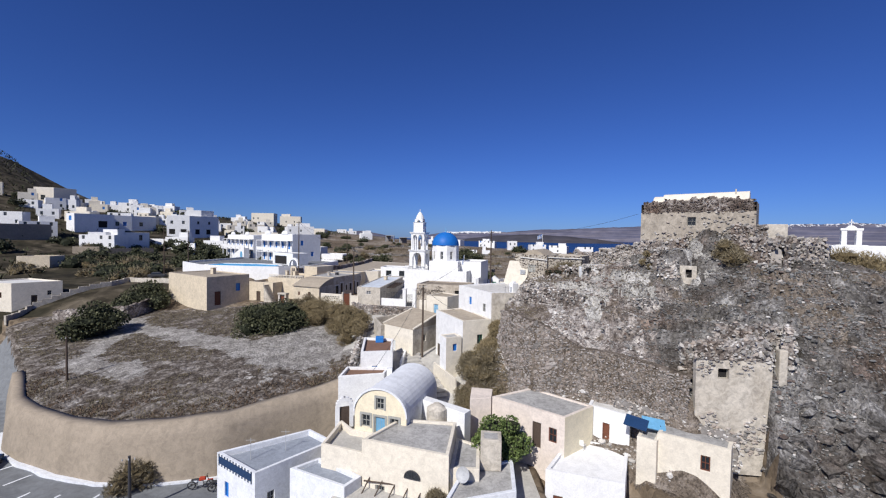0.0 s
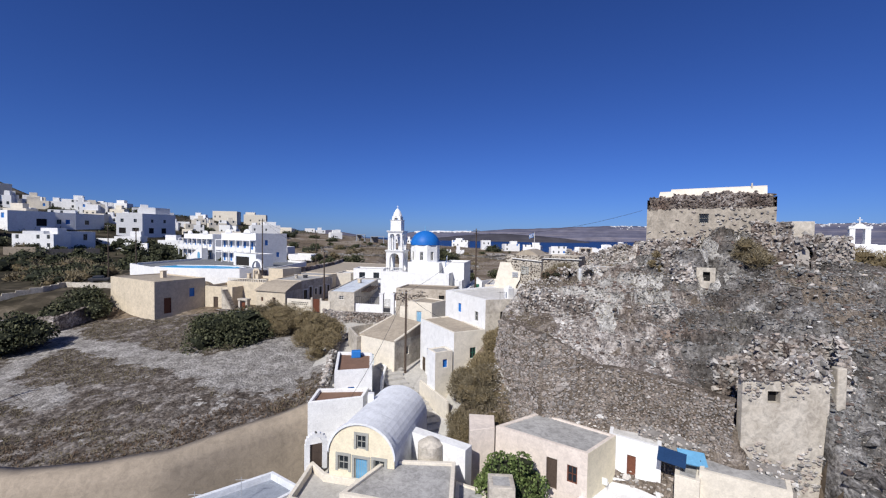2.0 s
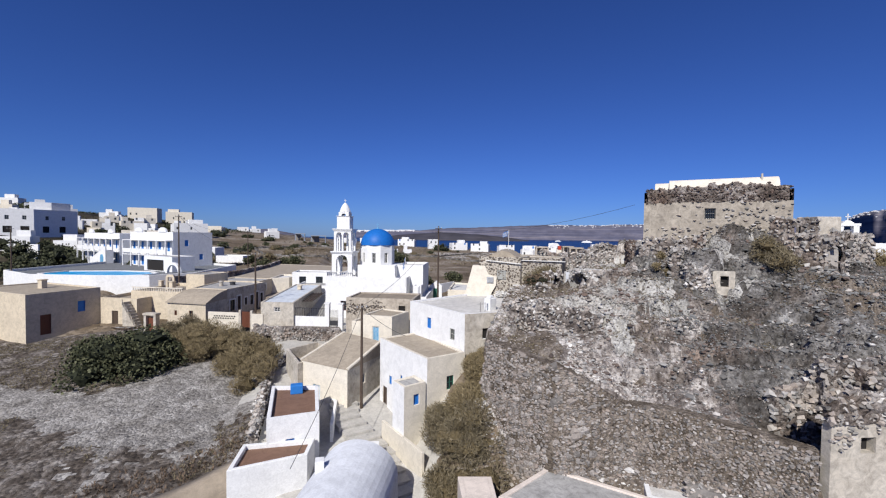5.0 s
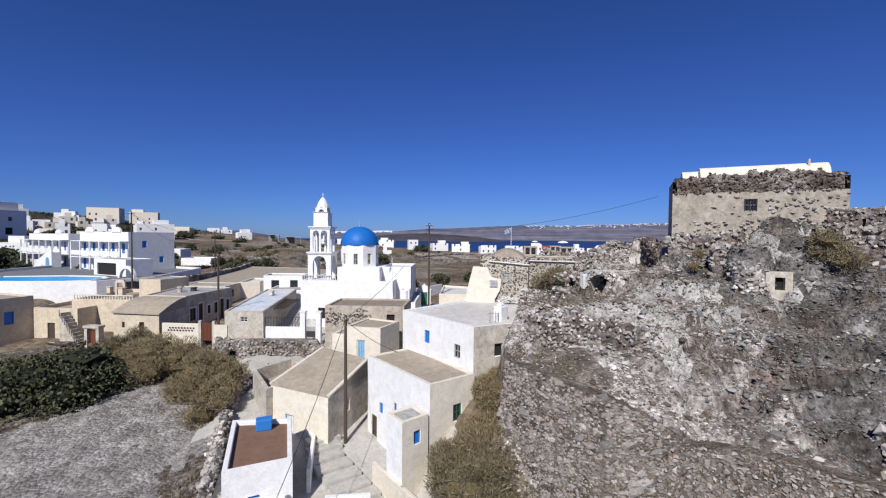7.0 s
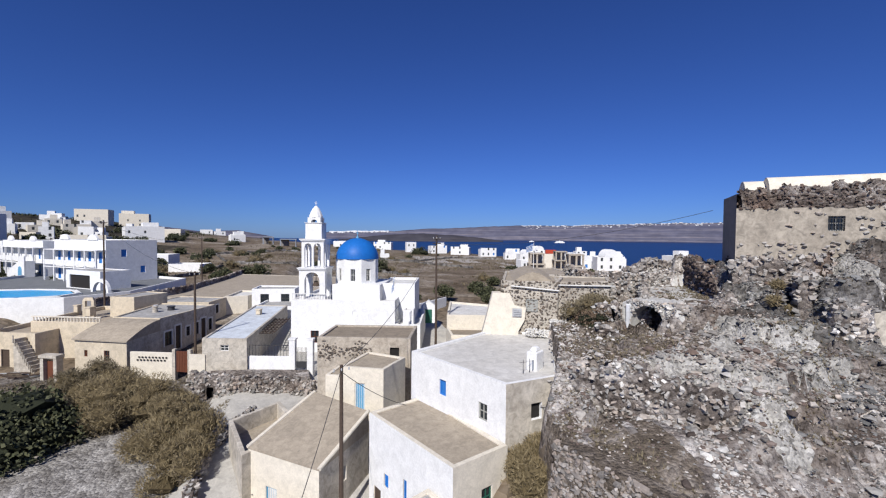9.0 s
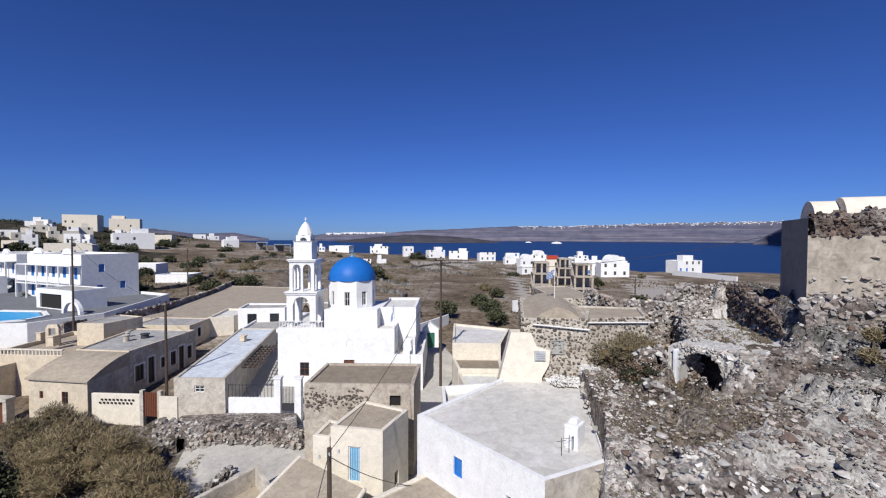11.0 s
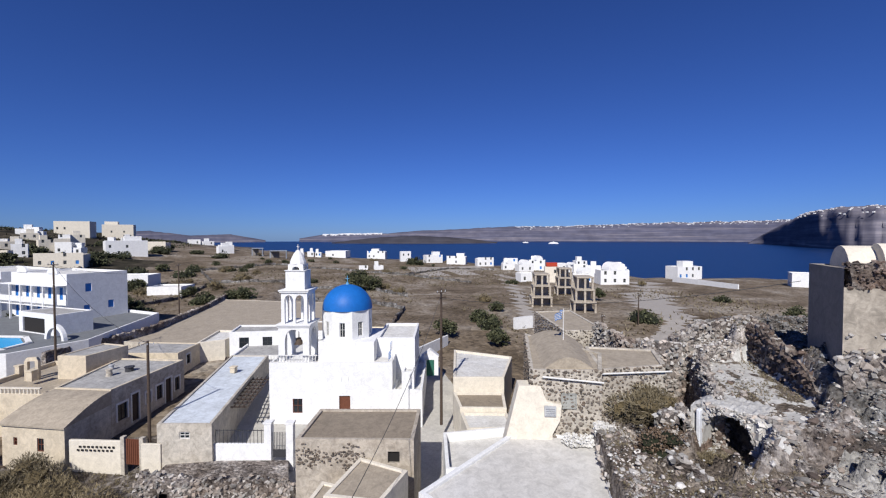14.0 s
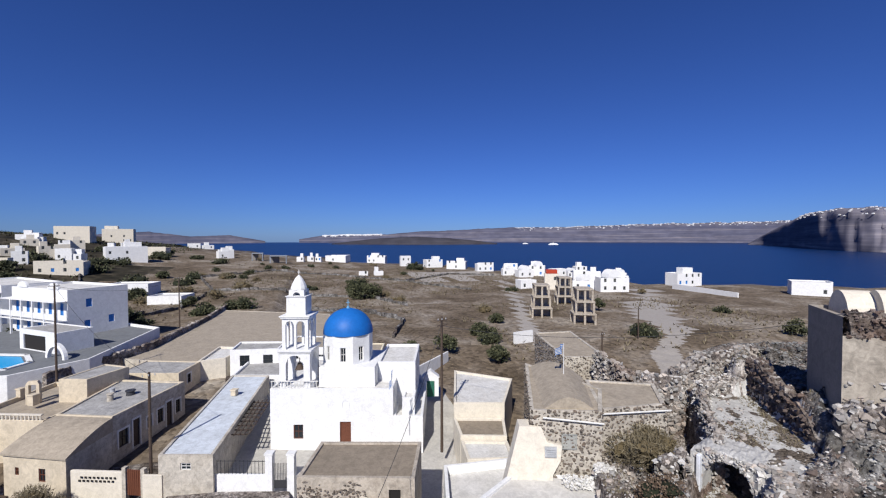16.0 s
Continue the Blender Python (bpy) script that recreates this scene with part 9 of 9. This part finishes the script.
TW_LEN = [0.0]
for a, b2 in zip(TERRACE, TERRACE[1:]):
    TW_LEN.append(TW_LEN[-1] + math.hypot(b2[0] - a[0], b2[1] - a[1]))


def terrace_point(u, v, out=0.0):
    """A place on the battered wall face: u metres along it, v from foot to top, and the outward way."""
    k = min(len(TERRACE) - 2, int(np.searchsorted(TW_LEN, u, side="right")) - 1)
    a, b2 = Vector(TERRACE[k]), Vector(TERRACE[k + 1])
    e = (b2 - a).normalized()
    n_ = Vector((e.y, -e.x)) * -1 if e.cross(Vector((-1, -1))) > 0 else Vector((e.y, -e.x))
    if n_.dot(Vector((-0.7, -0.7))) < 0:
        n_ = -n_
    q = a + e * (u - TW_LEN[k])
    zt = float(np.interp(u, [0, 1.5, 6.5, 8.5, 10.4, 14, 20.5], [11.5, 11.7, 11.3, 10.5, 9.3, 9.2, 8.7]))
    zb = float(np.interp(u, [0, 2, 6.5, 10, 20.5], [3.6, 3.4, 3.4, 4.4, 5.4]))
    q = q + n_ * (0.28 + 0.13 * (zt - zb) * (1 - v) + out)
    return Vector((q.x, q.y, zb + (zt - zb) * v)), n_


TW_END = TW_LEN[-1]
nu_, nv_ = 60, 12
g = Geo()
grid = [[tuple(terrace_point(TW_END * i / nu_, j / nv_)[0] + Vector((rng_x, rng_x, 0))) for j in range(nv_ + 1) for rng_x in (0.03 * math.sin(i * 2.7 + j * 1.9),)] for i in range(nu_ + 1)]
for i in range(nu_):
    for j in range(nv_):
        g.face([grid[i][j], grid[i + 1][j], grid[i + 1][j + 1], grid[i][j + 1]])
    (qa, na), (qb, nb_) = terrace_point(TW_END * i / nu_, 1.0), terrace_point(TW_END * (i + 1) / nu_, 1.0)
    ca, cb = qa - Vector((na.x, na.y, 0)) * 0.9, qb - Vector((nb_.x, nb_.y, 0)) * 0.9
    g.face([grid[i][nv_], grid[i + 1][nv_], tuple(cb), tuple(ca)])
qa, na = terrace_point(0.0, 1.0)
qb, _ = terrace_point(0.0, 0.0)
rear = Vector((1.6, 1.2, 0))
g.face([tuple(qb), tuple(qa), tuple(qa + rear), tuple(qb + rear)])
part("backing", g.mesh("backing", M_LITTER), tw)
rs = np.random.default_rng(77)
count = 0
v_ = 0.0
while v_ < 0.985 and count < 300:                 # large stones of the high stretch, course by course
    hgt = rs.uniform(0.050, 0.085)
    u = rs.uniform(0, 0.3)
    while u < 8.6:
        w_ = rs.uniform(0.26, 0.74)
        if rs.uniform(0, 1) < 0.12:               # gaps that the packing fills
            u += w_
            continue
        p, n_ = terrace_point(u + w_ / 2, min(0.99, v_ + hgt * (0.5 + rs.uniform(-0.4, 0.4))), -0.04)
        ob = part("stone", STONE_MESHES[int(rs.integers(0, 6))], tw)
        ob.matrix_basis = Matrix.Translation(p) @ Euler((-0.13, rs.uniform(-0.35, 0.35), math.atan2(-n_.y, -n_.x) - math.pi / 2 + rs.uniform(-0.15, 0.15))).to_matrix().to_4x4() @ Matrix.Diagonal((w_ * 0.56, rs.uniform(0.07, 0.15), 7.2 * hgt * rs.uniform(0.42, 0.62), 1))
        u += w_
        count += 1
    v_ += hgt
pts, sz = [], []
for k in range(3400):
    p, _ = terrace_point(rs.uniform(0, 8.8), rs.uniform(0, 1), 0.0)
    pts.append(tuple(p))
    sz.append(rs.uniform(0.04, 0.12))
part("packing", rocks("packing", np.array(pts), np.array(sz), M_TERRACE, rs, 1.0), tw, "small packing stones")["kind"] = "stuff"
# flat stones of the lower stretch, laid dry
pts, sz = [], []
for r in range(32):
    u = 8.6 + rs.uniform(0, 0.3)
    while u < TW_END:
        p, _ = terrace_point(u, min(1.0, (r + 0.5 + rs.uniform(-0.4, 0.4)) / 32), 0.0)
        if rs.uniform(0, 1) < 0.93:
            pts.append(tuple(p))
            sz.append(rs.uniform(0.06, 0.15))
        u += rs.uniform(0.14, 0.34)
part("dry_stonework", blocks("dry_stonework", np.array(pts), np.array(sz), M_TERRACE, rs, 0.75), tw, "grey stones laid dry")["kind"] = "stuff"
pts, sz = [], []
for k in range(1600):                             # rubble lying along the foot
    p, n_ = terrace_point(rs.uniform(0, TW_END), 0.0)
    p = p + Vector((n_.x, n_.y, 0)) * (rs.uniform(0, 1) ** 1.6 * 3.0 - 0.4)
    pts.append((p.x, p.y, gz(p.x, p.y) + 0.02))
    sz.append(min(0.32, 0.06 + rs.pareto(2.6) * 0.06))
tagged(new("foot_rubble", rocks("foot_rubble", np.array(pts), np.array(sz), M_HILLSTONE, rs)), "grey rubble fallen along the terrace wall", "stones", kind="stuff")
pts, sz = [], []
for k in range(260):
    v = rs.uniform(0, 1)
    p = Vector(qb).lerp(Vector(qa), v) + rear * rs.uniform(0, 1)
    pts.append(tuple(p))
    sz.append(rs.uniform(0.12, 0.24))
part("side_stonework", rocks("side_stonework", np.array(pts), np.array(sz), M_TERRACE, rs, 1.0), tw, "stones of the wall's end")["kind"] = "stuff"
